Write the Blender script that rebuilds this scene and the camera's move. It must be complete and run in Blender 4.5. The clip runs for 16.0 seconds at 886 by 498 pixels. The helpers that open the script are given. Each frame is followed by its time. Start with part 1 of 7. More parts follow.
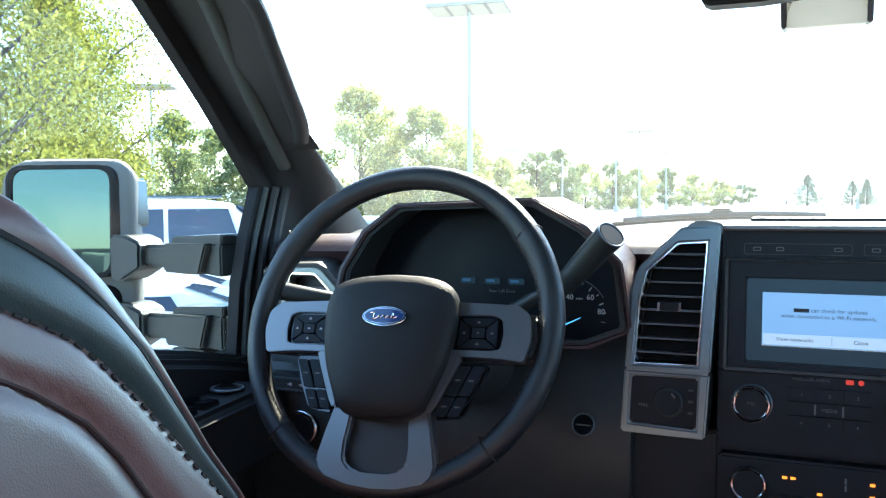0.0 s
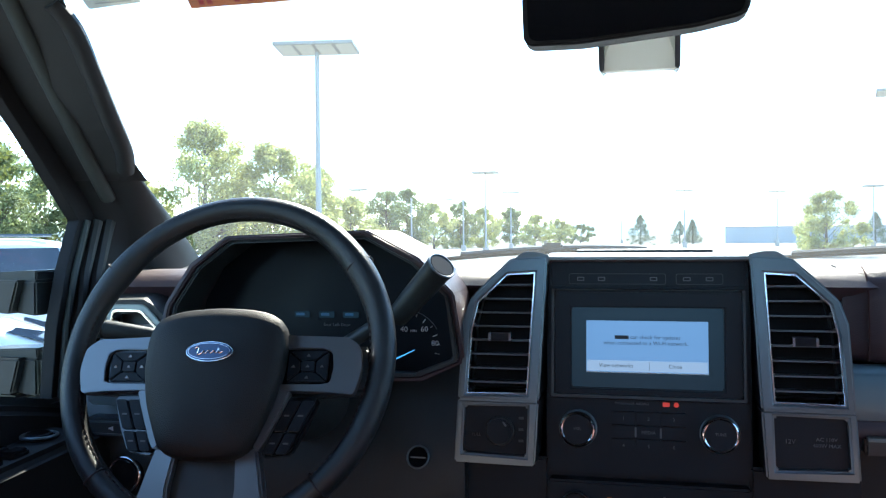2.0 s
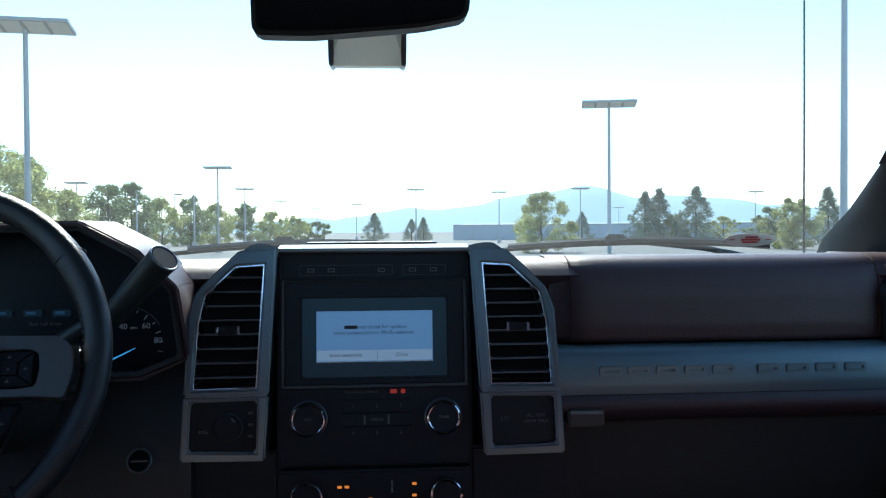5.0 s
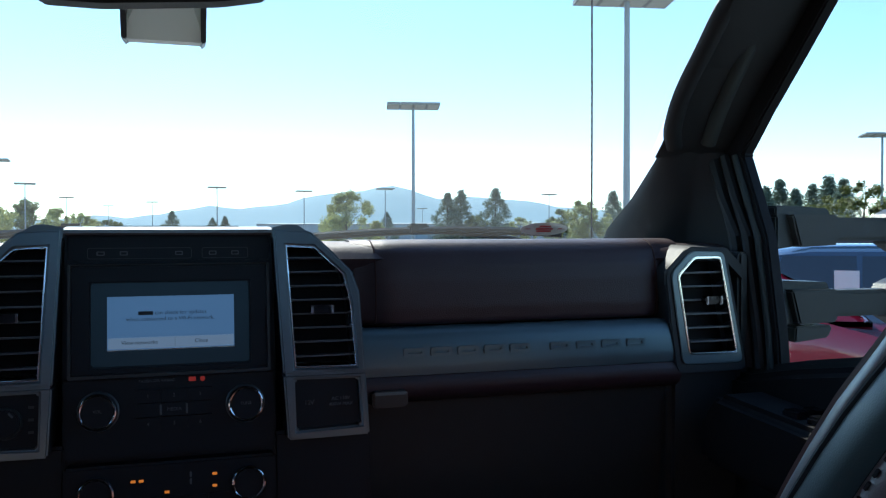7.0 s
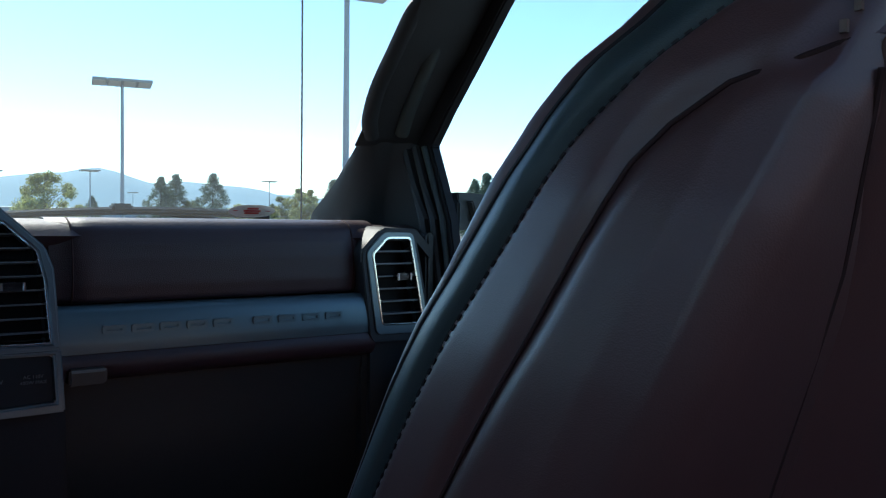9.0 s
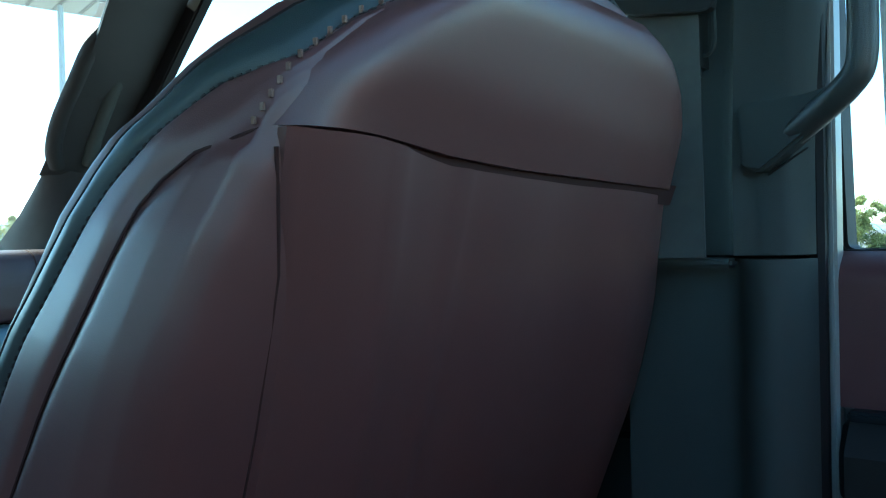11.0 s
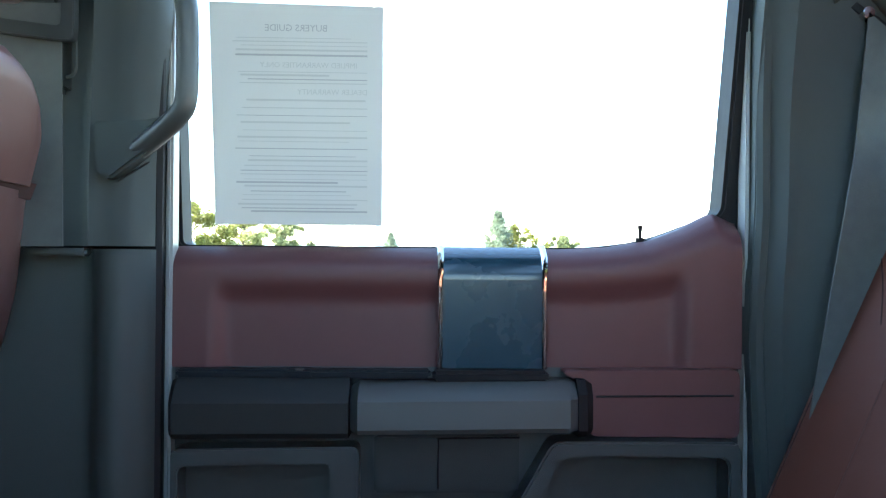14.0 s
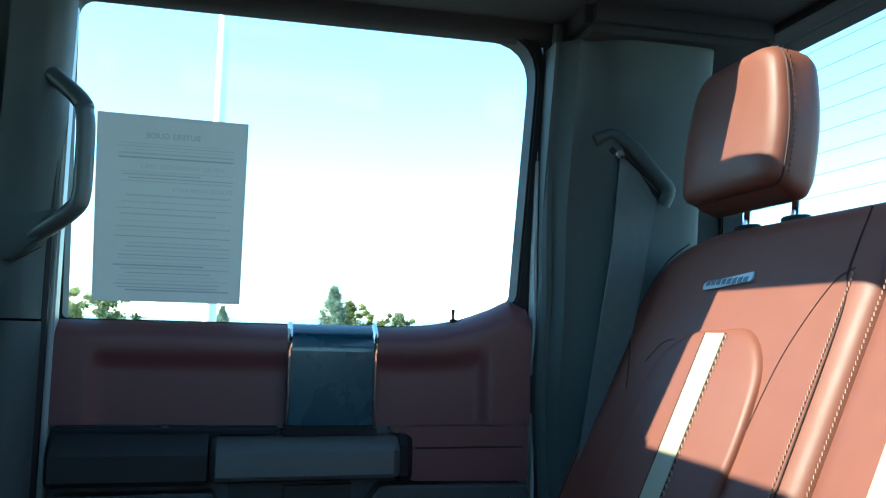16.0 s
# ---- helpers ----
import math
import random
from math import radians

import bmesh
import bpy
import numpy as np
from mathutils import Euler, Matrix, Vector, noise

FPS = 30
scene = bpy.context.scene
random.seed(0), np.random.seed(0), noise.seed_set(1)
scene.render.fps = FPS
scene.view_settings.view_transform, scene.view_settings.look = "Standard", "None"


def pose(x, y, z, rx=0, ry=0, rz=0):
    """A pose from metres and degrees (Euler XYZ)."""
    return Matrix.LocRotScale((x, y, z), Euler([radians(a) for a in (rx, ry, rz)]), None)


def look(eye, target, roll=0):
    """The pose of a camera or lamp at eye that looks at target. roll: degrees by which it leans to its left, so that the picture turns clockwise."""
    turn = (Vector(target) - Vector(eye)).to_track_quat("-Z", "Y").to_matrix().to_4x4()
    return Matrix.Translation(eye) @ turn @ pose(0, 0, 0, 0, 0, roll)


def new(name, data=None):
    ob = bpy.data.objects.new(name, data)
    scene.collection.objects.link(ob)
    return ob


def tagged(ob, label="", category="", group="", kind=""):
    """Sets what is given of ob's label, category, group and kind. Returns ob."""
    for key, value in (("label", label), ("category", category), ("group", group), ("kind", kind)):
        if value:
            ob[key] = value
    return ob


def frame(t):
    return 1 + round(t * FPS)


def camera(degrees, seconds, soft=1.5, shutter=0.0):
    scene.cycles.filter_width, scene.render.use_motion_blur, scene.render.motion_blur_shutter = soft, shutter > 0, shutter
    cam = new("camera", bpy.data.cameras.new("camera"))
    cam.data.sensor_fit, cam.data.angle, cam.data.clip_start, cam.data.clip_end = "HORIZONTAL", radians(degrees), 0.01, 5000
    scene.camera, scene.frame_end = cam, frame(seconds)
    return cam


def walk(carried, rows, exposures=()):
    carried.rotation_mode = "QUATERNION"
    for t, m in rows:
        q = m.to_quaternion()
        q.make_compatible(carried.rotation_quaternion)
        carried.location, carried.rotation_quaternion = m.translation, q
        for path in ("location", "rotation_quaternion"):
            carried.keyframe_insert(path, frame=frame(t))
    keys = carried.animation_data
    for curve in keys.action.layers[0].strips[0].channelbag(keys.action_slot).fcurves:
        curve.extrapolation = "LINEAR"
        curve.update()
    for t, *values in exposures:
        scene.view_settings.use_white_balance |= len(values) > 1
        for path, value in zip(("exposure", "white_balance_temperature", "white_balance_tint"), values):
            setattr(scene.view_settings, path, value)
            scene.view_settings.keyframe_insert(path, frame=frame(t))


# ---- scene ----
cam = camera(55.1, 16.0, 1.2)

# ---- camera path ----
PATH = [
    (0, (-0.02, -0.024, 1.505), (-0.816, 1.806, 1.386), -0.5),
    (0.5, (-0.015, -0.023, 1.505), (-0.745, 1.837, 1.415), -0.5),
    (1, (-0.009, -0.018, 1.502), (-0.661, 1.872, 1.44), -0.5),
    (1.5, (-0.002, -0.016, 1.498), (-0.566, 1.902, 1.459), -0.6),
    (2, (-0.001, -0.014, 1.496), (-0.464, 1.931, 1.466), -0.5),
    (2.5, (0.001, -0.015, 1.495), (-0.361, 1.952, 1.467), -0.5),
    (3, (0.003, -0.012, 1.492), (-0.259, 1.97, 1.464), -0.5),
    (3.5, (0.004, -0.015, 1.491), (-0.156, 1.978, 1.46), -0.4),
    (4, (0.005, -0.016, 1.491), (-0.053, 1.983, 1.455), -0.4),
    (6.5, (0.007, -0.015, 1.474), (0.487, 1.926, 1.429), -0.2),
    (7, (0.007, -0.017, 1.467), (0.604, 1.891, 1.424), -0.1),
    (7.5, (0.005, -0.027, 1.465), (0.726, 1.838, 1.421), 0.1),
    (8, (0.005, -0.041, 1.458), (0.858, 1.768, 1.419), 0.2),
    (8.2, (0.004, -0.048, 1.456), (0.913, 1.733, 1.418), 0.3),
    (10.3, (-0.022, -0.225, 1.457), (1.449, 1.128, 1.384), -0.3),
    (10.5, (-0.024, -0.24, 1.457), (1.456, 1.104, 1.42), -1.1),
    (11, (-0.028, -0.269, 1.457), (1.573, 0.929, 1.433), -1.3),
    (11.5, (-0.051, -0.318, 1.444), (1.659, 0.719, 1.433), -1.3),
    (12, (-0.058, -0.324, 1.44), (1.782, 0.458, 1.427), -2.1),
    (12.5, (-0.089, -0.363, 1.433), (1.826, 0.213, 1.424), -1.6),
    (13, (-0.114, -0.399, 1.43), (1.849, -0.018, 1.429), -0.7),
    (13.5, (-0.147, -0.402, 1.434), (1.845, -0.232, 1.43), -0.1),
    (14, (-0.194, -0.376, 1.434), (1.805, -0.441, 1.438), 0.5),
    (14.5, (-0.251, -0.339, 1.429), (1.731, -0.603, 1.467), 0.8),
    (15, (-0.314, -0.32, 1.42), (1.646, -0.704, 1.522), 1.1),
    (15.5, (-0.373, -0.324, 1.431), (1.574, -0.757, 1.574), 1.4),
    (16, (-0.426, -0.346, 1.435), (1.515, -0.786, 1.625), 1.5),
]
walk(cam, [(t, look(eye, target, roll)) for t, eye, target, roll in PATH],
     exposures=[(0, 2.95, 6700, 2), (1, 2.8, 6600, 3), (2, 2.4, 6400, 3), (4, 1.65, 6100, 0), (6.5, 0.9, 6050, 3), (8.2, 0.8, 6050, 3), (10.3, 1.45, 6050, -5), (11, 2.3, 5900, -17), (11.5, 3.1, 6200, -11),
                 (12, 3.45, 6650, -5), (13, 3.5, 7200, 2), (13.5, 3.6, 7600, 4), (14.5, 3.6, 7500, 3), (15.5, 2.85, 6300, -10), (16, 2.4, 5950, -16)])

# ---- light ----
SUN_EL, SUN_AZ = 43.0, 4.0          # degrees; azimuth to the left of straight ahead
world = bpy.data.worlds.new("sky")
scene.world = world
world.use_nodes = True
wn = world.node_tree
sky = wn.nodes.new("ShaderNodeTexSky")
sky.sky_type = "NISHITA"
sky.sun_disc = False
sky.sun_elevation = radians(SUN_EL)
sky.sun_rotation = radians(-SUN_AZ)
sky.altitude = 980
sky.air_density, sky.dust_density, sky.ozone_density = 1.0, 0.10, 3.8
wn.nodes["Background"].inputs["Strength"].default_value = 0.15
wn.links.new(sky.outputs["Color"], wn.nodes["Background"].inputs["Color"])
sun = new("sun", bpy.data.lights.new("sun", "SUN"))
sun.data.energy, sun.data.angle, sun.data.color = 3.8, radians(0.5), (1.0, 0.93, 0.82)
sun.matrix_world = look((0, 0, 0), (math.sin(radians(SUN_AZ)) * math.cos(radians(SUN_EL)),
                                    -math.cos(radians(SUN_AZ)) * math.cos(radians(SUN_EL)), -math.sin(radians(SUN_EL))))

# ---- materials ----
def mat(name, col, rough=0.5, metal=0.0, grain=0.0, scale=400.0, var=0.15, bump=0.0, coat=0.0, emit=None, strength=1.0, spec=0.5, island=0.0):
    m = bpy.data.materials.new(name)
    m.use_nodes = True
    nt = m.node_tree
    b = nt.nodes["Principled BSDF"]
    b.inputs["Base Color"].default_value = (*col, 1)
    b.inputs["Roughness"].default_value = rough
    b.inputs["Metallic"].default_value = metal
    b.inputs["Coat Weight"].default_value = coat
    b.inputs["Specular IOR Level"].default_value = spec
    if emit:
        b.inputs["Emission Color"].default_value = (*emit, 1)
        b.inputs["Emission Strength"].default_value = strength
    tc = nt.nodes.new("ShaderNodeTexCoord")
    if var:
        n1 = nt.nodes.new("ShaderNodeTexNoise")
        n1.inputs["Scale"].default_value = scale / 30
        n1.inputs["Detail"].default_value = 5
        nt.links.new(tc.outputs["Object"], n1.inputs["Vector"])
        mix = nt.nodes.new("ShaderNodeMix")
        mix.data_type = "RGBA"
        mix.inputs["A"].default_value = (*[c * (1 - var) for c in col], 1)
        mix.inputs["B"].default_value = (*[min(1, c * (1 + var)) for c in col], 1)
        nt.links.new(n1.outputs["Fac"], mix.inputs["Factor"])
        nt.links.new(mix.outputs["Result"], b.inputs["Base Color"])
        rr = nt.nodes.new("ShaderNodeMapRange")
        rr.inputs["To Min"].default_value = max(0.02, rough - 0.07)
        rr.inputs["To Max"].default_value = min(1.0, rough + 0.09)
        nt.links.new(n1.outputs["Fac"], rr.inputs["Value"])
        nt.links.new(rr.outputs["Result"], b.inputs["Roughness"])
        if island:
            geo = nt.nodes.new("ShaderNodeNewGeometry")
            hsv = nt.nodes.new("ShaderNodeHueSaturation")
            mr = nt.nodes.new("ShaderNodeMapRange")
            mr.inputs["To Min"].default_value = 1 - island
            mr.inputs["To Max"].default_value = 1 + island
            nt.links.new(geo.outputs["Random Per Island"], mr.inputs["Value"])
            nt.links.new(mr.outputs["Result"], hsv.inputs["Value"])
            nt.links.new(mix.outputs["Result"], hsv.inputs["Color"])
            nt.links.new(hsv.outputs["Color"], b.inputs["Base Color"])
    if bump:
        n2 = nt.nodes.new("ShaderNodeTexVoronoi" if grain else "ShaderNodeTexNoise")
        n2.inputs["Scale"].default_value = scale
        nt.links.new(tc.outputs["Object"], n2.inputs["Vector"])
        bp = nt.nodes.new("ShaderNodeBump")
        bp.inputs["Strength"].default_value = bump
        bp.inputs["Distance"].default_value = 0.001
        nt.links.new(n2.outputs["Distance" if grain else "Fac"], bp.inputs["Height"])
        nt.links.new(bp.outputs["Normal"], b.inputs["Normal"])
    return m


def glass(name, tint=(0.92, 0.96, 0.95), gloss=0.06, rough=0.0):
    m = bpy.data.materials.new(name)
    m.use_nodes = True
    nt = m.node_tree
    nt.nodes.remove(nt.nodes["Principled BSDF"])
    tr = nt.nodes.new("ShaderNodeBsdfTransparent")
    tr.inputs["Color"].default_value = (*tint, 1)
    gl = nt.nodes.new("ShaderNodeBsdfGlossy")
    gl.inputs["Roughness"].default_value = rough
    mx = nt.nodes.new("ShaderNodeMixShader")
    mx.inputs["Fac"].default_value = gloss
    nt.links.new(tr.outputs[0], mx.inputs[1])
    nt.links.new(gl.outputs[0], mx.inputs[2])
    nt.links.new(mx.outputs[0], nt.nodes["Material Output"].inputs["Surface"])
    return m


M_LEATHER = mat("maroon_leather", (0.140, 0.058, 0.051), 0.42, grain=1, scale=1500, bump=0.10, var=0.08, spec=0.8)
for key_, val_ in (("Coat Weight", 0.5), ("Coat Roughness", 0.36)):
    M_LEATHER.node_tree.nodes["Principled BSDF"].inputs[key_].default_value = val_
M_REARLEA = mat("red_leather", (0.135, 0.042, 0.027), 0.50, grain=1, scale=1300, bump=0.15, var=0.10, spec=0.35)
M_DOORLEA = mat("door_red_vinyl", (0.12, 0.043, 0.043), 0.45, grain=1, scale=1300, bump=0.18, var=0.08)
M_DASH = mat("dash_maroon_vinyl", (0.048, 0.027, 0.030), 0.44, grain=1, scale=800, bump=0.35, var=0.12)
M_STRIPE = mat("stone_leather", (0.34, 0.285, 0.19), 0.45, grain=1, scale=900, bump=0.2, var=0.06)
M_BAND = mat("grey_leather_band", (0.055, 0.068, 0.067), 0.40, grain=1, scale=1500, bump=0.08, var=0.06)
M_THREAD = mat("dark_thread", (0.02, 0.012, 0.012), 0.7, var=0)
M_THREADL = mat("light_thread", (0.26, 0.16, 0.12), 0.7, var=0)
M_SEAM = mat("seam_shadow_fabric", (0.012, 0.008, 0.008), 0.8, var=0)
M_BLACK = mat("black_plastic", (0.028, 0.033, 0.033), 0.40, grain=1, scale=1200, bump=0.2, var=0.15)
M_SOFTBLK = mat("soft_black_rubber", (0.012, 0.012, 0.013), 0.65, scale=600, bump=0.1, spec=0.25)
M_PIANO = mat("gloss_black", (0.008, 0.009, 0.011), 0.12, var=0.05, coat=0.6)
M_DOORBLK = mat("black_door_plastic", (0.055, 0.063, 0.062), 0.32, grain=1, scale=1200, bump=0.2, var=0.15)
M_TRIM = mat("charcoal_trim", (0.046, 0.058, 0.055), 0.62, grain=1, scale=1500, bump=0.25, var=0.12)
M_HEAD = mat("black_headliner_cloth", (0.034, 0.034, 0.034), 0.95, scale=1800, bump=0.4, var=0.2)
M_GREYTRIM = mat("grey_pull_handle", (0.105, 0.113, 0.108), 0.45, metal=0.3, var=0.06)
# white paint darkened, so that the edge strips look shaded
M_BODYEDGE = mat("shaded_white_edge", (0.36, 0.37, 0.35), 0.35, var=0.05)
M_WSATIN = mat("satin_wheel_trim", (0.21, 0.215, 0.215), 0.33, metal=0.75, var=0.04, scale=300)
M_SEAMR = mat("dark_red_seam_and_shade", (0.045, 0.016, 0.013), 0.8, var=0)
M_PILLAR = mat("dark_pillar_trim", (0.022, 0.025, 0.026), 0.55, grain=1, scale=1500, bump=0.2, var=0.12)
M_MARM = mat("dark_mirror_arm", (0.050, 0.048, 0.042), 0.5, grain=1, scale=900, bump=0.25, var=0.1)
M_SATIN = mat("satin_silver", (0.145, 0.175, 0.19), 0.33, metal=0.75, var=0.04, scale=300)
M_ALU = mat("brushed_dash_silver", (0.125, 0.178, 0.200), 0.42, metal=0.55, var=0.06, scale=900, bump=0.05)
M_BADGE = mat("badge_silver", (0.55, 0.57, 0.58), 0.35, metal=0.4, var=0)
M_CHROME = mat("chrome", (0.66, 0.68, 0.70), 0.12, metal=1.0, var=0)
M_WHEEL = mat("black_wheel_leather", (0.020, 0.022, 0.023), 0.34, grain=1, scale=1300, bump=0.3, var=0.15)
M_HUB = mat("dark_airbag_vinyl", (0.017, 0.0165, 0.016), 0.52, grain=1, scale=900, bump=0.4, var=0.15, spec=0.3)
M_BTN = mat("button_black", (0.010, 0.014, 0.018), 0.48, var=0.08, spec=0.25)
M_ARM = mat("armrest_black", (0.013, 0.013, 0.012), 0.56, grain=1, scale=1200, bump=0.2, var=0.12)
M_MARK = mat("pale_marking", (0.55, 0.57, 0.58), 0.6, var=0)
M_MARKDIM = mat("dim_marking", (0.13, 0.14, 0.15), 0.6, var=0)
M_FAINT = mat("faint_marking", (0.055, 0.062, 0.068), 0.6, var=0)
M_SLAT = mat("grey_vent_slat", (0.11, 0.12, 0.125), 0.35, var=0.08)
M_BLUE = mat("deep_blue_enamel", (0.010, 0.040, 0.17), 0.15, var=0, coat=1.0)
M_PAPER = mat("white_paper", (0.66, 0.64, 0.60), 0.8, scale=300, bump=0.03, var=0.03)
M_INK = mat("faint_ink", (0.54, 0.525, 0.49), 0.8, var=0)
M_INKD = mat("grey_ink", (0.44, 0.43, 0.41), 0.8, var=0)
M_BELT = mat("grey_webbing", (0.105, 0.115, 0.108), 0.75, scale=2500, bump=0.6, var=0.2)
M_PAINT = mat("white_paint", (0.72, 0.72, 0.70), 0.2, var=0.02, coat=0.8)
M_CARPET = mat("black_carpet", (0.015, 0.014, 0.014), 0.95, scale=1500, bump=0.6, var=0.3)
# gloss black inlay; the blue it reflects is put into the base colour
M_INSERT = mat("blue_reflecting_black_insert", (0.010, 0.045, 0.068), 0.26, var=0.25, scale=500, coat=0.45)
M_REDICON = mat("red_icon_lamp", (0.4, 0.02, 0.02), 0.4, var=0, emit=(1.0, 0.08, 0.05), strength=0.07)
M_ORANGE = mat("orange_led", (0.4, 0.15, 0.02), 0.4, var=0, emit=(1.0, 0.28, 0.04), strength=0.28)
M_SCREEN = mat("lit_display_blue", (0.05, 0.08, 0.12), 0.3, var=0, emit=(0.14, 0.31, 0.62), strength=0.18)
M_SCREEN2 = mat("lit_display_pale", (0.05, 0.08, 0.12), 0.3, var=0, emit=(0.28, 0.41, 0.62), strength=0.20)
M_SCRBG = mat("dim_display", (0.010, 0.016, 0.024), 0.25, var=0, emit=(0.05, 0.13, 0.22), strength=0.03, spec=0.15)
M_SCRTXT = mat("display_text", (0.02, 0.03, 0.04), 0.5, var=0)
M_CLUSTER = mat("cluster_black_glass", (0.006, 0.009, 0.013), 0.30, var=0.05, spec=0.15)
M_BLUELIT = mat("blue_needle", (0.02, 0.12, 0.3), 0.4, var=0, emit=(0.08, 0.40, 0.9), strength=0.25)
M_ICON = mat("dim_blue_icon", (0.02, 0.06, 0.12), 0.4, var=0, emit=(0.05, 0.22, 0.5), strength=0.035)
M_MIRROR = mat("mirror_glass", (0.035, 0.060, 0.063), 0.02, metal=1.0, var=0)
M_MIRTINT = mat("auto_dimming_mirror", (0.16, 0.21, 0.28), 0.03, metal=1.0, var=0)
M_COVER = mat("light_grey_cover", (0.78, 0.80, 0.76), 0.5, var=0.04)
M_ORANGESTK = mat("orange_film", (0.75, 0.22, 0.08), 0.5, var=0.05)
M_STKWHITE = mat("label_white", (0.75, 0.74, 0.68), 0.6, var=0.03)
M_STKRED = mat("label_red", (0.55, 0.05, 0.05), 0.5, var=0)
G_WIND = glass("windshield_glass", (0.95, 0.985, 0.975), 0.035)
# a thin patchy translucent layer in the windshield imitates the haze of sun glare
nt_ = G_WIND.node_tree
veil_, film_ = nt_.nodes.new("ShaderNodeBsdfTranslucent"), nt_.nodes.new("ShaderNodeMixShader")
spots_, dens_ = nt_.nodes.new("ShaderNodeTexNoise"), nt_.nodes.new("ShaderNodeMapRange")
spots_.inputs["Scale"].default_value, spots_.inputs["Detail"].default_value = 6.0, 6.0
dens_.inputs["To Min"].default_value, dens_.inputs["To Max"].default_value = 0.008, 0.022
veil_.inputs["Color"].default_value = (0.9, 0.92, 0.88, 1)
nt_.links.new(spots_.outputs["Fac"], dens_.inputs["Value"])
nt_.links.new(dens_.outputs["Result"], film_.inputs["Fac"])
nt_.links.new(nt_.nodes["Mix Shader"].outputs[0], film_.inputs[1])
nt_.links.new(veil_.outputs[0], film_.inputs[2])
nt_.links.new(film_.outputs[0], nt_.nodes["Material Output"].inputs["Surface"])
G_SIDE = glass("side_glass", (0.94, 0.97, 0.97), 0.012)
G_REAR = glass("privacy_glass", (0.90, 0.95, 0.97), 0.02)
M_ASPH = mat("asphalt", (0.12, 0.118, 0.115), 0.9, scale=30, bump=0.4, var=0.25)
M_POLE = mat("galvanised_pole", (0.36, 0.38, 0.39), 0.5, metal=0.4, var=0.1, scale=20)
M_POLEW = mat("white_painted_pole", (0.75, 0.75, 0.74), 0.5, var=0.12, scale=60)
M_LAMPH = mat("lamp_head_grey", (0.36, 0.36, 0.34), 0.5, var=0.1, scale=20)
M_LENS = mat("lamp_lens", (0.66, 0.65, 0.58), 0.4, var=0.1, scale=20)
M_BARK = mat("bark", (0.10, 0.085, 0.07), 0.9, scale=20, bump=0.5, var=0.3)
M_LEAFY = mat("yellow_green_leaf", (0.175, 0.190, 0.045), 0.6, var=0.25, scale=10, island=0.45)
M_LEAFG = mat("green_leaf", (0.20, 0.24, 0.11), 0.6, var=0.25, scale=10, island=0.5)
M_LEAFP = mat("pale_green_leaf", (0.385, 0.40, 0.165), 0.6, var=0.25, scale=10, island=0.4)
M_NEEDLE = mat("pine_needle", (0.16, 0.21, 0.15), 0.8, var=0.25, scale=10, island=0.5)
for m_, w_ in ((M_PAPER, 0.45), (M_COVER, 0.25), (M_LEAFY, 0.60), (M_LEAFG, 0.55), (M_LEAFP, 0.58), (M_NEEDLE, 0.45)):
    nt_ = m_.node_tree
    bs_ = nt_.nodes["Principled BSDF"]
    tl_ = nt_.nodes.new("ShaderNodeBsdfTranslucent")
    nt_.links.new(bs_.inputs["Base Color"].links[0].from_socket, tl_.inputs["Color"])
    mx_ = nt_.nodes.new("ShaderNodeMixShader")
    mx_.inputs["Fac"].default_value = w_
    nt_.links.new(bs_.outputs[0], mx_.inputs[1])
    nt_.links.new(tl_.outputs[0], mx_.inputs[2])
    nt_.links.new(mx_.outputs[0], nt_.nodes["Material Output"].inputs["Surface"])
# the blue of distance haze is mixed into the forest colour
M_HILL = mat("haze_tinted_forest", (0.22, 0.33, 0.39), 1.0, scale=0.6, var=0.12)
M_WALLG = mat("grey_metal_siding", (0.40, 0.44, 0.47), 0.7, scale=6, var=0.12)
M_CARBLUE = mat("dark_blue_car_paint", (0.02, 0.05, 0.11), 0.2, var=0.03, coat=1.0)
M_CARRED = mat("red_car_paint", (0.42, 0.01, 0.03), 0.2, var=0.03, coat=1.0)
M_CARWHITE = mat("white_car_paint", (0.78, 0.79, 0.80), 0.2, var=0.02, coat=1.0)
M_CARSILV = mat("silver_car_paint", (0.45, 0.47, 0.50), 0.25, metal=0.5, var=0.03, coat=1.0)
M_CARGLASS = mat("dark_car_glass", (0.015, 0.022, 0.035), 0.06, var=0, coat=1.0)
M_TYRE = mat("tyre_rubber", (0.02, 0.02, 0.02), 0.8, var=0.1)
M_MIRSHELL = mat("grey_mirror_shell", (0.17, 0.17, 0.155), 0.55, grain=1, scale=900, bump=0.25, var=0.1)


# ---- mesh helpers ----
def smooth(me, angle=40):
    for p in me.polygons:
        p.use_smooth = True
    me.set_sharp_from_angle(angle=radians(angle))


def part(name, bm, material, parent=None, label="", sm=40):
    bmesh.ops.recalc_face_normals(bm, faces=bm.faces)
    me = bpy.data.meshes.new(name)
    bm.to_mesh(me)
    bm.free()
    for m in (material if isinstance(material, (list, tuple)) else [material]):
        me.materials.append(m)
    if sm:
        smooth(me, sm)
    ob = new(name, me)
    if parent is not None:
        ob.parent = parent
    if label:
        tagged(ob, label)
    return ob


def thing(name, label, category, loc=(0, 0, 0), group="", kind=""):
    ob = new(name)
    ob.location = loc
    ob.empty_display_size = 0.05
    return tagged(ob, label, category, group, kind)


def under(ob, parent):
    """Keeps a world-built mesh in place under a parent that has its own location."""
    ob.parent = parent
    ob.matrix_parent_inverse = Matrix.Translation(-Vector(parent.location))
    return ob


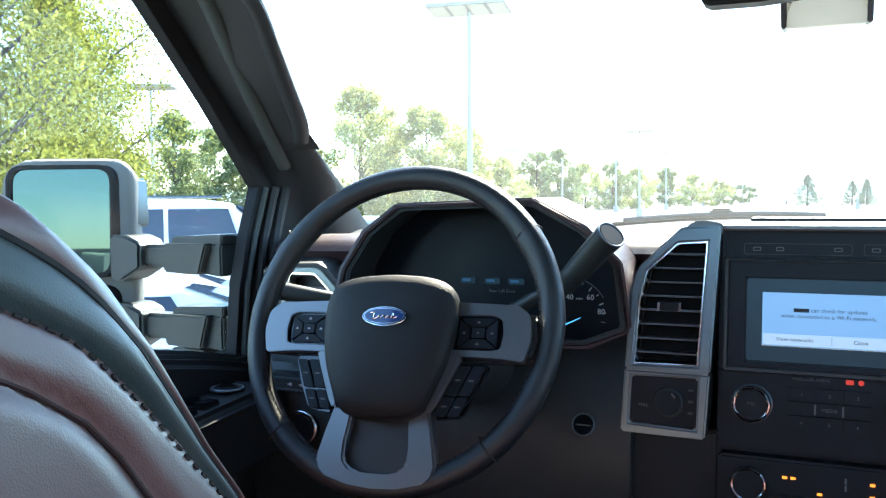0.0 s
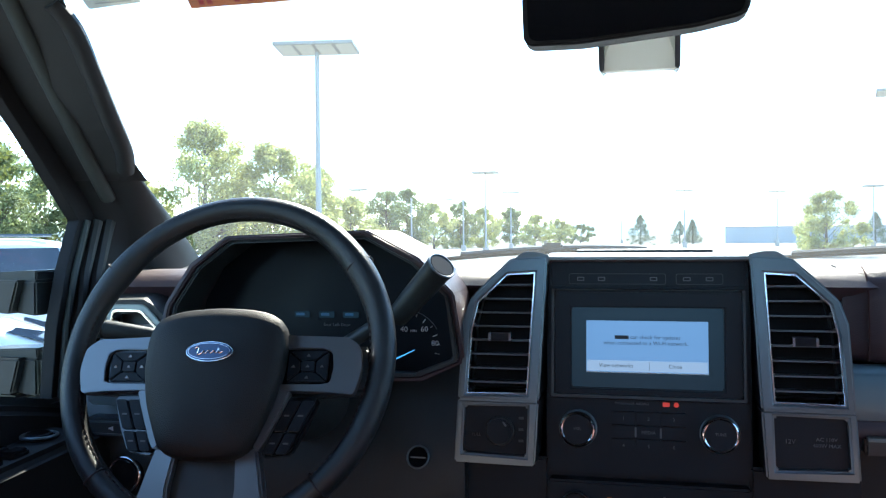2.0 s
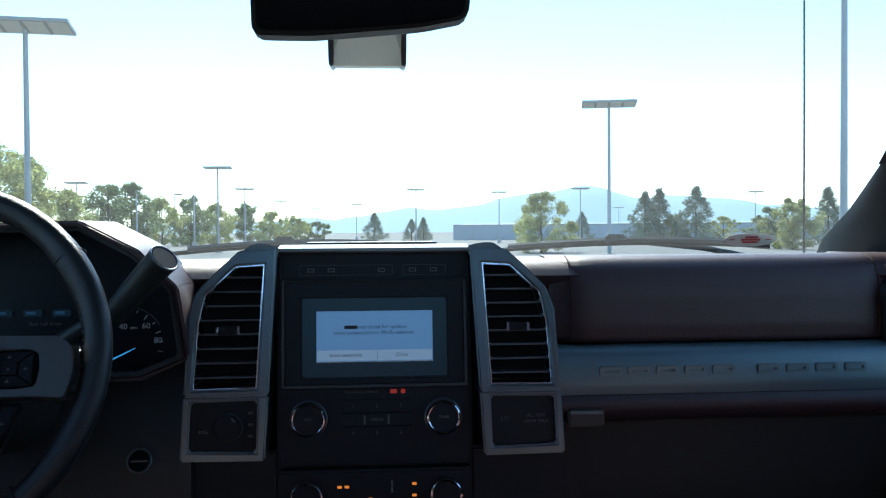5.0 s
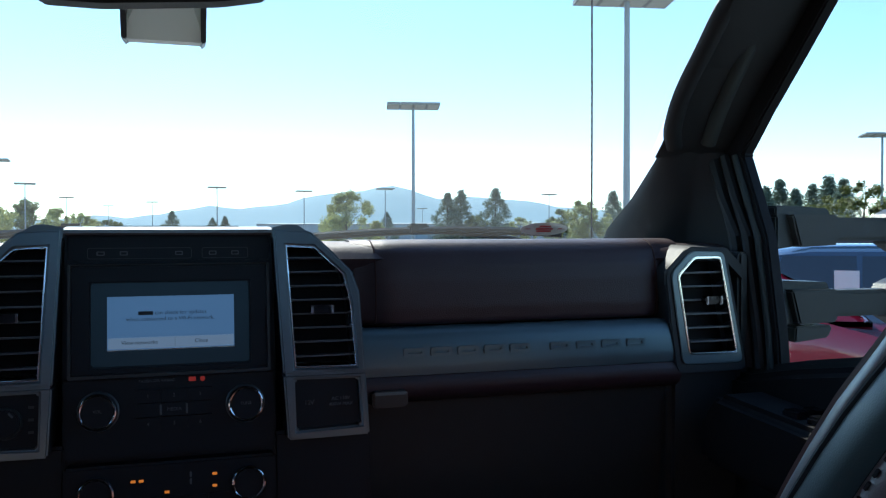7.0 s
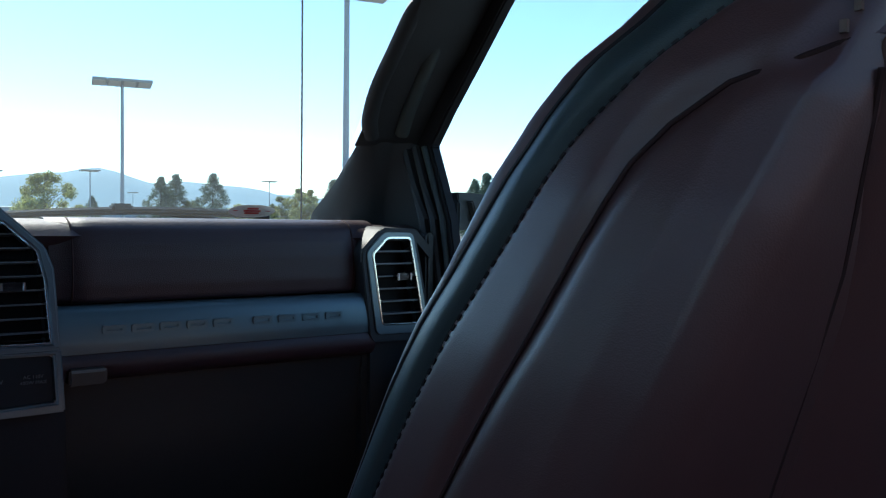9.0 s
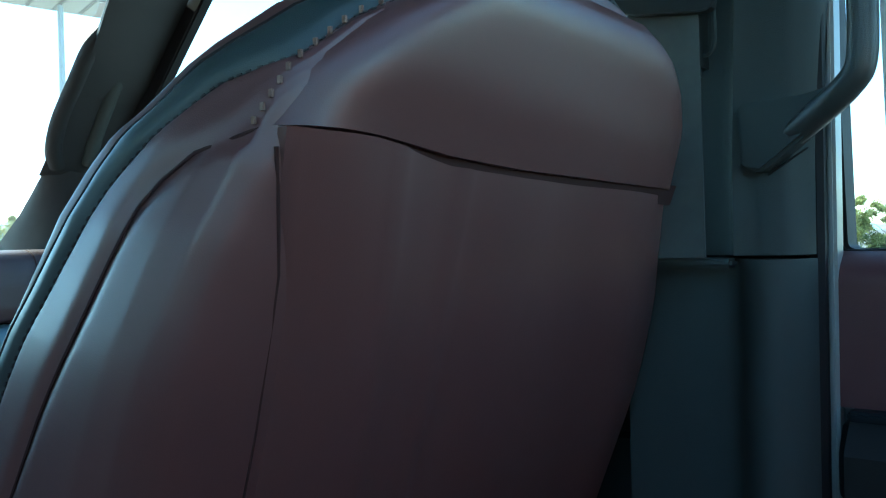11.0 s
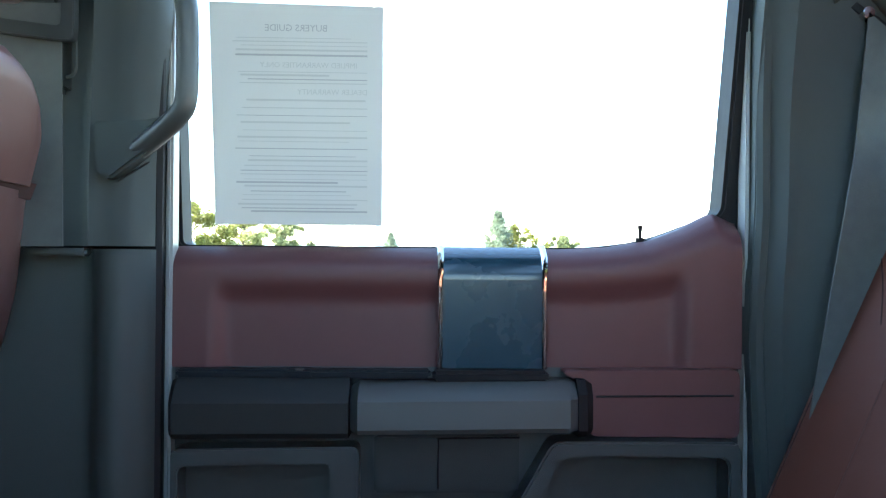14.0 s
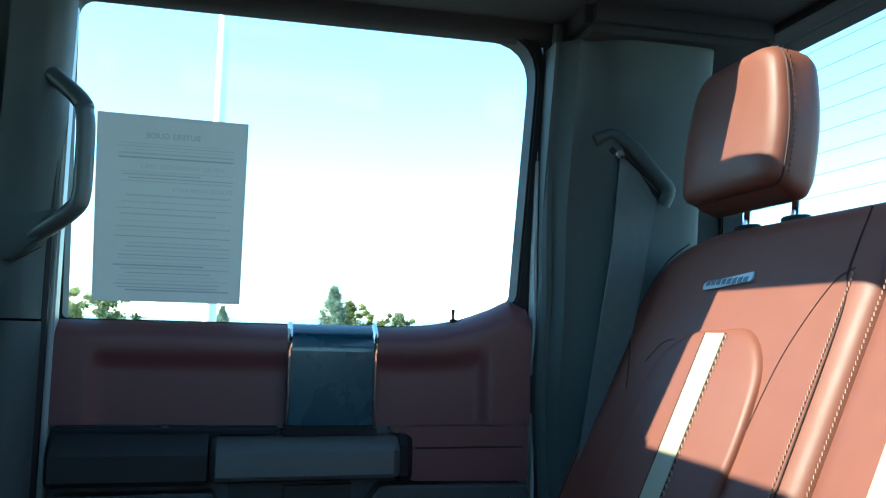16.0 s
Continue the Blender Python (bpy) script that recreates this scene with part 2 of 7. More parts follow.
def bevel(bm, w, seg=2):
    if w > 0:
        ed = [e for e in bm.edges if len(e.link_faces) == 2 and e.calc_face_angle(0) > radians(25)]
        bmesh.ops.bevel(bm, geom=ed, offset=w, segments=seg, affect="EDGES", clamp_overlap=True)
    return bm


def rbox(x0, x1, y0, y1, z0, z1, w=0.003, seg=2):
    bm = bmesh.new()
    bmesh.ops.create_cube(bm, size=1)
    for v in bm.verts:
        v.co = Vector(((x0 + x1) / 2 + v.co.x * (x1 - x0), (y0 + y1) / 2 + v.co.y * (y1 - y0), (z0 + z1) / 2 + v.co.z * (z1 - z0)))
    return bevel(bm, w, seg)


def prism(pts, f, d0, d1, w=0.002, seg=2):
    """A slab: the outline pts (a, b) set between depths d0 and d1; f(a, b, d) gives the place."""
    bm = bmesh.new()
    lo = [bm.verts.new(f(a, b, d0)) for a, b in pts]
    hi = [bm.verts.new(f(a, b, d1)) for a, b in pts]
    bm.faces.new(lo)
    bm.faces.new(hi[::-1])
    n = len(pts)
    for i in range(n):
        bm.faces.new((lo[i], hi[i], hi[(i + 1) % n], lo[(i + 1) % n]))
    bmesh.ops.recalc_face_normals(bm, faces=bm.faces)
    return bevel(bm, w, seg)


def ring(outer, inner, f, d0, d1, w=0.0015, seg=2, bm=None):
    """A frame between two outlines with the same number of points."""
    own = bm is None
    b2 = bmesh.new()
    n = len(outer)
    v = [[b2.verts.new(f(a, b, d)) for a, b in loop] for loop, d in ((outer, d0), (outer, d1), (inner, d1), (inner, d0))]
    for k in range(4):
        for i in range(n):
            b2.faces.new((v[k][i], v[k][(i + 1) % n], v[(k + 1) % 4][(i + 1) % n], v[(k + 1) % 4][i]))
    bmesh.ops.recalc_face_normals(b2, faces=b2.faces)
    bevel(b2, w, seg)
    if own:
        return b2
    join(bm, b2)
    return bm


def join(bm, other):
    me = bpy.data.meshes.new("tmp")
    other.to_mesh(me)
    other.free()
    bm.from_mesh(me)
    bpy.data.meshes.remove(me)
    return bm


def loft(rings, close=True, caps=True):
    bm = bmesh.new()
    vs = [[bm.verts.new(p) for p in r] for r in rings]
    n = len(rings[0])
    for a, b in zip(vs, vs[1:]):
        for i in range(n if close else n - 1):
            bm.faces.new((a[i], a[(i + 1) % n], b[(i + 1) % n], b[i]))
    if caps and close:
        bm.faces.new(vs[0][::-1])
        bm.faces.new(vs[-1])
    return bm


def curve_pts(pts, n=24, closed=False):
    """Catmull-Rom through points."""
    P = [Vector(p) for p in pts]
    m = len(P)
    out = []
    segs = m if closed else m - 1
    for k in range(segs):
        p0 = P[(k - 1) % m] if closed or k > 0 else P[0]
        p1, p2 = P[k], P[(k + 1) % m]
        p3 = P[(k + 2) % m] if closed or k + 2 < m else P[-1]
        steps = max(2, n // segs)
        for s in range(steps):
            t = s / steps
            out.append(0.5 * ((2 * p1) + (p2 - p0) * t + (2 * p0 - 5 * p1 + 4 * p2 - p3) * t * t + (3 * p1 - p0 - 3 * p2 + p3) * t ** 3))
    if not closed:
        out.append(P[-1])
    return out


def tube(pts, r, n=8, closed=False, flat=1.0, up=None):
    """A tube along points; flat squeezes it along up."""
    P = [Vector(p) for p in pts]
    rings = []
    ref = Vector(up) if up else Vector((0.13, 0.27, 0.95))
    m = len(P)
    for i, p in enumerate(P):
        t = (P[(i + 1) % m] - P[i - 1]) if closed or 0 < i < m - 1 else (P[1] - P[0] if i == 0 else P[-1] - P[-2])
        t.normalize()
        a = t.cross(ref)
        a.normalize()
        b = a.cross(t)
        rr = r(i / (m - 1)) if callable(r) else r
        rings.append([p + a * math.cos(2 * math.pi * k / n) * rr + b * math.sin(2 * math.pi * k / n) * rr * flat for k in range(n)])
    if closed:
        rings.append(rings[0])
        bm = loft(rings, True, False)
        bmesh.ops.remove_doubles(bm, verts=bm.verts, dist=1e-6)
        return bm
    return loft(rings)


def cyl(c, axis, r, h, n=28, w=0.0015, r2=None):
    """A cylinder from c along axis."""
    bm = bmesh.new()
    bmesh.ops.create_cone(bm, cap_ends=True, segments=n, radius1=r, radius2=r if r2 is None else r2, depth=h)
    q = Vector(axis).to_track_quat("Z", "Y").to_matrix().to_4x4()
    bmesh.ops.transform(bm, matrix=Matrix.Translation(Vector(c) + Vector(axis).normalized() * h / 2) @ q, verts=bm.verts)
    return bevel(bm, w, 2)


def torus(c, axis, R, r, n=40, k=10, flat=1.0):
    q = Vector(axis).to_track_quat("Z", "Y").to_matrix()
    pts = []
    for i in range(n):
        a = 2 * math.pi * i / n
        pts.append([Vector(c) + q @ Vector(((R + r * math.cos(b)) * math.cos(a), (R + r * math.cos(b)) * math.sin(a), r * flat * math.sin(b)))
                    for b in [2 * math.pi * j / k for j in range(k)]])
    pts.append(pts[0])
    bm = loft(pts, True, False)
    bmesh.ops.remove_doubles(bm, verts=bm.verts, dist=1e-6)
    return bm


def patch(us, vs, f, thick=None):
    """A surface f(u, v) over two lists; thick: a vector by which a back is set off."""
    bm = bmesh.new()
    g = [[bm.verts.new(f(u, v)) for v in vs] for u in us]
    for a, b in zip(g, g[1:]):
        for i in range(len(vs) - 1):
            bm.faces.new((a[i], b[i], b[i + 1], a[i + 1]))
    if thick is not None:
        t = Vector(thick)
        h = [[bm.verts.new(v.co + t) for v in r] for r in g]
        for a, b in zip(h, h[1:]):
            for i in range(len(vs) - 1):
                bm.faces.new((a[i], a[i + 1], b[i + 1], b[i]))
        m, n = len(us), len(vs)
        for i in range(m - 1):
            for j in (0, n - 1):
                bm.faces.new((g[i][j], g[i + 1][j], h[i + 1][j], h[i][j]))
        for j in range(n - 1):
            for i in (0, m - 1):
                bm.faces.new((g[i][j], g[i][j + 1], h[i][j + 1], h[i][j]))
    return bm


def lin(a, b, n):
    return [a + (b - a) * i / (n - 1) for i in range(n)]


def sstep(a, b, x):
    t = min(1.0, max(0.0, (x - a) / (b - a)))
    return t * t * (3 - 2 * t)


def interp(x, table):
    for (x0, y0), (x1, y1) in zip(table, table[1:]):
        if x <= x1:
            return y0 + (y1 - y0) * max(0.0, (x - x0) / (x1 - x0))
    return table[-1][1]


def words(text, size, m, depth=0.0004, align="CENTER"):
    """Lettering as a bmesh; m places it: its x to the right, its y up."""
    cu = bpy.data.curves.new("t", "FONT")
    cu.body, cu.size, cu.extrude, cu.align_x, cu.align_y, cu.resolution_u = text, size, depth, align, "CENTER", 2
    ob = bpy.data.objects.new("t", cu)
    scene.collection.objects.link(ob)
    me = bpy.data.meshes.new_from_object(ob.evaluated_get(bpy.context.evaluated_depsgraph_get()))
    bm = bmesh.new()
    bm.from_mesh(me)
    bpy.data.objects.remove(ob)
    bpy.data.curves.remove(cu)
    bpy.data.meshes.remove(me)
    bmesh.ops.transform(bm, matrix=m, verts=bm.verts)
    return bm


# ---- structure of the cab ----
GROUND = -0.27
XZ = Matrix(((1, 0, 0, 0), (0, 0, -1, 0), (0, 1, 0, 0), (0, 0, 0, 1)))


def face(x, y, z, tilt=0.0):
    """Lettering that faces the back of the cab."""
    return Matrix.Translation((x, y, z)) @ Matrix.Rotation(radians(tilt), 4, "X") @ XZ


def f_xy(a, b, d):
    return Vector((a, b, d))


def f_yz(a, b, d):
    return Vector((d, a, b))


def f_xz(a, b, d):
    return Vector((a, d, b))


def rounded(pts, r, n=4):
    """An outline with its corners rounded."""
    out = []
    m = len(pts)
    for i in range(m):
        p0, p1, p2 = Vector(pts[i - 1]), Vector(pts[i]), Vector(pts[(i + 1) % m])
        ri = r[i] if isinstance(r, (list, tuple)) else r
        a = p1 + (p0 - p1).normalized() * min(ri, (p0 - p1).length * 0.48)
        b = p1 + (p2 - p1).normalized() * min(ri, (p2 - p1).length * 0.48)
        for k in range(n + 1):
            t = k / n
            out.append(tuple((1 - t) ** 2 * a + 2 * t * (1 - t) * p1 + t * t * b))
    return out


cab_floor = tagged(part("floor", rbox(-0.86, 0.86, -1.2, 1.25, 0.55, 0.60, 0.01), M_CARPET), "black carpeted cab floor", "floor", kind="structure")
firewall = tagged(part("wall_front", rbox(-0.86, 0.86, 1.25, 1.30, 0.55, 1.38, 0.01), M_CARPET), "dark carpeted bulkhead under the dashboard", "wall", kind="structure")
rear_wall = tagged(part("wall_rear", rbox(-0.86, 0.86, -1.16, -1.10, 0.60, 1.50, 0.01), M_TRIM), "charcoal rear cab wall behind the bench", "wall", kind="structure")

# roof lining with its long glass panel, unseen and sized to the bench's sun patches
roof_out = [(-0.86, -1.22), (0.86, -1.22), (0.84, 0.80), (-0.84, 0.80)]
ROOF_X, ROOF_Y0, ROOF_Y1 = 0.50, -0.86, -0.13
roof_in = [(-ROOF_X, ROOF_Y0), (ROOF_X, ROOF_Y0), (ROOF_X, ROOF_Y1), (-ROOF_X, ROOF_Y1)]
ceiling = tagged(part("ceiling", ring(roof_out, roof_in, f_xy, 1.905, 1.96, 0.012, 3), M_HEAD), "black cloth headliner with a glass roof panel", "ceiling", kind="structure")
for s in (-1, 1):
    part("headliner_corner", rbox(*sorted((s * 0.665, s * 0.86)), -1.10, -0.795, 1.866, 1.93, 0.012), M_HEAD, ceiling)
    part("roof_rail", tube([(s * 0.80, y, 1.905) for y in lin(-1.2, 0.72, 12)], 0.035, 10, flat=0.7), M_HEAD, ceiling)
part("header_panel", patch(lin(-0.80, 0.80, 17), lin(0, 1, 4), lambda x, v: Vector((x, 0.70 + v * (0.30 - 0.17 * (x / 0.8) ** 2), 1.925 - 0.03 * v)), (0, 0, 0.03)), M_HEAD, ceiling)
# unseen bar, added to throw a band of shade across the bench top
part("shade_bar", rbox(-ROOF_X - 0.01, ROOF_X + 0.01, -0.60, -0.463, 1.91, 1.955, 0.006), M_HEAD, ceiling)
roof_glass = tagged(part("window_roof", rbox(-ROOF_X, ROOF_X, ROOF_Y0, ROOF_Y1, 1.9565, 1.9595, 0), G_SIDE, sm=0), "clear glass roof panel", "roof window", kind="structure")
roof_glass.visible_shadow = False


def ws(x, v):
    """The windshield: v from its base to its top."""
    q = abs(x)
    y0, z0, y1, z1 = 1.72 - 0.20 * q * q, 1.40, 1.02 - 0.17 * q * q, 1.90
    xx = x * (0.84 + (0.70 - 0.84) * v)
    return Vector((xx, y0 + (y1 - y0) * v + 0.02 * math.sin(math.pi * v), z0 + (z1 - z0) * v))


windshield = tagged(part("window_1", patch(lin(-1, 1, 21), lin(0, 1, 9), ws, (0, 0.004, 0.003)), G_WIND), "large raked glass windshield", "windshield", kind="structure")
windshield.visible_shadow = False
part("frit_band", patch(lin(-1, 1, 21), lin(0.965, 1.0, 3), lambda x, v: ws(x, v) + Vector((0, -0.004, -0.003)), (0, -0.002, -0.001)), M_SOFTBLK, windshield)

# ---- pillars ----
# the front edge of the door opening, up each side: height and place along the cab
OPENING = {-1: [(1.258, 1.0655), (1.365, 1.0795), (1.445, 1.1015), (1.525, 1.131), (1.649, 1.008), (1.716, 0.936), (1.775, 0.871), (1.885, 0.750)],
           1: [(1.258, 1.025), (1.3115, 1.0305), (1.456, 1.056), (1.52, 1.082), (1.584, 1.109), (1.64, 1.0587), (1.715, 0.9835), (1.787, 0.913), (1.885, 0.815)]}


def a_pillar(s):
    if s < 0:
        F = [(1.36, 0.835, 1.60), (1.454, 0.80, 1.4185), (1.525, 0.77, 1.274), (1.599, 0.752, 1.135), (1.659, 0.735, 1.0346), (1.693, 0.72, 0.988), (1.742, 0.71, 0.944), (1.770, 0.70, 0.927), (1.93, 0.68, 0.76)]
        R = [(1.36, 0.872, 1.14), (1.447, 0.862, 1.16), (1.53, 0.85, 1.178), (1.649, 0.825, 1.053), (1.775, 0.805, 0.916), (1.93, 0.77, 0.75)]
    else:
        F = [(1.36, 0.835, 1.60), (1.4597, 0.80, 1.480), (1.5157, 0.775, 1.335), (1.59, 0.752, 1.195), (1.674, 0.735, 1.093), (1.73, 0.72, 0.993), (1.773, 0.70, 0.925), (1.93, 0.68, 0.78)]
        R = [(1.36, 0.872, 1.12), (1.456, 0.862, 1.13), (1.584, 0.845, 1.158), (1.64, 0.83, 1.105), (1.787, 0.805, 0.958), (1.93, 0.77, 0.80)]

    def at(tab, z):
        return Vector((interp(z, [(t[0], t[1]) for t in tab]), interp(z, [(t[0], t[2]) for t in tab]), z))

    def section(z, bulge, grow):
        f, r = at(F, z), at(R, z)
        d = (r - f)
        n = Vector((-1, 0, 0))
        pts = []
        for u, h in ((-grow, 0), (0.10, 0.25), (0.22, 0.55), (0.36, 0.85), (0.50, 1.0), (0.60, 0.98), (0.66, 0.80), (0.69, 0.40), (0.72, 0.30), (0.80, 0.24), (0.90, 0.16), (1.0 + grow, 0.0)):
            p = f + d * u + n * bulge * h
            pts.append((s * p.x, p.y, p.z))
        for u in (1.0, 0.5, 0.0):
            p = f + d * u + Vector((0.05, 0, 0))
            pts.append((s * p.x, p.y, p.z))
        return pts

    top = loft([section(z, 0.040 + 0.012 * sstep(1.66, 1.58, z), 0.01) for z in (1.585, 1.60, 1.64, 1.70, 1.76, 1.83, 1.90, 1.925)])
    bot = loft([section(z, 0.035, -0.015) for z in (1.36, 1.42, 1.47, 1.52, 1.56, 1.592)])
    p = thing("pillar_front", "charcoal windshield pillar trim with a grab handle", "pillar", (s * 0.8, 1.2, 1.4), kind="structure")
    under(part("lower_trim", bot, M_PILLAR, None, "", 50), p)
    under(part("upper_trim", top, M_PILLAR, None, "", 50), p)
    strip = [at(F, z) + (at(R, z) - at(F, z)) * 0.84 for z in lin(1.56 if s < 0 else 1.605, 1.92, 16)]
    under(part("door_seal", tube([(s * (q.x - 0.014), q.y, q.z) for q in strip], 0.0125, 10, flat=0.8), M_TRIM, None, "grey rubber door seal", 60), p)
    hp = []
    for z, off in ((1.60, 0.030), (1.625, 0.044), (1.67, 0.050), (1.72, 0.050), (1.765, 0.044), (1.79, 0.030)):
        f, r = at(F, z), at(R, z)
        q = f + (r - f) * 0.46
        hp.append((s * (q.x - off), q.y, q.z))
    under(part("grab_handle", tube(curve_pts(hp, 20), 0.014, 10, flat=0.8), M_PILLAR), p)
    return p


for s in (-1, 1):
    a_pillar(s)


def b_pillar(s):
    p = thing("pillar_middle", "charcoal door pillar trim with a long grab handle", "pillar", (s * 0.78, -0.03, 1.0), kind="structure")
    us = [-0.083, -0.077, -0.070, -0.062, -0.045, -0.032, -0.026, -0.021, -0.017, -0.013, -0.008, 0.0, 0.03, 0.06, 0.09]

    def up(y, z):
        x = 0.768 - 0.026 * sstep(-0.085, -0.064, y) * sstep(-0.010, -0.022, y) - 0.004 * math.exp(-((y + 0.0225) / 0.004) ** 2) + 0.004 * math.exp(-((y + 0.058) / 0.003) ** 2) - 0.05 * sstep(1.55, 1.95, z)
        return Vector((s * x, y - 0.02 * sstep(1.5, 1.9, z), z))

    under(part("upper_trim", patch(us, lin(1.436, 1.93, 12), up, (s * 0.05, 0, 0)), M_TRIM, None, "charcoal upper pillar trim", 60), p)
    us2 = [-0.084, -0.078, -0.070, -0.060, -0.050, -0.040, -0.031, -0.024, -0.018, -0.008, 0.02, 0.05, 0.09]

    def low(y, z):
        x = 0.766 - 0.034 * math.sqrt(max(0.0, sstep(-0.086, -0.052, y) * sstep(-0.014, -0.046, y))) - 0.010 * sstep(-0.024, 0.0, y) + 0.03 * sstep(1.2, 0.8, z)
        return Vector((s * x, y, z))

    under(part("lower_trim", patch(us2, lin(0.62, 1.4325, 12), low, (s * 0.06, 0, 0)), M_TRIM, None, "charcoal lower pillar trim", 60), p)
    under(part("ledge", rbox(*sorted((s * 0.738, s * 0.775)), -0.019, 0.09, 1.4245, 1.4335, 0.003), M_TRIM), p)
    under(part("body_strip", rbox(*sorted((s * 0.80, s * 0.83)), -0.094, -0.086, 0.70, 1.93, 0.003), M_BODYEDGE, None, "white body edge with shade put into its colour"), p)
    under(part("door_seal", tube([(s * 0.782, -0.081, z) for z in lin(0.7, 1.92, 16)], 0.009, 8), M_SOFTBLK), p)
    under(part("pillar_core", rbox(*sorted((s * 0.785, s * 0.87)), -0.078, 0.10, 0.62, 1.95, 0.004), M_SOFTBLK), p)
    # long grab handle
    hp = [(0.732, -0.070, 1.536), (0.716, -0.100, 1.553), (0.702, -0.126, 1.572), (0.698, -0.136, 1.590), (0.698, -0.137, 1.64), (0.699, -0.135, 1.690), (0.706, -0.125, 1.715), (0.735, -0.080, 1.755), (0.752, -0.055, 1.775)]
    under(part("grab_handle", tube(curve_pts([(s * x, y, z) for x, y, z in hp], 40), 0.0130, 12, flat=0.85), M_DOORBLK), p)
    gus = rounded([(-0.030, 1.569), (-0.085, 1.570), (-0.112, 1.574), (-0.118, 1.560), (-0.086, 1.533), (-0.049, 1.507), (-0.034, 1.512)], 0.004, 2)
    under(part("handle_foot", prism(gus, lambda a, b, d: Vector((s * (d - 0.28 * max(0.0, -a - 0.06) ** 1.0), a, b)), 0.722, 0.750, 0.004), M_TRIM, None, "charcoal handle foot"), p)
    under(part("handle_slot", prism([(-0.052, 1.506), (-0.085, 1.528), (-0.062, 1.514)], f_yz, s * 0.7385, s * 0.745, 0), M_SOFTBLK, None, "", 0), p)
    # shoulder belt on its upper guide
    under(part("belt_bracket", rbox(*sorted((s * 0.712, s * 0.75)), 0.0, 0.018, 1.60, 1.93, 0.006), M_BLACK), p)
    return p


def front_belt(s):
    b = thing("seat_belt", "grey front seat belt hanging on the door pillar", "seat belt", (s * 0.72, 0.03, 1.66))
    ring_o = rounded([(-0.020, 1.655), (-0.016, 1.648), (0.060, 1.656), (0.074, 1.668), (0.074, 1.73), (-0.020, 1.73)], 0.012)
    ring_i = rounded([(-0.006, 1.668), (-0.004, 1.664), (0.056, 1.671), (0.062, 1.676), (0.062, 1.712), (-0.006, 1.712)], 0.006)
    under(part("guide_loop", ring(ring_o, ring_i, f_yz, s * 0.698, s * 0.712, 0.004, 3), M_BLACK, None, "black belt guide"), b)
    under(part("guide_bar", rbox(*sorted((s * 0.694, s * 0.716)), -0.004, 0.060, 1.700, 1.714, 0.004), M_CHROME, None, "bright guide bar"), b)
    under(part("webbing", patch(lin(0, 1, 20), (0, 0.25, 0.5, 0.75, 1), lambda v, w: Vector((s * (0.704 + 0.008 * v + 0.004 * math.cos(3.1 * (w - 0.3))), -0.004 + 0.064 * w, 1.690 - 0.255 * v)), (s * 0.002, 0, 0)), M_BELT, None, "grey woven webbing", 60), b)
    under(part("belt_stay", tube(curve_pts([(s * 0.722, -0.012, 1.668), (s * 0.722, -0.013, 1.630), (s * 0.724, -0.009, 1.618), (s * 0.726, -0.002, 1.616)], 16), 0.0022, 6), M_TRIM), b)
    return b


for s in (-1, 1):
    b_pillar(s)
    front_belt(s)


def c_pillar(s):
    p = thing("pillar_rear", "charcoal rear pillar trim beside the back window", "pillar", (s * 0.78, -0.95, 1.0), kind="structure")
    us = [-0.776, -0.781, -0.792, -0.805, -0.825, -0.85, -0.88, -0.93, -0.98, -1.005, -1.016]

    def f(y, z):
        x = 0.795 - 0.028 * sstep(-0.78, -0.81, y) - 0.020 * sstep(-0.83, -0.86, y) + 0.012 * math.exp(-((y + 0.838) / 0.012) ** 2) + 0.012 * sstep(-1.0, -1.016, y) - 0.06 * sstep(1.55, 1.95, z)
        return Vector((s * x, y + 0.012 * math.sin((z - 1.2) * 5) * sstep(1.5, 1.3, z), z))

    under(part("pillar_core", rbox(*sorted((s * 0.835, s * 0.88)), -1.14, -0.79, 0.62, 1.95, 0.004), M_SOFTBLK), p)
    under(part("pillar_trim", patch(us, lin(0.62, 1.868, 22), f, (s * 0.05, 0, 0)), M_TRIM, None), p)
    under(part("body_strip", rbox(*sorted((s * 0.808, s * 0.835)), -0.775, -0.770, 0.75, 1.90, 0.002), M_BODYEDGE, None, "white body edge with shade put into its colour"), p)
    under(part("door_seal", tube([(s * (0.795 - 0.04 * sstep(1.55, 1.95, z)), -0.786 + 0.012 * math.sin((z - 1.2) * 5) * sstep(1.5, 1.3, z), z) for z in lin(0.7, 1.90, 24)], 0.010, 8), M_TRIM), p)
    return p


for s in (-1, 1):
    c_pillar(s)

# back window with its heating wires
bw = tagged(part("window_2", rbox(-0.83, 0.83, -1.125, -1.120, 1.48, 1.91, 0), G_REAR, sm=0), "back window with fine heating wires", "rear window", kind="structure")
bw.visible_shadow = False
for i in range(11):
    z = 1.575 + i * 0.030
    part("heating_wire", tube([(-0.82, -1.116, z), (0.82, -1.116, z)], 0.0004, 4), M_SOFTBLK, bw)
bo = rounded([(-0.86, 1.40), (0.86, 1.40), (0.86, 1.96), (-0.86, 1.96)], 0.01, 3)
bi = rounded([(-0.83, 1.49), (0.83, 1.49), (0.82, 1.893), (-0.82, 1.893)], 0.03, 3)
part("window_frame", ring(bo, bi, f_xz, -1.14, -1.10, 0.004), M_SOFTBLK, bw)

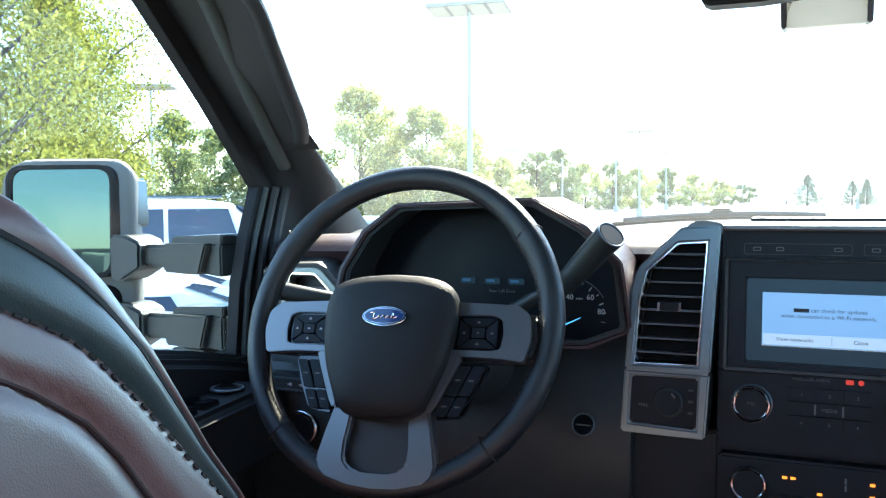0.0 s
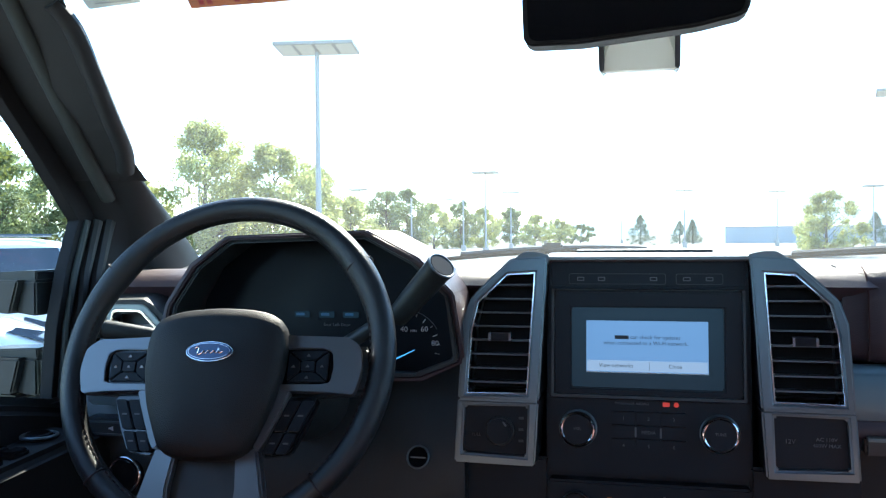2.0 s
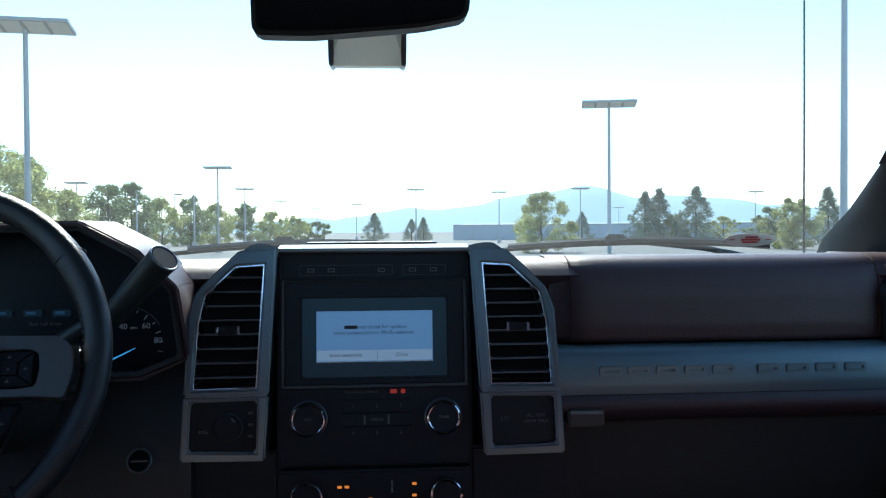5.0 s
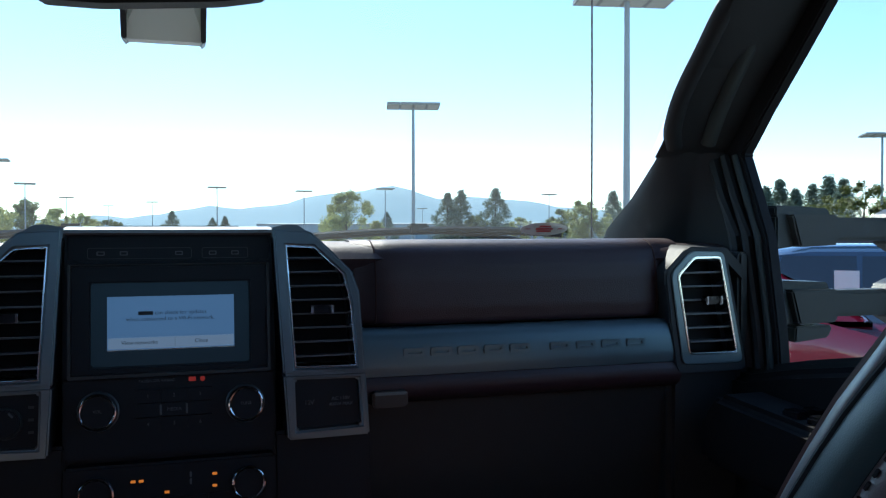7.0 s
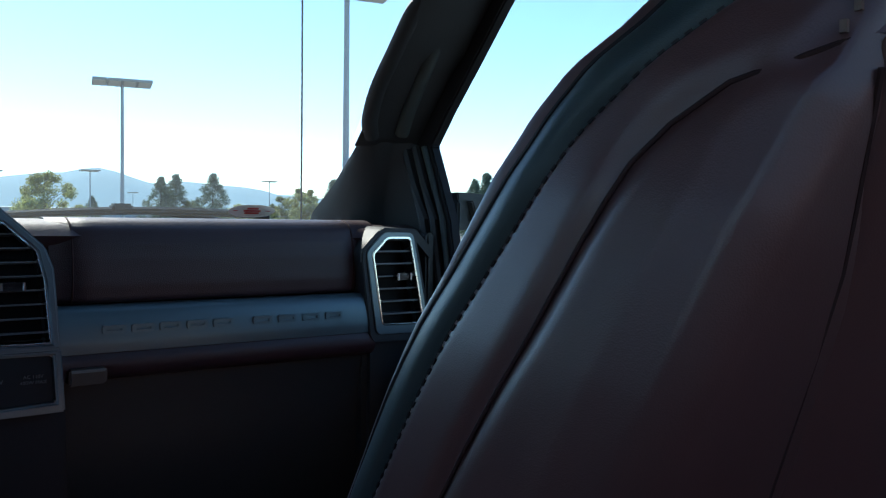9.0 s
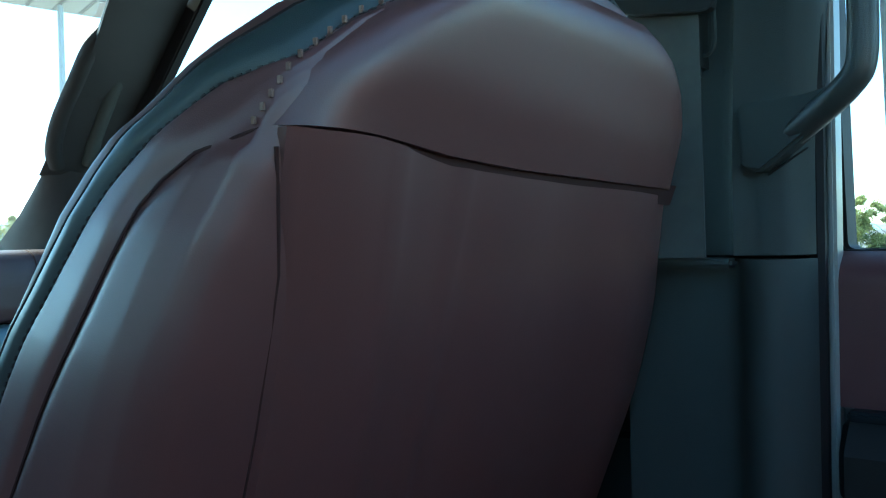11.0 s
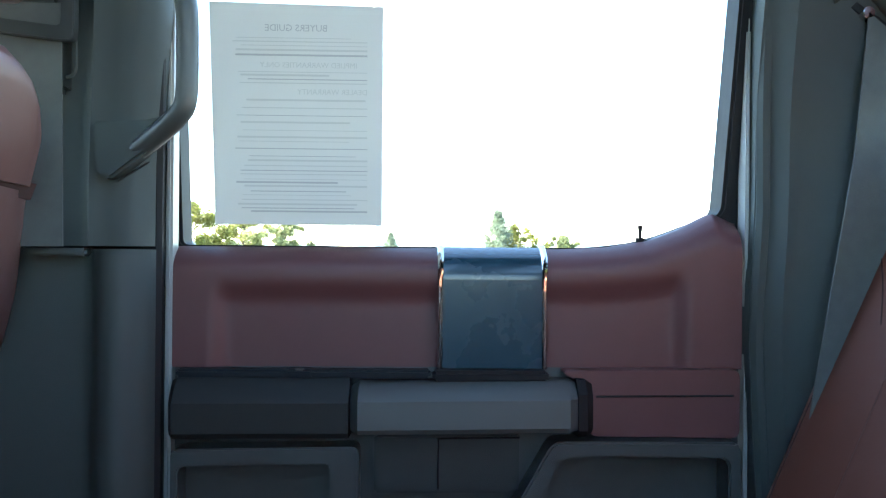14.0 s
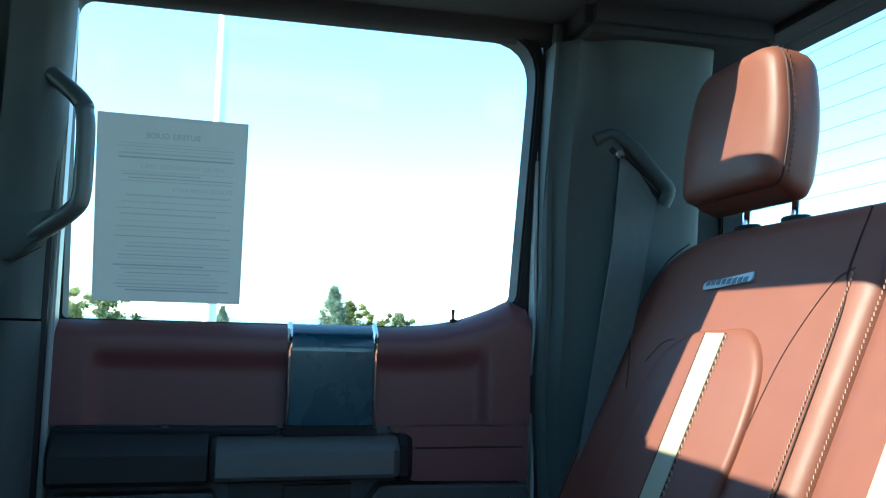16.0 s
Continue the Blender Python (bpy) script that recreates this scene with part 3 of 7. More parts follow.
# ---- doors ----
def rear_door(s, n):
    d = thing("door_%d" % n, "closed rear door with red vinyl panel, black armrest and window", "door", (s * 0.84, -0.44, 0.7), kind="structure")

    def P(bm, name, m, label="", sm=40):
        return under(part(name, bm, m, None, label, sm), d)

    P(prism([(-0.10, 0.62), (-0.76, 0.62), (-0.76, 1.46), (-0.70, 1.43), (-0.66, 1.42), (-0.10, 1.42)], f_yz, s * 0.835, s * 0.90, 0.006), "door_core", M_DOORBLK)
    P(prism([(0.04, 0.45), (-0.78, 0.45), (-0.78, 1.405), (0.04, 1.405)], f_yz, s * 0.902, s * 0.93, 0.008), "outer_skin", M_PAINT, "white painted outer skin")

    def ztop(y):
        return interp(y, [(-0.78, 1.466), (-0.761, 1.471), (-0.737, 1.482), (-0.70, 1.463), (-0.66, 1.448), (-0.61, 1.440), (-0.55, 1.437)])

    # padded upper panel in two stretches with shallow recesses
    def upper(y0, y1, r0, r1, name):
        def f(y, v):
            z = 1.296 + (ztop(y) - 1.296) * v
            rec = sstep(r0, r0 - 0.024, y) * sstep(r1, r1 + 0.024, y) * sstep(0.74, 0.52, v)
            lip = 0.028 * max(0.0, (v - 0.80) / 0.20) ** 2
            return Vector((s * (0.804 + 0.011 * rec + lip), y, z))

        P(patch(lin(y0, y1, 54), lin(0, 1, 24), f, (s * 0.02, 0, 0)), name, M_DOORLEA, "", 60)

    upper(-0.090, -0.404, -0.135, -0.50, "upper_panel")
    upper(-0.531, -0.765, -0.45, -0.705, "upper_panel")
    P(rbox(*sorted((s * 0.83, s * 0.895)), -0.765, -0.09, 1.425, 1.4385, 0.004), "window_sill", M_SOFTBLK)

    def ins(y, v):
        z = 1.296 + (1.4385 - 1.296) * v
        return Vector((s * (0.803 + 0.03 * max(0.0, (v - 0.80) / 0.20) ** 2), y, z))

    P(patch(lin(-0.408, -0.527, 8), lin(0, 1, 12), ins, (s * 0.02, 0, 0)), "gloss_insert", M_INSERT, "gloss black inlay with a blue reflection in its colour")
    for y in (-0.406, -0.529):
        P(tube([tuple(ins(y, v) - Vector((s * 0.002, 0, 0))) for v in lin(0, 1, 12)], 0.004, 8, flat=0.8), "chrome_strip", M_CHROME, "chrome strip")
    # lower half
    P(patch(lin(-0.095, -0.765, 20), lin(0.62, 1.296, 12), lambda y, z: Vector((s * (0.815 + 0.02 * sstep(1.0, 0.7, z)), y, z)), (s * 0.02, 0, 0)), "lower_panel", M_DOORBLK)
    def rail(prof, stations, name, m, label):
        """A long form of one section: stations give the place along the door, how far it is drawn in and its rise."""
        P(loft([[Vector((s * (x + k * (0.80 - x)), y, 1.25 + (z - 1.25) * (1 - 0.35 * k) + rise)) for x, z in prof] for y, k, rise in stations]), name, m, label, 30)

    rail([(0.818, 1.2885), (0.790, 1.2865), (0.770, 1.2670), (0.766, 1.2610), (0.766, 1.2270), (0.771, 1.2205), (0.818, 1.2170)], [(-0.098, 0.3, -0.001), (-0.104, 0.0, -0.001), (-0.302, 0.0, 0.0)], "armrest", M_ARM, "black grained armrest")
    rail([(0.812, 1.2820), (0.781, 1.2812), (0.760, 1.2690), (0.7555, 1.2640), (0.7545, 1.2325), (0.7585, 1.2270), (0.812, 1.2245)], [(-0.3032, 0.45, -0.002), (-0.313, 0.0, 0.0), (-0.440, 0.0, 0.0015), (-0.552, 0.0, 0.003), (-0.562, 0.18, 0.003)], "pull_handle", M_GREYTRIM, "satin grey pull handle")
    rail([(0.815, 1.2865), (0.778, 1.2835), (0.7625, 1.2690), (0.7605, 1.2280), (0.7680, 1.2200), (0.815, 1.2180)], [(-0.5625, 0.0, 0.003), (-0.573, 0.05, 0.003), (-0.582, 0.4, 0.002)], "handle_end", M_SOFTBLK, "black end of the armrest")
    P(rbox(*sorted((s * 0.783, s * 0.812)), -0.532, -0.397, 1.2815, 1.2955, 0.004), "switch_recess", M_SOFTBLK)
    P(rbox(*sorted((s * 0.788, s * 0.812)), -0.395, -0.102, 1.2855, 1.2955, 0.003), "armrest_top", M_BTN, "black armrest top")
    P(rbox(*sorted((s * 0.786, s * 0.806)), -0.260, -0.228, 1.2860, 1.2968, 0.003), "window_switch", M_BTN)
    P(rbox(*sorted((s * 0.785, s * 0.790)), -0.249, -0.239, 1.2950, 1.2980, 0.001), "switch_tip", M_GREYTRIM)
    P(rbox(*sorted((s * 0.800, s * 0.816)), -0.50, -0.33, 1.150, 1.2185, 0.003), "map_recess", M_BLACK)
    P(tube([(s * 0.799, -0.405, 1.155), (s * 0.799, -0.405, 1.2140), (s * 0.799, -0.50, 1.2155)], 0.0012, 5), "panel_joint", M_SEAM)
    P(prism(rounded([(-0.545, 1.2955), (-0.758, 1.2975), (-0.758, 1.217), (-0.580, 1.219), (-0.583, 1.272)], 0.010, 3), f_yz, s * 0.790, s * 0.82, 0.010, 3), "red_armrest_end", M_DOORLEA, "red padded end of the armrest")
    P(tube([(s * 0.7895, -0.588, 1.2655), (s * 0.7895, -0.75, 1.2670)], 0.0014, 6), "seam", M_SEAM)
    po = rounded([(-0.10, 1.206), (-0.3135, 1.209), (-0.3135, 0.95), (-0.10, 0.95)], 0.008, 3)
    pi = rounded([(-0.108, 1.186), (-0.280, 1.189), (-0.280, 0.97), (-0.108, 0.97)], 0.008, 3)
    P(ring(po, pi, f_yz, s * 0.778, s * 0.818, 0.006), "pocket_frame", M_DOORBLK)
    po = rounded([(-0.536, 1.216), (-0.755, 1.215), (-0.755, 0.95), (-0.45, 0.95), (-0.465, 1.09)], 0.012, 3)
    pi = rounded([(-0.548, 1.198), (-0.740, 1.197), (-0.740, 0.97), (-0.475, 0.97), (-0.492, 1.09)], 0.012, 3)
    P(ring(po, pi, f_yz, s * 0.775, s * 0.818, 0.006), "speaker_frame", M_DOORBLK)
    # upper window frame
    wo = rounded([(-0.072, 1.41), (-0.060, 1.93), (-0.775, 1.93), (-0.79, 1.43), (-0.64, 1.41)], [0.01, 0.05, 0.10, 0.01, 0.05], 6)
    wi = rounded([(-0.094, 1.4385), (-0.092, 1.890), (-0.766, 1.890), (-0.752, 1.482), (-0.640, 1.4385)], [0.008, 0.03, 0.075, 0.012, 0.085], 6)

    def lean(y, z, x):
        return Vector((x - s * 0.13 * max(0.0, z - 1.43), y, z))

    P(ring(wo, wi, lean, s * 0.845, s * 0.895, 0.004), "window_frame", M_SOFTBLK, "black window frame")
    g = P(prism(wi, lean, s * 0.888, s * 0.892, 0), "window_pane", G_SIDE, "clear side window", 0)
    g.visible_shadow = False
    P(tube([(s * 0.842, -0.652, 1.437), (s * 0.842, -0.652, 1.452)], 0.0055, 10), "lock_collar", M_SOFTBLK)
    P(tube([(s * 0.842, -0.652, 1.45), (s * 0.842, -0.652, 1.457), (s * 0.842, -0.652, 1.465), (s * 0.842, -0.652, 1.467)], lambda u: 0.0020 if u < 0.4 else 0.0030, 10), "lock_pin", M_SOFTBLK, "black lock pin")
    return d


def front_door(s, n):
    d = thing("door_%d" % n, "closed front door with black panel and side window", "door", (s * 0.86, 0.5, 0.7), kind="structure")

    def P(bm, name, m, label="", sm=40):
        return under(part(name, bm, m, None, label, sm), d)

    sill = [(1.20, 1.265), (1.06, 1.262), (0.96, 1.285), (0.80, 1.315), (0.62, 1.345), (0.50, 1.40), (0.40, 1.432), (0.08, 1.437)]
    low = [(0.08, 0.62), (1.22, 0.62)]
    P(prism(sill + low, f_yz, s * 0.845, s * 0.90, 0.006), "door_panel", M_BLACK)
    P(prism([(y, z - 0.02) for y, z in sill] + [(0.0, 1.40), (0.0, 0.45), (1.30, 0.45), (1.30, 1.24)][0:0] + [(0.05, 0.45), (1.25, 0.45)], f_yz, s * 0.902, s * 0.93, 0.008), "outer_skin", M_PAINT, "white painted outer skin")
    P(prism([(y, z - 0.012) for y, z in sill[:-1]] + [(0.08, 1.42), (0.08, 1.24), (1.20, 1.14)], f_yz, s * 0.815, s * 0.85, 0.012, 3), "upper_pad", M_SOFTBLK)
    P(prism([(0.40, 1.20), (1.02, 1.235), (1.06, 1.19), (1.06, 1.13), (0.40, 1.10)], f_yz, s * 0.735, s * 0.82, 0.012, 3), "armrest", M_SOFTBLK)
    for k in range(4):
        y = 0.84 + 0.045 * (k % 2)
        x = 0.765 + 0.03 * (k // 2)
        z = 1.2255
        P(rbox(*sorted((s * (x - 0.011), s * (x + 0.011))), y - 0.016, y + 0.016, z - 0.004, z + 0.010, 0.003), "window_switch", M_PIANO)
    if s < 0:
        P(torus((s * 0.785, 0.955, 1.236), (0, 0, 1), 0.022, 0.0025), "mirror_dial_ring", M_SATIN)
        P(cyl((s * 0.785, 0.955, 1.228), (0, 0, 1), 0.017, 0.012), "mirror_dial", M_PIANO)
    # frame
    edge = [(y, z) for z, y in OPENING[s]]
    low_in = [(0.11, 1.885), (0.11, 1.437), (0.40, 1.432), (0.50, 1.40), (0.62, 1.345), (0.96, 1.285 if s < 0 else 1.262)]
    low_out = [(0.06, 1.95), (0.06, 1.40), (0.40, 1.40), (0.50, 1.37), (0.62, 1.31), (0.96, 1.245)]
    wi = edge + low_in
    wo = [(y + 0.075, z + (0.03 if z > 1.8 else -0.02 if z < 1.3 else 0.0)) for y, z in edge] + low_out

    def lean(y, z, x):
        return Vector((x - s * 0.03 * max(0.0, z - 1.43), y, z))

    P(ring(wo, wi, lean, s * 0.853, s * 0.874, 0.003), "window_frame", M_SOFTBLK)
    corner = max(edge)[1]
    upright = [(y, z) for y, z in edge if z <= corner]
    P(tube([tuple(lean(y + 0.016, z, s * 0.850)) for y, z in upright], 0.0055, 8), "window_seal", M_TRIM)
    P(tube([tuple(lean(y + 0.036, z, s * 0.846)) for y, z in upright], 0.0085, 8), "inner_seal", M_PILLAR)
    P(tube([tuple(lean(y + 0.058, z, s * 0.840)) for y, z in upright], 0.010, 8), "inner_seal", M_PILLAR)
    g = P(prism(wi, lean, s * 0.872, s * 0.876, 0), "window_pane", G_SIDE, "clear side window", 0)
    g.visible_shadow = False
    return d


front_door(-1, 1)
front_door(1, 2)
rear_door(1, 3)
rear_door(-1, 4)

# ---- dashboard ----
dash = thing("dashboard", "dark maroon dashboard with silver trim across the cab", "dashboard", (0, 1.2, 1.2))


def D(bm, name, m, label="", sm=40):
    return under(part(name, bm, m, None, label, sm), dash)


def dtop(x, v):
    """The top pad, from the windshield's base to the front roll."""
    q = min(1.0, abs(x) / 0.80)
    prof = [(0.0, 1.66 - 0.20 * q * q, 1.405), (0.35, 1.42 - 0.10 * q * q, 1.435), (0.70, 1.22, 1.4525), (0.88, 1.145, 1.452), (0.95, 1.118, 1.444), (1.0, 1.103, 1.430)]
    y = interp(v, [(a, b) for a, b, c in prof])
    z = interp(v, [(a, c) for a, b, c in prof])
    return Vector((x, y, z - 0.006 * q * q))


VS = [0, 0.15, 0.35, 0.5, 0.7, 0.8, 0.88, 0.92, 0.95, 0.975, 1.0]
D(patch(lin(-0.80, 0.83, 41), VS, dtop, (0, 0.03, -0.03)), "top_pad", M_DASH, "grained maroon top pad", 60)


def dface(x, v):
    q = sstep(0.665, 0.735, x) + sstep(0.285, 0.236, x)
    prof = [(0, 1.150, 1.4545), (0.06, 1.132, 1.4535), (0.13, 1.115, 1.4490), (0.22, 1.1035, 1.4380), (0.34, 1.0965, 1.4200), (0.5, 1.0930, 1.3980), (0.8, 1.0925, 1.3620), (0.94, 1.0965, 1.3430), (1.0, 1.104, 1.338)]
    return Vector((x, interp(v, [(a, b) for a, b, c in prof]) + 0.02 * q, interp(v, [(a, c) for a, b, c in prof])))


D(patch(lin(0.235, 0.745, 44), lin(0, 1, 33), dface, (0, 0.03, 0)), "passenger_pad", M_DASH, "padded maroon dash face", 60)
for x in (0.262, 0.690):
    D(tube([tuple(dface(x, v) - Vector((0, 0.0010, 0))) for v in lin(0.05, 1, 20)], 0.0012, 6), "pad_seam", M_SEAMR)
trim_prof = [(1.090, 1.336), (1.079, 1.330), (1.074, 1.315), (1.072, 1.300), (1.071, 1.287), (1.073, 1.274)]
D(patch(lin(0.238, 0.712, 16), lin(0, 1, 14), lambda x, v: Vector((x, interp(v * 5, [(i, p[0]) for i, p in enumerate(trim_prof)]), interp(v * 5, [(i, p[1]) for i, p in enumerate(trim_prof)]))), (0, 0.02, 0)), "silver_trim", M_ALU, "satin silver dash trim with raised marks", 60)
roll = [(1.0735, 1.273), (1.0695, 1.265), (1.0695, 1.255), (1.0745, 1.245), (1.084, 1.237), (1.10, 1.234)]
D(patch(lin(0.238, 0.716, 16), lin(0, 1, 14), lambda x, v: Vector((x, interp(v * 5, [(i, p[0]) for i, p in enumerate(roll)]), interp(v * 5, [(i, p[1]) for i, p in enumerate(roll)]))), (0, 0.02, 0)), "lower_roll", M_DASH, "maroon roll under the silver trim", 60)
# raised lettering as plain bars of the same size
for x0 in (0.292, 0.330, 0.368, 0.406, 0.444, 0.505, 0.545, 0.585, 0.625):
    o = rounded([(x0, 1.299), (x0 + 0.030, 1.299), (x0 + 0.030, 1.311), (x0, 1.311)], 0.003, 2)
    i_ = rounded([(x0 + 0.005, 1.3035), (x0 + 0.025, 1.3035), (x0 + 0.025, 1.3065), (x0 + 0.005, 1.3065)], 0.001, 2)
    D(ring(o, i_, f_xz, 1.0700, 1.076, 0.0006), "raised_mark", M_ALU)
D(patch(lin(0.238, 0.80, 14), lin(0, 1, 12), lambda x, v: Vector((x, 1.092 + 0.10 * v ** 0.7 - 0.03 * math.sin(3.0 * v), 1.250 - 0.50 * v)), (0, 0.03, 0)), "glovebox_face", M_BLACK, "dark glovebox front", 60)
D(rbox(0.248, 0.296, 1.060, 1.10, 1.235, 1.257, 0.003), "glovebox_latch", M_BLACK)
D(rbox(0.250, 0.294, 1.0580, 1.0615, 1.2520, 1.2560, 0.0012), "latch_edge", M_ALU)
# driver's side
D(patch(lin(-0.80, -0.225, 22), lin(0, 1, 14), lambda x, v: Vector((x, 1.108 - 0.075 * sstep(0.0, 0.35, v) + 0.10 * sstep(0.5, 1.0, v), 1.40 - 0.62 * v)), (0, 0.03, 0)), "knee_panel", M_BLACK, "black lower dash panel", 60)
D(torus((-0.284, 1.0270, 1.2150), (0, -1, 0.45), 0.0140, 0.0013), "ignition_ring", M_SATIN, "satin ignition ring")
D(cyl((-0.284, 1.0360, 1.2110), (0, -1, 0.45), 0.0132, 0.010), "ignition_lock", M_PIANO)
D(rbox(-0.294, -0.274, 1.0245, 1.0290, 1.2140, 1.2155, 0.0004), "key_slot", M_SATIN)
D(torus((-0.702, 1.018, 1.170), (0, -1, 0.1), 0.024, 0.003), "lamp_knob_ring", M_CHROME)
D(cyl((-0.702, 1.040, 1.167), (0, -1, 0.1), 0.0215, 0.024), "lamp_knob", M_PIANO)
D(rbox(-0.76, -0.66, 1.020, 1.05, 1.265, 1.290, 0.004), "dash_strip", M_SATIN)
D(rbox(-0.765, -0.655, 1.016, 1.05, 1.222, 1.248, 0.004), "pedal_switch", M_BLACK)
D(ring(rounded([(-0.762, 1.225), (-0.658, 1.225), (-0.658, 1.245), (-0.762, 1.245)], 0.004, 2), rounded([(-0.759, 1.228), (-0.661, 1.228), (-0.661, 1.242), (-0.759, 1.242)], 0.003, 2), f_xz, 1.0145, 1.0175, 0.0004), "switch_rim", M_SATIN)
for x in (-0.72, -0.70):
    D(prism([(x - 0.004, 1.235), (x + 0.004, 1.232), (x + 0.004, 1.238)], f_xz, 1.0148, 1.0165, 0), "arrow_mark", M_MARK, "", 0)
# shallow tray lid over the centre
D(rbox(-0.101, 0.093, 1.20, 1.30, 1.458, 1.4745, 0.004), "centre_speaker_lid", M_BLACK)
D(patch(lin(-0.176, 0.176, 20), lin(0, 1, 8), lambda x, v: Vector((x, 1.070 + 0.155 * v, 1.4665 + 0.005 * math.sin(math.pi * v) - 0.010 * v * v - 0.02 * sstep(0.15, 0.176, abs(x)))), (0, 0, -0.004)), "centre_top", M_DASH, "maroon cap over the centre stack", 60)
D(patch(lin(-0.121, 0.121, 12), lin(0, 1, 6), lambda x, v: Vector((x, 1.0635 + 0.055 * v, 1.4690 + 0.0065 * math.sin(math.pi * 0.5 * v) - 0.003 * v)), (0, 0, -0.004)), "front_lip", M_SATIN, "satin strip along the top of the stack", 60)


def end_vent(s):
    v = thing("dash_end_vent", "silver-framed black air vent at the dash end", "air vent", (s * 0.76, 1.07, 1.28), group="dash end vents")
    L = [(0.738, 1.434), (0.784, 1.434), (0.810, 1.289), (0.726, 1.290), (0.709, 1.407)]
    O = [(0.728, 1.449), (0.796, 1.447), (0.829, 1.262), (0.706, 1.262), (0.690, 1.412)]
    drop, inn = (0.040, 0.030) if s < 0 else (0.006, 0.0)
    F = lambda a, b, d: Vector((s * (a - inn), 1.07 + 0.05 * (b - 1.35) + d, b - drop))
    mid = [(a + (c - a) * 0.52, b + (e - b) * 0.52) for (a, b), (c, e) in zip(L, O)]
    O, L, mid = rounded(O, 0.014, 4), rounded(L, 0.006, 4), rounded(mid, 0.010, 4)
    under(part("vent_surround", ring(O, mid, F, 0.002, 0.06, 0.006, 4), M_PILLAR, None, "dark rounded vent surround", 60), v)
    under(part("silver_frame", ring(mid, L, F, -0.001, 0.05, 0.0025, 3), M_SATIN), v)
    inner = [(0.757 + (a - 0.757) * 0.93, 1.36 + (b - 1.36) * 0.96) for a, b in L]
    under(part("bright_rim", ring(L, inner, F, -0.003, 0.02, 0.0012), M_CHROME), v)
    under(part("duct_back", prism(L, F, 0.035, 0.05, 0), M_SOFTBLK), v)
    for i in range(6):
        z = 1.308 + i * 0.0205
        x0 = interp(z, [(1.289, 0.727), (1.407, 0.711), (1.434, 0.738)])
        x1 = interp(z, [(1.289, 0.808), (1.434, 0.783)])
        under(part("slat", prism([(x0, z - 0.0015), (x1, z - 0.0015), (x1, z + 0.0015), (x0, z + 0.0015)], lambda a, b, d: F(a, b, d) + Vector((0, 0, -0.08 * d)), 0.004, 0.030, 0.0006, 1), M_SLAT), v)
    under(part("vent_tab", rbox(*sorted((s * (0.752 - inn), s * (0.778 - inn))), 1.062, 1.078, 1.363 - drop, 1.375 - drop, 0.003), M_PIANO), v)
    for x in (0.752, 0.776):
        under(part("tab_clip", rbox(*sorted((s * (x - inn), s * (x - inn + 0.004))), 1.060, 1.066, 1.363 - drop, 1.375 - drop, 0.001), M_CHROME), v)
    # cap towards the pillar
    cap = patch(lin(0.690, 0.826, 10), lin(0, 1, 8), lambda x, u: Vector((s * (x - inn), 1.076 + 0.24 * u, -drop * (1 - u) + interp(x, [(0.690, 1.412), (0.728, 1.449), (0.796, 1.447), (0.845, 1.40)]) + 0.004 * u)), (0, 0, -0.02))
    under(part("end_cap", cap, M_PILLAR, None, "charcoal cap running to the pillar", 60), v)
    under(part("side_cheek", prism([(1.08, 1.262 - drop), (1.08, 1.44 - drop), (1.30, 1.44 - drop), (1.30, 1.0), (1.12, 1.0)], f_yz, s * (0.822 - inn), s * (0.84 - inn), 0.004), M_BLACK), v)
    under(part("lower_cheek", rbox(*sorted((s * (0.705 - inn), s * (0.83 - inn))), 1.085, 1.16, 1.05, 1.27 - drop, 0.01), M_BLACK), v)
    return v


for s in (-1, 1):
    end_vent(s)


# ---- centre stack ----
stack = thing("centre_stack", "dark centre stack with screen, vents and radio", "centre console", (0, 1.1, 1.2))


def S(a, b, d):
    """A place on the stack's leaning face: a across, b up, d back into the dash."""
    return Vector((a, 1.036 + 0.115 * (b - 1.215) + d, b))


def K(bm, name, m, label="", sm=40):
    ob = part(name, bm, m, None, label, sm)
    return under(ob, stack)


def rect(x0, x1, z0, z1):
    return [(x0, z0), (x1, z0), (x1, z1), (x0, z1)]


def rrect(x0, x1, z0, z1, r, n=3):
    return rounded(rect(x0, x1, z0, z1), r, n)


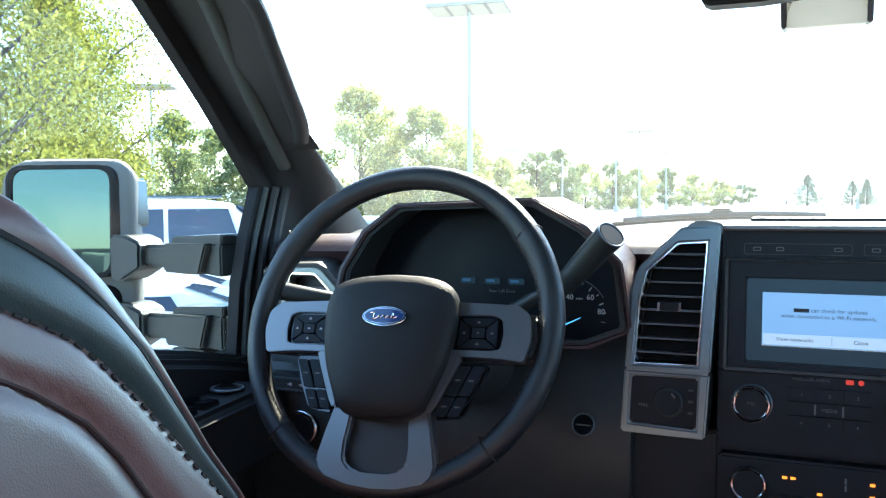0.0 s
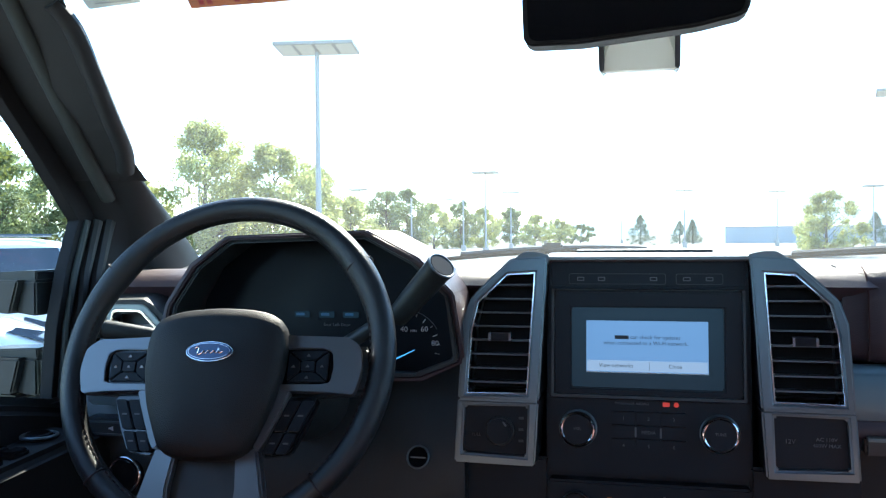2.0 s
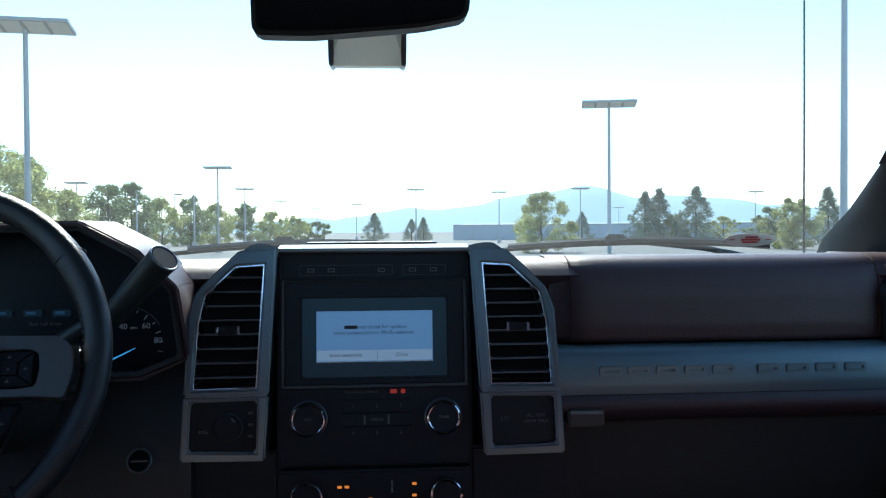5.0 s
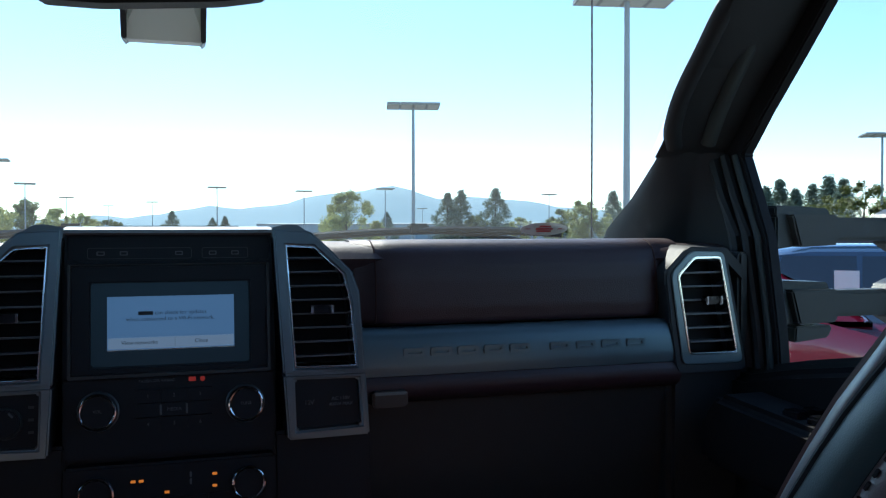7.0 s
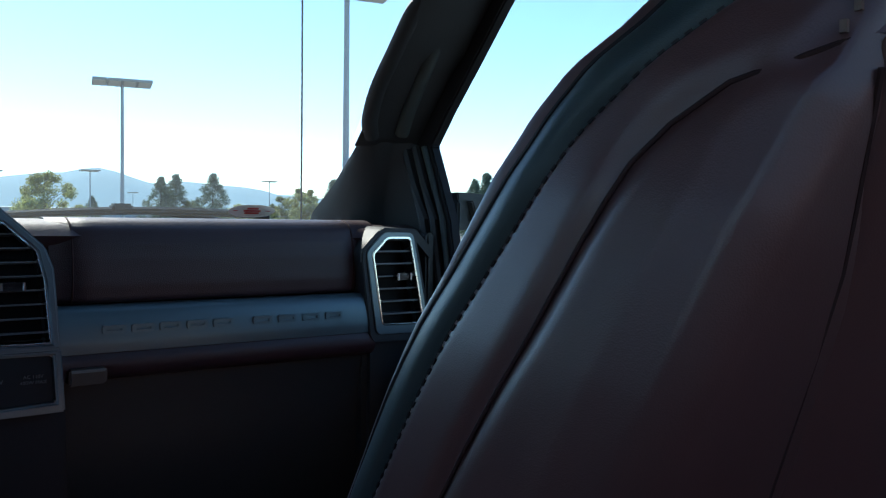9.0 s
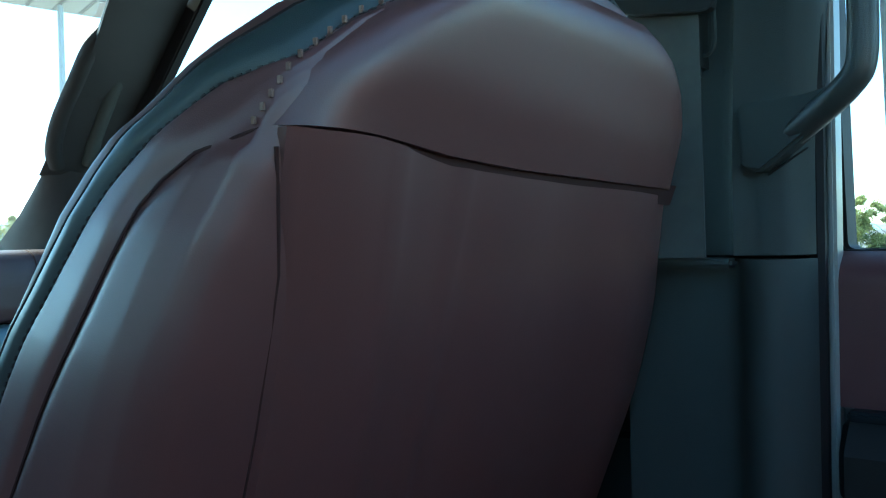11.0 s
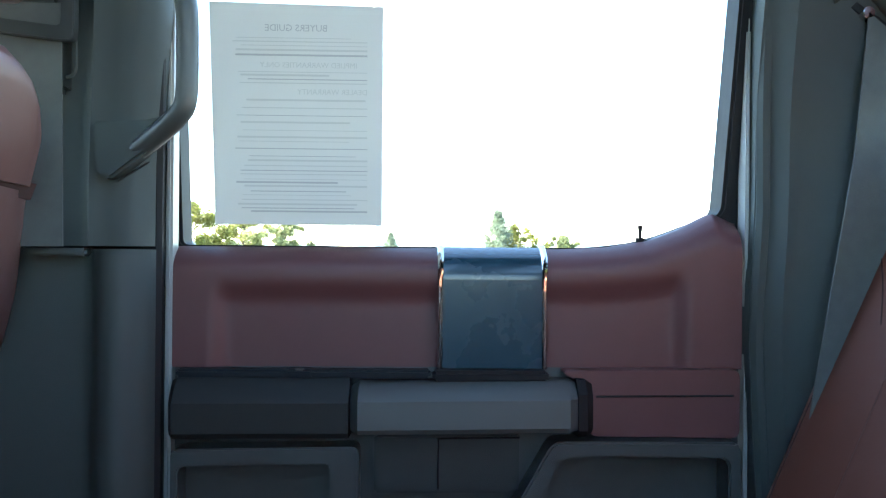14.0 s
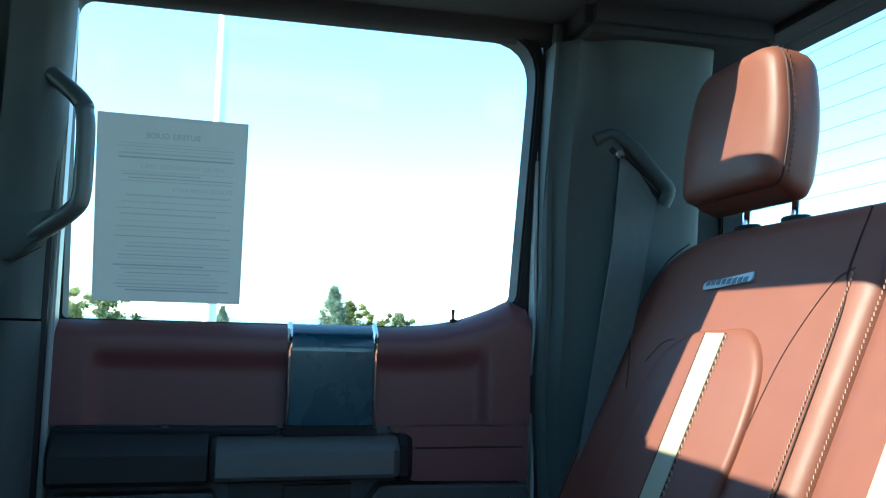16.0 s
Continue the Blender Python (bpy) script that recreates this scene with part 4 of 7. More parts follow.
K(prism(rect(-0.125, 0.125, 1.02, 1.468), S, 0.030, 0.12, 0.003), "stack_body", M_BTN)
K(prism(rect(-0.2435, -0.12, 0.95, 1.215), S, 0.022, 0.12, 0.004), "side_panel", M_BTN)
K(prism(rect(0.12, 0.2435, 0.95, 1.215), S, 0.022, 0.12, 0.004), "side_panel", M_BTN)
for s in (-1, 1):
    X = lambda pts: [(s * a, b) for a, b in pts]
    O1 = X([(0.121, 1.4700), (0.168, 1.4670), (0.2195, 1.4170), (0.229, 1.3895), (0.2345, 1.2885), (0.131, 1.2885)])
    I1 = X([(0.1365, 1.4495), (0.172, 1.4475), (0.2097, 1.4120), (0.2180, 1.3760), (0.2235, 1.2955), (0.1455, 1.2965)])
    O2 = X([(0.131, 1.2885), (0.2345, 1.2885), (0.2378, 1.2105), (0.1355, 1.2095)])
    I2 = X([(0.1448, 1.2822), (0.2252, 1.2810), (0.2272, 1.2225), (0.1462, 1.2200)])
    bz = bmesh.new()
    ring(O1, I1, S, -0.006, 0.075, 0.0026, 3, bz)
    ring(O2, I2, S, -0.006, 0.060, 0.0026, 3, bz)
    K(bz, "silver_bezel", M_SATIN, "satin silver bezel round vent and switches")
    cx, cz = s * 0.181, 1.37
    I1b = [(cx + (a - cx) * 0.955, cz + (b - cz) * 0.972) for a, b in I1]
    K(ring(I1, I1b, S, -0.005, 0.02, 0.001), "vent_rim", M_CHROME, "bright vent rim")
    K(prism(I1, S, 0.045, 0.06, 0), "duct_back", M_SOFTBLK)
    for i in range(8):
        z = 1.310 + i * 0.0176
        xi = interp(z, [(1.2965, 0.1455), (1.4495, 0.1368)]) + 0.002
        xo = interp(z, [(1.2955, 0.2225), (1.376, 0.2165), (1.412, 0.2080), (1.4475, 0.1710)])
        K(prism(X([(xi, z - 0.0011), (xo, z - 0.0011), (xo, z + 0.0011), (xi, z + 0.0011)]), lambda a, b, d: S(a, b, d) + Vector((0, 0, -0.10 * d)), 0.002, 0.036, 0.0005, 1), "slat", M_SLAT)
    tx = s * 0.181
    K(prism(rrect(tx - 0.014, tx + 0.014, 1.363, 1.3735, 0.003), S, -0.006, 0.010, 0.0015), "vent_tab", M_PIANO)
    for dx in (-0.0145, 0.0115):
        K(prism(rrect(tx + dx, tx + dx + 0.003, 1.363, 1.3735, 0.001), S, -0.0075, 0.002, 0.0006), "tab_clip", M_CHROME)
    K(prism(X([(0.142, 1.285), (0.228, 1.284), (0.230, 1.220), (0.143, 1.217)]), S, 0.004, 0.02, 0.002), "switch_plate", M_BTN, "matt black switch plate")
    # shoulder of the bezel running back over the dash
    K(patch(lin(0, 1, 9), lin(0, 1, 7), lambda u, v: Vector((s * (0.120 + 0.051 * u), 1.0625 + 0.13 * v, 1.4712 + 0.004 * math.sin(math.pi * min(1, u * 1.1)) * (1 - 0.6 * v) - 0.012 * v - 0.008 * sstep(0.6, 1.0, u))), (0, 0, -0.012)), "bezel_shoulder", M_SATIN, "", 60)
    K(patch(lin(0, 1, 9), lin(0, 1, 5), lambda u, v: Vector((s * (0.168 + 0.051 * u), 1.063 + 0.020 * v - 0.004 * u, 1.4665 - 0.050 * u + 0.002 * math.sin(math.pi * u) - 0.004 * v)), (0, 0, -0.014)), "bezel_slope", M_SATIN, "", 60)

# four-wheel-drive dial and its plate
K(torus(S(-0.180, 1.250, 0.0), (0, -1, 0.1), 0.0165, 0.0018), "dial_rim", M_BLACK)
K(cyl(S(-0.180, 1.250, 0.004), (0, -1, 0.115), 0.0155, 0.013), "drive_dial", M_BTN, "black rotary drive dial")
K(prism([(-0.1715, 1.2575), (-0.170, 1.259), (-0.1745, 1.2640), (-0.1758, 1.2625)], S, -0.0105, -0.0085, 0), "dial_mark", M_MARKDIM, "", 0)
for x, z in ((-0.154, 1.266), (-0.154, 1.252), (-0.154, 1.238)):
    K(prism(rect(x - 0.003, x + 0.003, z - 0.0015, z + 0.0015), S, 0.0030, 0.0045, 0), "dial_label", M_FAINT, "", 0)
K(words("PULL", 0.0055, Matrix.Translation(S(-0.211, 1.244, 0.0032)) @ XZ), "dial_text", M_MARKDIM, "", 0)
# sockets plate
K(words("12V", 0.0075, Matrix.Translation(S(0.163, 1.252, 0.0032)) @ XZ), "socket_text", M_MARKDIM, "", 0)
K(words("AC 110V", 0.0062, Matrix.Translation(S(0.203, 1.2555, 0.0032)) @ XZ), "socket_text", M_MARKDIM, "", 0)
K(words("400W MAX", 0.0062, Matrix.Translation(S(0.203, 1.2485, 0.0032)) @ XZ), "socket_text", M_MARKDIM, "", 0)

# screen
K(prism(rect(-0.121, 0.121, 1.296, 1.466), S, 0.020, 0.05, 0.003), "screen_surround", M_BTN, "black screen surround")
K(ring(rect(-0.121, 0.121, 1.428, 1.466), rect(-0.118, 0.118, 1.4315, 1.463), S, 0.012, 0.022, 0.001), "button_strip", M_BTN)
K(prism(rect(-0.118, 0.118, 1.4315, 1.463), S, 0.0165, 0.022, 0.001), "button_bar", M_BTN)
for x0, x1 in ((-0.096, 0.024), (0.036, 0.092)):
    K(ring(rrect(x0, x1, 1.4335, 1.447, 0.003), rrect(x0 + 0.0007, x1 - 0.0007, 1.4342, 1.4463, 0.0025), S, 0.0155, 0.0175, 0), "button_outline", M_FAINT, "", 0)
for x in (-0.081, -0.055, 0.009, 0.049, 0.076):
    K(ring(rrect(x - 0.0045, x + 0.0045, 1.4378, 1.4427, 0.001), rrect(x - 0.0034, x + 0.0034, 1.4388, 1.4417, 0.0006), S, 0.0155, 0.0170, 0), "button_icon", M_MARKDIM, "", 0)
K(ring(rect(-0.113, 0.113, 1.298, 1.426), rect(-0.0915, 0.0915, 1.306, 1.405), S, 0.008, 0.024, 0.002), "display_frame", M_BTN)
K(ring(rect(-0.1165, 0.1165, 1.294, 1.4275), rect(-0.113, 0.113, 1.298, 1.4265), S, 0.004, 0.024, 0.0015), "display_lip", M_BLACK)
K(prism(rect(-0.0915, 0.0915, 1.306, 1.405), S, 0.0125, 0.02, 0), "display_glass", M_SCRBG, "dark switched-on touch screen")
K(prism(rect(-0.0735, 0.0735, 1.3255, 1.3885), S, 0.0118, 0.0125, 0), "message_panel", M_SCREEN, "lit blue message on the screen", 0)
K(prism(rect(-0.0725, 0.0725, 1.3265, 1.3395), S, 0.0112, 0.0117, 0), "message_buttons", M_SCREEN2, "", 0)
K(prism(rect(-0.0735, 0.0735, 1.3247, 1.3256), S, 0.0108, 0.0112, 0), "message_edge", M_STKWHITE, "", 0)
K(prism(rect(0.0032, 0.0036, 1.3275, 1.3385), S, 0.0108, 0.0111, 0), "button_divider", M_SCRTXT, "", 0)
T = lambda a, b, d: Matrix.Translation(S(a, b, d)) @ Matrix.Rotation(radians(-6.5), 4, "X") @ XZ
K(prism(rect(-0.0385, -0.0215, 1.3660, 1.3705), S, 0.0112, 0.0116, 0), "word_bar", M_SCRTXT, "", 0)
K(words("can check for updates", 0.0068, T(0.0105, 1.3685, 0.0112), 0.0001), "screen_text", M_SCRTXT, "", 0)
K(words("when connected to a Wi-Fi network.", 0.0068, T(-0.001, 1.3612, 0.0112), 0.0001), "screen_text", M_SCRTXT, "", 0)
K(words("View networks", 0.0068, T(-0.037, 1.3335, 0.0106), 0.0001), "screen_text", M_SCRTXT, "", 0)
K(words("Close", 0.0068, T(0.034, 1.3335, 0.0106), 0.0001), "screen_text", M_SCRTXT, "", 0)

# radio
K(prism(rect(-0.121, 0.121, 1.198, 1.294), S, 0.016, 0.04, 0.003), "radio_panel", M_BTN, "black radio panel")
K(words("PASSENGER AIRBAG", 0.0046, Matrix.Translation(S(-0.018, 1.2868, 0.0155)) @ XZ), "airbag_text", M_MARKDIM, "", 0)
K(prism(rrect(0.019, 0.0275, 1.2843, 1.2895, 0.001), S, 0.0150, 0.0165, 0), "warning_lamp", M_REDICON, "red warning lamp", 0)
K(cyl(S(0.0352, 1.2868, 0.0165), (0, -1, 0.1), 0.0031, 0.0012, 16, 0), "warning_lamp", M_REDICON, "red warning lamp", 0)


def knob(x, z, r):
    c = S(x, z, 0.016)
    k = K(cyl(c, (0, -1, 0.115), r, 0.016, 36, 0.002), "knob", M_BTN, "gloss black knob with bright rim")
    part("knob_rim", torus(c + Vector((0, -0.0165, 0.002)), (0, -1, 0.115), r - 0.001, 0.0020, 40, 8), M_CHROME, k, "bright knob rim")
    part("knob_base", torus(c + Vector((0, -0.002, 0.0)), (0, -1, 0.115), r + 0.0015, 0.0018, 40, 8), M_SATIN, k)
    return k


knob(-0.0835, 1.2545, 0.0205)
knob(0.0855, 1.2545, 0.0205)
K(words("VOL", 0.005, Matrix.Translation(S(-0.0835, 1.257, -0.0004)) @ XZ, 0.0003), "knob_text", M_MARKDIM, "", 0)
K(words("TUNE", 0.005, Matrix.Translation(S(0.0855, 1.257, -0.0004)) @ XZ, 0.0003), "knob_text", M_MARKDIM, "", 0)
for i in range(3):
    for j in range(3):
        x, z = -0.028 + 0.030 * i, 1.2695 - 0.0165 * j
        K(prism(rrect(x - 0.0143, x + 0.0143, z - 0.0077, z + 0.0077, 0.0015), S, 0.0120, 0.018, 0.0008), "radio_button", M_BTN)
        t = (("1", "2", "3"), ("", "MEDIA", ""), ("4", "5", "6"))[j][i]
        if t:
            K(words(t, 0.0058, Matrix.Translation(S(x, z, 0.0114)) @ XZ), "button_text", M_MARKDIM, "", 0)
for x in (-0.0135, 0.0165):
    K(prism(rrect(x - 0.0012, x + 0.0012, 1.247, 1.259, 0.001), S, 0.0108, 0.0125, 0), "seek_mark", M_MARKDIM, "", 0)

# climate controls
K(prism(rect(-0.121, 0.121, 1.10, 1.192), S, 0.010, 0.04, 0.003), "climate_panel", M_BTN, "black climate panel")
knob(-0.0855, 1.160, 0.0195)
knob(0.0875, 1.160, 0.0195)
for x, z in ((-0.045, 1.172), (-0.036, 1.172), (-0.007, 1.157), (0.048, 1.174), (0.048, 1.160)):
    K(prism(rrect(x - 0.0028, x + 0.0028, z - 0.0014, z + 0.0014, 0.0008), S, 0.0085, 0.0105, 0), "amber_lamp", M_ORANGE, "lit amber lamp", 0)
for i in range(5):
    x = -0.052 + 0.026 * i
    K(prism(rrect(x - 0.0115, x + 0.0115, 1.142, 1.152, 0.0015), S, 0.0065, 0.012, 0.0008), "climate_button", M_BTN)
for z in (1.168, 1.176):
    K(prism(rrect(0.019, 0.0215, z - 0.004, z + 0.0025, 0.0006), S, 0.0085, 0.0105, 0), "fan_mark", M_MARKDIM, "", 0)

# ---- instrument cluster ----
cl = thing("instrument_cluster", "dark digital instrument cluster under a maroon hood", "instrument cluster", (-0.43, 1.05, 1.25))


def C(bm, name, m, label="", sm=40):
    return under(part(name, bm, m, None, label, sm), cl)


HO = [(-0.625, 1.335), (-0.617, 1.41), (-0.588, 1.462), (-0.540, 1.499), (-0.345, 1.505), (-0.275, 1.470), (-0.232, 1.425), (-0.226, 1.335), (-0.28, 1.310), (-0.58, 1.310)]
HI = [(-0.617, 1.337), (-0.609, 1.408), (-0.581, 1.457), (-0.536, 1.493), (-0.348, 1.4985), (-0.281, 1.464), (-0.239, 1.421), (-0.233, 1.337), (-0.284, 1.317), (-0.576, 1.317)]
C(ring(HO, HI, lambda a, b, d: Vector((a, d + 0.25 * (b - 1.40) + 0.075 * sstep(1.46, 1.36, b) * sstep(-0.45, -0.26, a) * (1.13 - d) / 0.145, b)), 0.985, 1.13, 0.006, 3), "hood", M_DASH, "maroon cluster hood", 50)
C(ring([(-0.4265 + (a + 0.4265) * 1.002, b) for a, b in HI], [(-0.4265 + (a + 0.4265) * 0.965, 1.405 + (b - 1.405) * 0.95) for a, b in HI], lambda a, b, d: Vector((a, d + 0.25 * (b - 1.40) + 0.060 * sstep(1.46, 1.36, b) * sstep(-0.45, -0.26, a) * (1.06 - d) / 0.068, b)), 0.992, 1.06, 0.003), "hood_lining", M_BLACK)
C(prism(HI, lambda a, b, d: Vector((a, d + 0.10 * (b - 1.40), b)), 1.082, 1.10, 0), "cluster_glass", M_CLUSTER, "black glossy cluster glass")
for t, x, z in (("40", -0.315, 1.372), ("60", -0.287, 1.3725), ("80", -0.2725, 1.354), ("100", -0.279, 1.327)):
    C(words(t, 0.0105, face(x, 1.0765, z)), "gauge_number", M_MARK, "", 0)
C(words("MPH", 0.0045, face(-0.302, 1.0765, 1.370)), "gauge_number", M_MARK, "", 0)
for i in range(9):
    a = radians(118 - 16 * i)
    r0, r1 = (0.0405, 0.047) if i % 2 == 0 else (0.0435, 0.047)
    cx, cz = -0.313, 1.348
    C(tube([(cx + r0 * math.cos(a), 1.0765, cz + r0 * math.sin(a)), (cx + r1 * math.cos(a), 1.0765, cz + r1 * math.sin(a))], 0.0007, 5), "gauge_tick", M_MARK)
C(tube([(-0.313 + 0.050 * math.cos(radians(q)), 1.0765, 1.348 + 0.050 * math.sin(radians(q))) for q in range(30, 105, 6)], 0.0006, 5), "gauge_arc", M_MARKDIM)
C(tube([(-0.336, 1.0755, 1.3275), (-0.3005, 1.0755, 1.345)], lambda u: 0.0012 * (1.2 - 0.8 * u), 6), "needle", M_BLUELIT, "blue lit needle")
for x in (-0.461, -0.425, -0.390):
    C(prism(rrect(x - 0.011, x + 0.011, 1.386, 1.3945, 0.001), f_xz, 1.0768, 1.0785, 0), "info_icon", M_SCRBG, "", 0)
    C(prism(rrect(x - 0.008, x + 0.004, 1.389, 1.3925, 0.001), f_xz, 1.0760, 1.0768, 0), "info_icon", M_ICON, "", 0)
C(words("Rear Left Door", 0.0062, face(-0.410, 1.0765, 1.3768)), "info_text", M_MARKDIM, "", 0)

# ---- steering wheel ----
WC = Vector((-0.458, 0.845, 1.362))
TW = radians(22)
EV, EN = Vector((0, math.sin(TW), math.cos(TW))), Vector((0, -math.cos(TW), math.sin(TW)))
wheel = thing("steering_wheel", "black leather steering wheel with satin silver spokes", "steering wheel", WC)


WR = radians(1.7)


def W(a, b, d):
    """A place on the wheel, turned a little; the hub leans inboard."""
    a, b = a * math.cos(WR) - b * math.sin(WR), a * math.sin(WR) + b * math.cos(WR)
    return WC + Vector((a + 0.22 * max(0.0, d), 0, 0)) + EV * b + EN * d


def Wp(bm, name, m, label="", sm=40):
    return under(part(name, bm, m, None, label, sm), wheel)


def rim_at(a, b=0.0, r=0.0, thick=0.0):
    return W((0.185 + r * math.cos(b)) * math.cos(a), (0.185 + r * math.cos(b)) * math.sin(a) * 0.985 - 0.001, thick * math.sin(b))


rim = []
for i in range(72):
    a = 2 * math.pi * i / 72
    grip = sum(math.exp(-((a - c) / 0.24) ** 2) for c in (0.60, 2.54))
    rim.append([rim_at(a, b, 0.0145 + 0.0035 * grip * (1 if math.cos(b) < 0 else 0), 0.0155 + 0.002 * grip) for b in [2 * math.pi * j / 16 for j in range(16)]])
rim.append(rim[0])
bm = loft(rim, True, False)
bmesh.ops.remove_doubles(bm, verts=bm.verts, dist=1e-6)
Wp(bm, "rim", M_WHEEL, "black leather rim", 60)
for a in (0.62, 2.52, 3.95, 5.47):
    Wp(torus(rim_at(a), EV * math.cos(a) - Vector((1, 0, 0)) * math.sin(a), 0.0160, 0.0010, 24, 6), "rim_seam", M_THREAD)
# stitches round the inside of the rim
bm = bmesh.new()
for i in range(150):
    a = 2 * math.pi * i / 150
    bmesh.ops.create_cube(bm, size=1, matrix=Matrix.Translation(rim_at(a, math.pi - 0.5, 0.0150, 0.0160)) @ Matrix.Rotation(-a, 4, "Y") @ Matrix.Diagonal((0.0012, 0.0012, 0.0042, 1)))
Wp(bm, "stitching", M_THREAD, "", 0)

half = [(0.0, 0.049), (0.040, 0.0465), (0.064, 0.041), (0.077, 0.031), (0.082, 0.012), (0.081, -0.018), (0.073, -0.055), (0.060, -0.084), (0.050, -0.104), (0.036, -0.112), (0.0, -0.114)]
hub = half + [(-a, b) for a, b in half[-2:0:-1]]
hubr = rounded(hub, 0.010, 2)
rings_ = []
for k, d in ((0.97, 0.0), (1.0, 0.012), (1.0, 0.026), (0.985, 0.035), (0.95, 0.041), (0.82, 0.046), (0.6, 0.0495), (0.35, 0.0515), (0.1, 0.052)):
    rings_.append([W(a * k, -0.026 + (b + 0.026) * k, d) for a, b in hubr])
Wp(loft(rings_), "airbag_cover", M_HUB, "dark grained airbag cover", 60)
Wp(cyl(W(0, -0.02, -0.09), EN, 0.055, 0.10, 32), "wheel_boss", M_BLACK)
EB = -0.005
ov = [(0.0268 * math.cos(2 * math.pi * i / 48), 0.0108 * math.sin(2 * math.pi * i / 48) + EB) for i in range(48)]
oval = lambda ka, kb: [(a * ka, EB + (b - EB) * kb) for a, b in ov]
emblem = Wp(prism(ov, W, 0.044, 0.0545, 0.0008), "emblem", M_CHROME, "chrome-edged oval emblem")
part("emblem_field", prism(oval(0.955, 0.90), W, 0.050, 0.0552, 0.0002), M_BLUE, emblem, "deep blue oval field")
part("emblem_ring", ring(oval(0.90, 0.80), oval(0.875, 0.745), W, 0.0545, 0.0557, 0), M_CHROME, emblem)
flow = curve_pts([(-0.0165, 0.0030), (-0.0120, 0.0040), (-0.0130, -0.0035), (-0.0080, -0.0020), (-0.0060, 0.0005), (-0.0040, -0.0025), (-0.0005, 0.0008), (0.0020, -0.0022), (0.0055, 0.0005), (0.0085, -0.0022), (0.0110, 0.0035), (0.0115, -0.0020), (0.0160, -0.0005)], 60)
part("emblem_mark", tube([W(q[0], q[1] + EB, 0.0556) for q in flow], 0.0007, 6), M_CHROME, emblem)
for s in (-1, 1):
    X = lambda pts: [(s * a, b) for a, b in pts]
    Wp(prism(X([(0.070, 0.014), (0.172, 0.012), (0.178, -0.015), (0.172, -0.040), (0.070, -0.046)]), W, -0.012, 0.008, 0.006, 3), "side_spoke", M_BLACK)
    # satin trim round the switches
    o = X(rounded([(0.072, 0.0205), (0.148, 0.0175), (0.163, 0.0075), (0.166, -0.018), (0.159, -0.0435), (0.125, -0.0405), (0.092, -0.0400), (0.074, -0.040)], [0.002, 0.004, 0.006, 0.006, 0.004, 0.003, 0.004, 0.002], 2))
    i_ = X(rounded([(0.0755, 0.0055), (0.122, 0.0060), (0.132, 0.002), (0.1345, -0.014), (0.132, -0.031), (0.120, -0.033), (0.095, -0.033), (0.0755, -0.033)], 0.003, 2))
    Wp(ring(o, i_, W, 0.006, 0.0225, 0.003), "spoke_trim", M_WSATIN, "satin silver spoke trim")
    Wp(prism(i_, W, 0.008, 0.0175, 0.001), "switch_pad", M_PIANO)
    cx, cz = 0.1055, -0.0135
    Wp(prism(X(rrect(cx - 0.0075, cx + 0.0075, cz - 0.0055, cz + 0.0055, 0.001)), W, 0.015, 0.0222, 0.001), "switch", M_BTN)
    keys4 = ([(cx - 0.0215, cz + 0.0165), (cx + 0.0215, cz + 0.0165), (cx + 0.0085, cz + 0.0065), (cx - 0.0085, cz + 0.0065)], [(cx - 0.0215, cz - 0.0165), (cx + 0.0215, cz - 0.0165), (cx + 0.0085, cz - 0.0065), (cx - 0.0085, cz - 0.0065)],
             [(cx - 0.0225, cz + 0.0155), (cx - 0.0090, cz + 0.0055), (cx - 0.0090, cz - 0.0055), (cx - 0.0225, cz - 0.0155)], [(cx + 0.0225, cz + 0.0155), (cx + 0.0090, cz + 0.0055), (cx + 0.0090, cz - 0.0055), (cx + 0.0225, cz - 0.0155)])
    for key in keys4:
        Wp(prism(X(key), W, 0.015, 0.0212, 0.0010), "switch", M_BTN)
    for bx, bb in ((cx, cz), (cx, cz + 0.0118), (cx, cz - 0.0118), (cx - 0.0160, cz), (cx + 0.0160, cz)):
        Wp(prism(X([(bx - 0.0022, bb - 0.0014), (bx + 0.0022, bb - 0.0014), (bx, bb + 0.0016)]), W, 0.0205, 0.0226, 0), "switch_mark", M_MARK if s < 0 else M_MARKDIM, "", 0)
    # narrow satin strip beside the lower switches
    Wp(prism(X(rounded([(0.074, -0.038), (0.090, -0.0385), (0.0835, -0.056), (0.066, -0.094), (0.0595, -0.104), (0.053, -0.100), (0.060, -0.085)], 0.003, 2)), W, 0.004, 0.0215, 0.0025, 2), "spoke_strip", M_WSATIN, "satin silver strip")
    Wp(prism(X(rounded([(0.083, -0.044), (0.121, -0.0445), (0.108, -0.078), (0.094, -0.104), (0.062, -0.108)], 0.004, 2)), W, -0.004, 0.012, 0.003, 2), "lower_pad", M_PIANO)
    for j in range(2):
        t0, t1 = (0.05, 0.58) if j == 0 else (0.62, 0.97)
        for k in range(2):
            q = lambda u, v: (0.0875 + 0.0315 * u - (0.0255 + 0.0025 * u) * v, -0.046 - 0.060 * v)
            u0, u1 = (0.03, 0.47) if k == 0 else (0.53, 0.97)
            key = Wp(prism(X(rounded([q(u0, t0), q(u1, t0), q(u1, t1), q(u0, t1)], 0.0015, 2)), W, 0.010, 0.0165, 0.0010), "switch", M_BTN)
            c = q((u0 + u1) / 2, (t0 + t1) / 2)
            part("switch_mark", prism(X(rect(c[0] - 0.003, c[0] + 0.003, c[1] - 0.0009, c[1] + 0.0009)), W, 0.0160, 0.0170, 0), M_MARKDIM, key, "", 0)
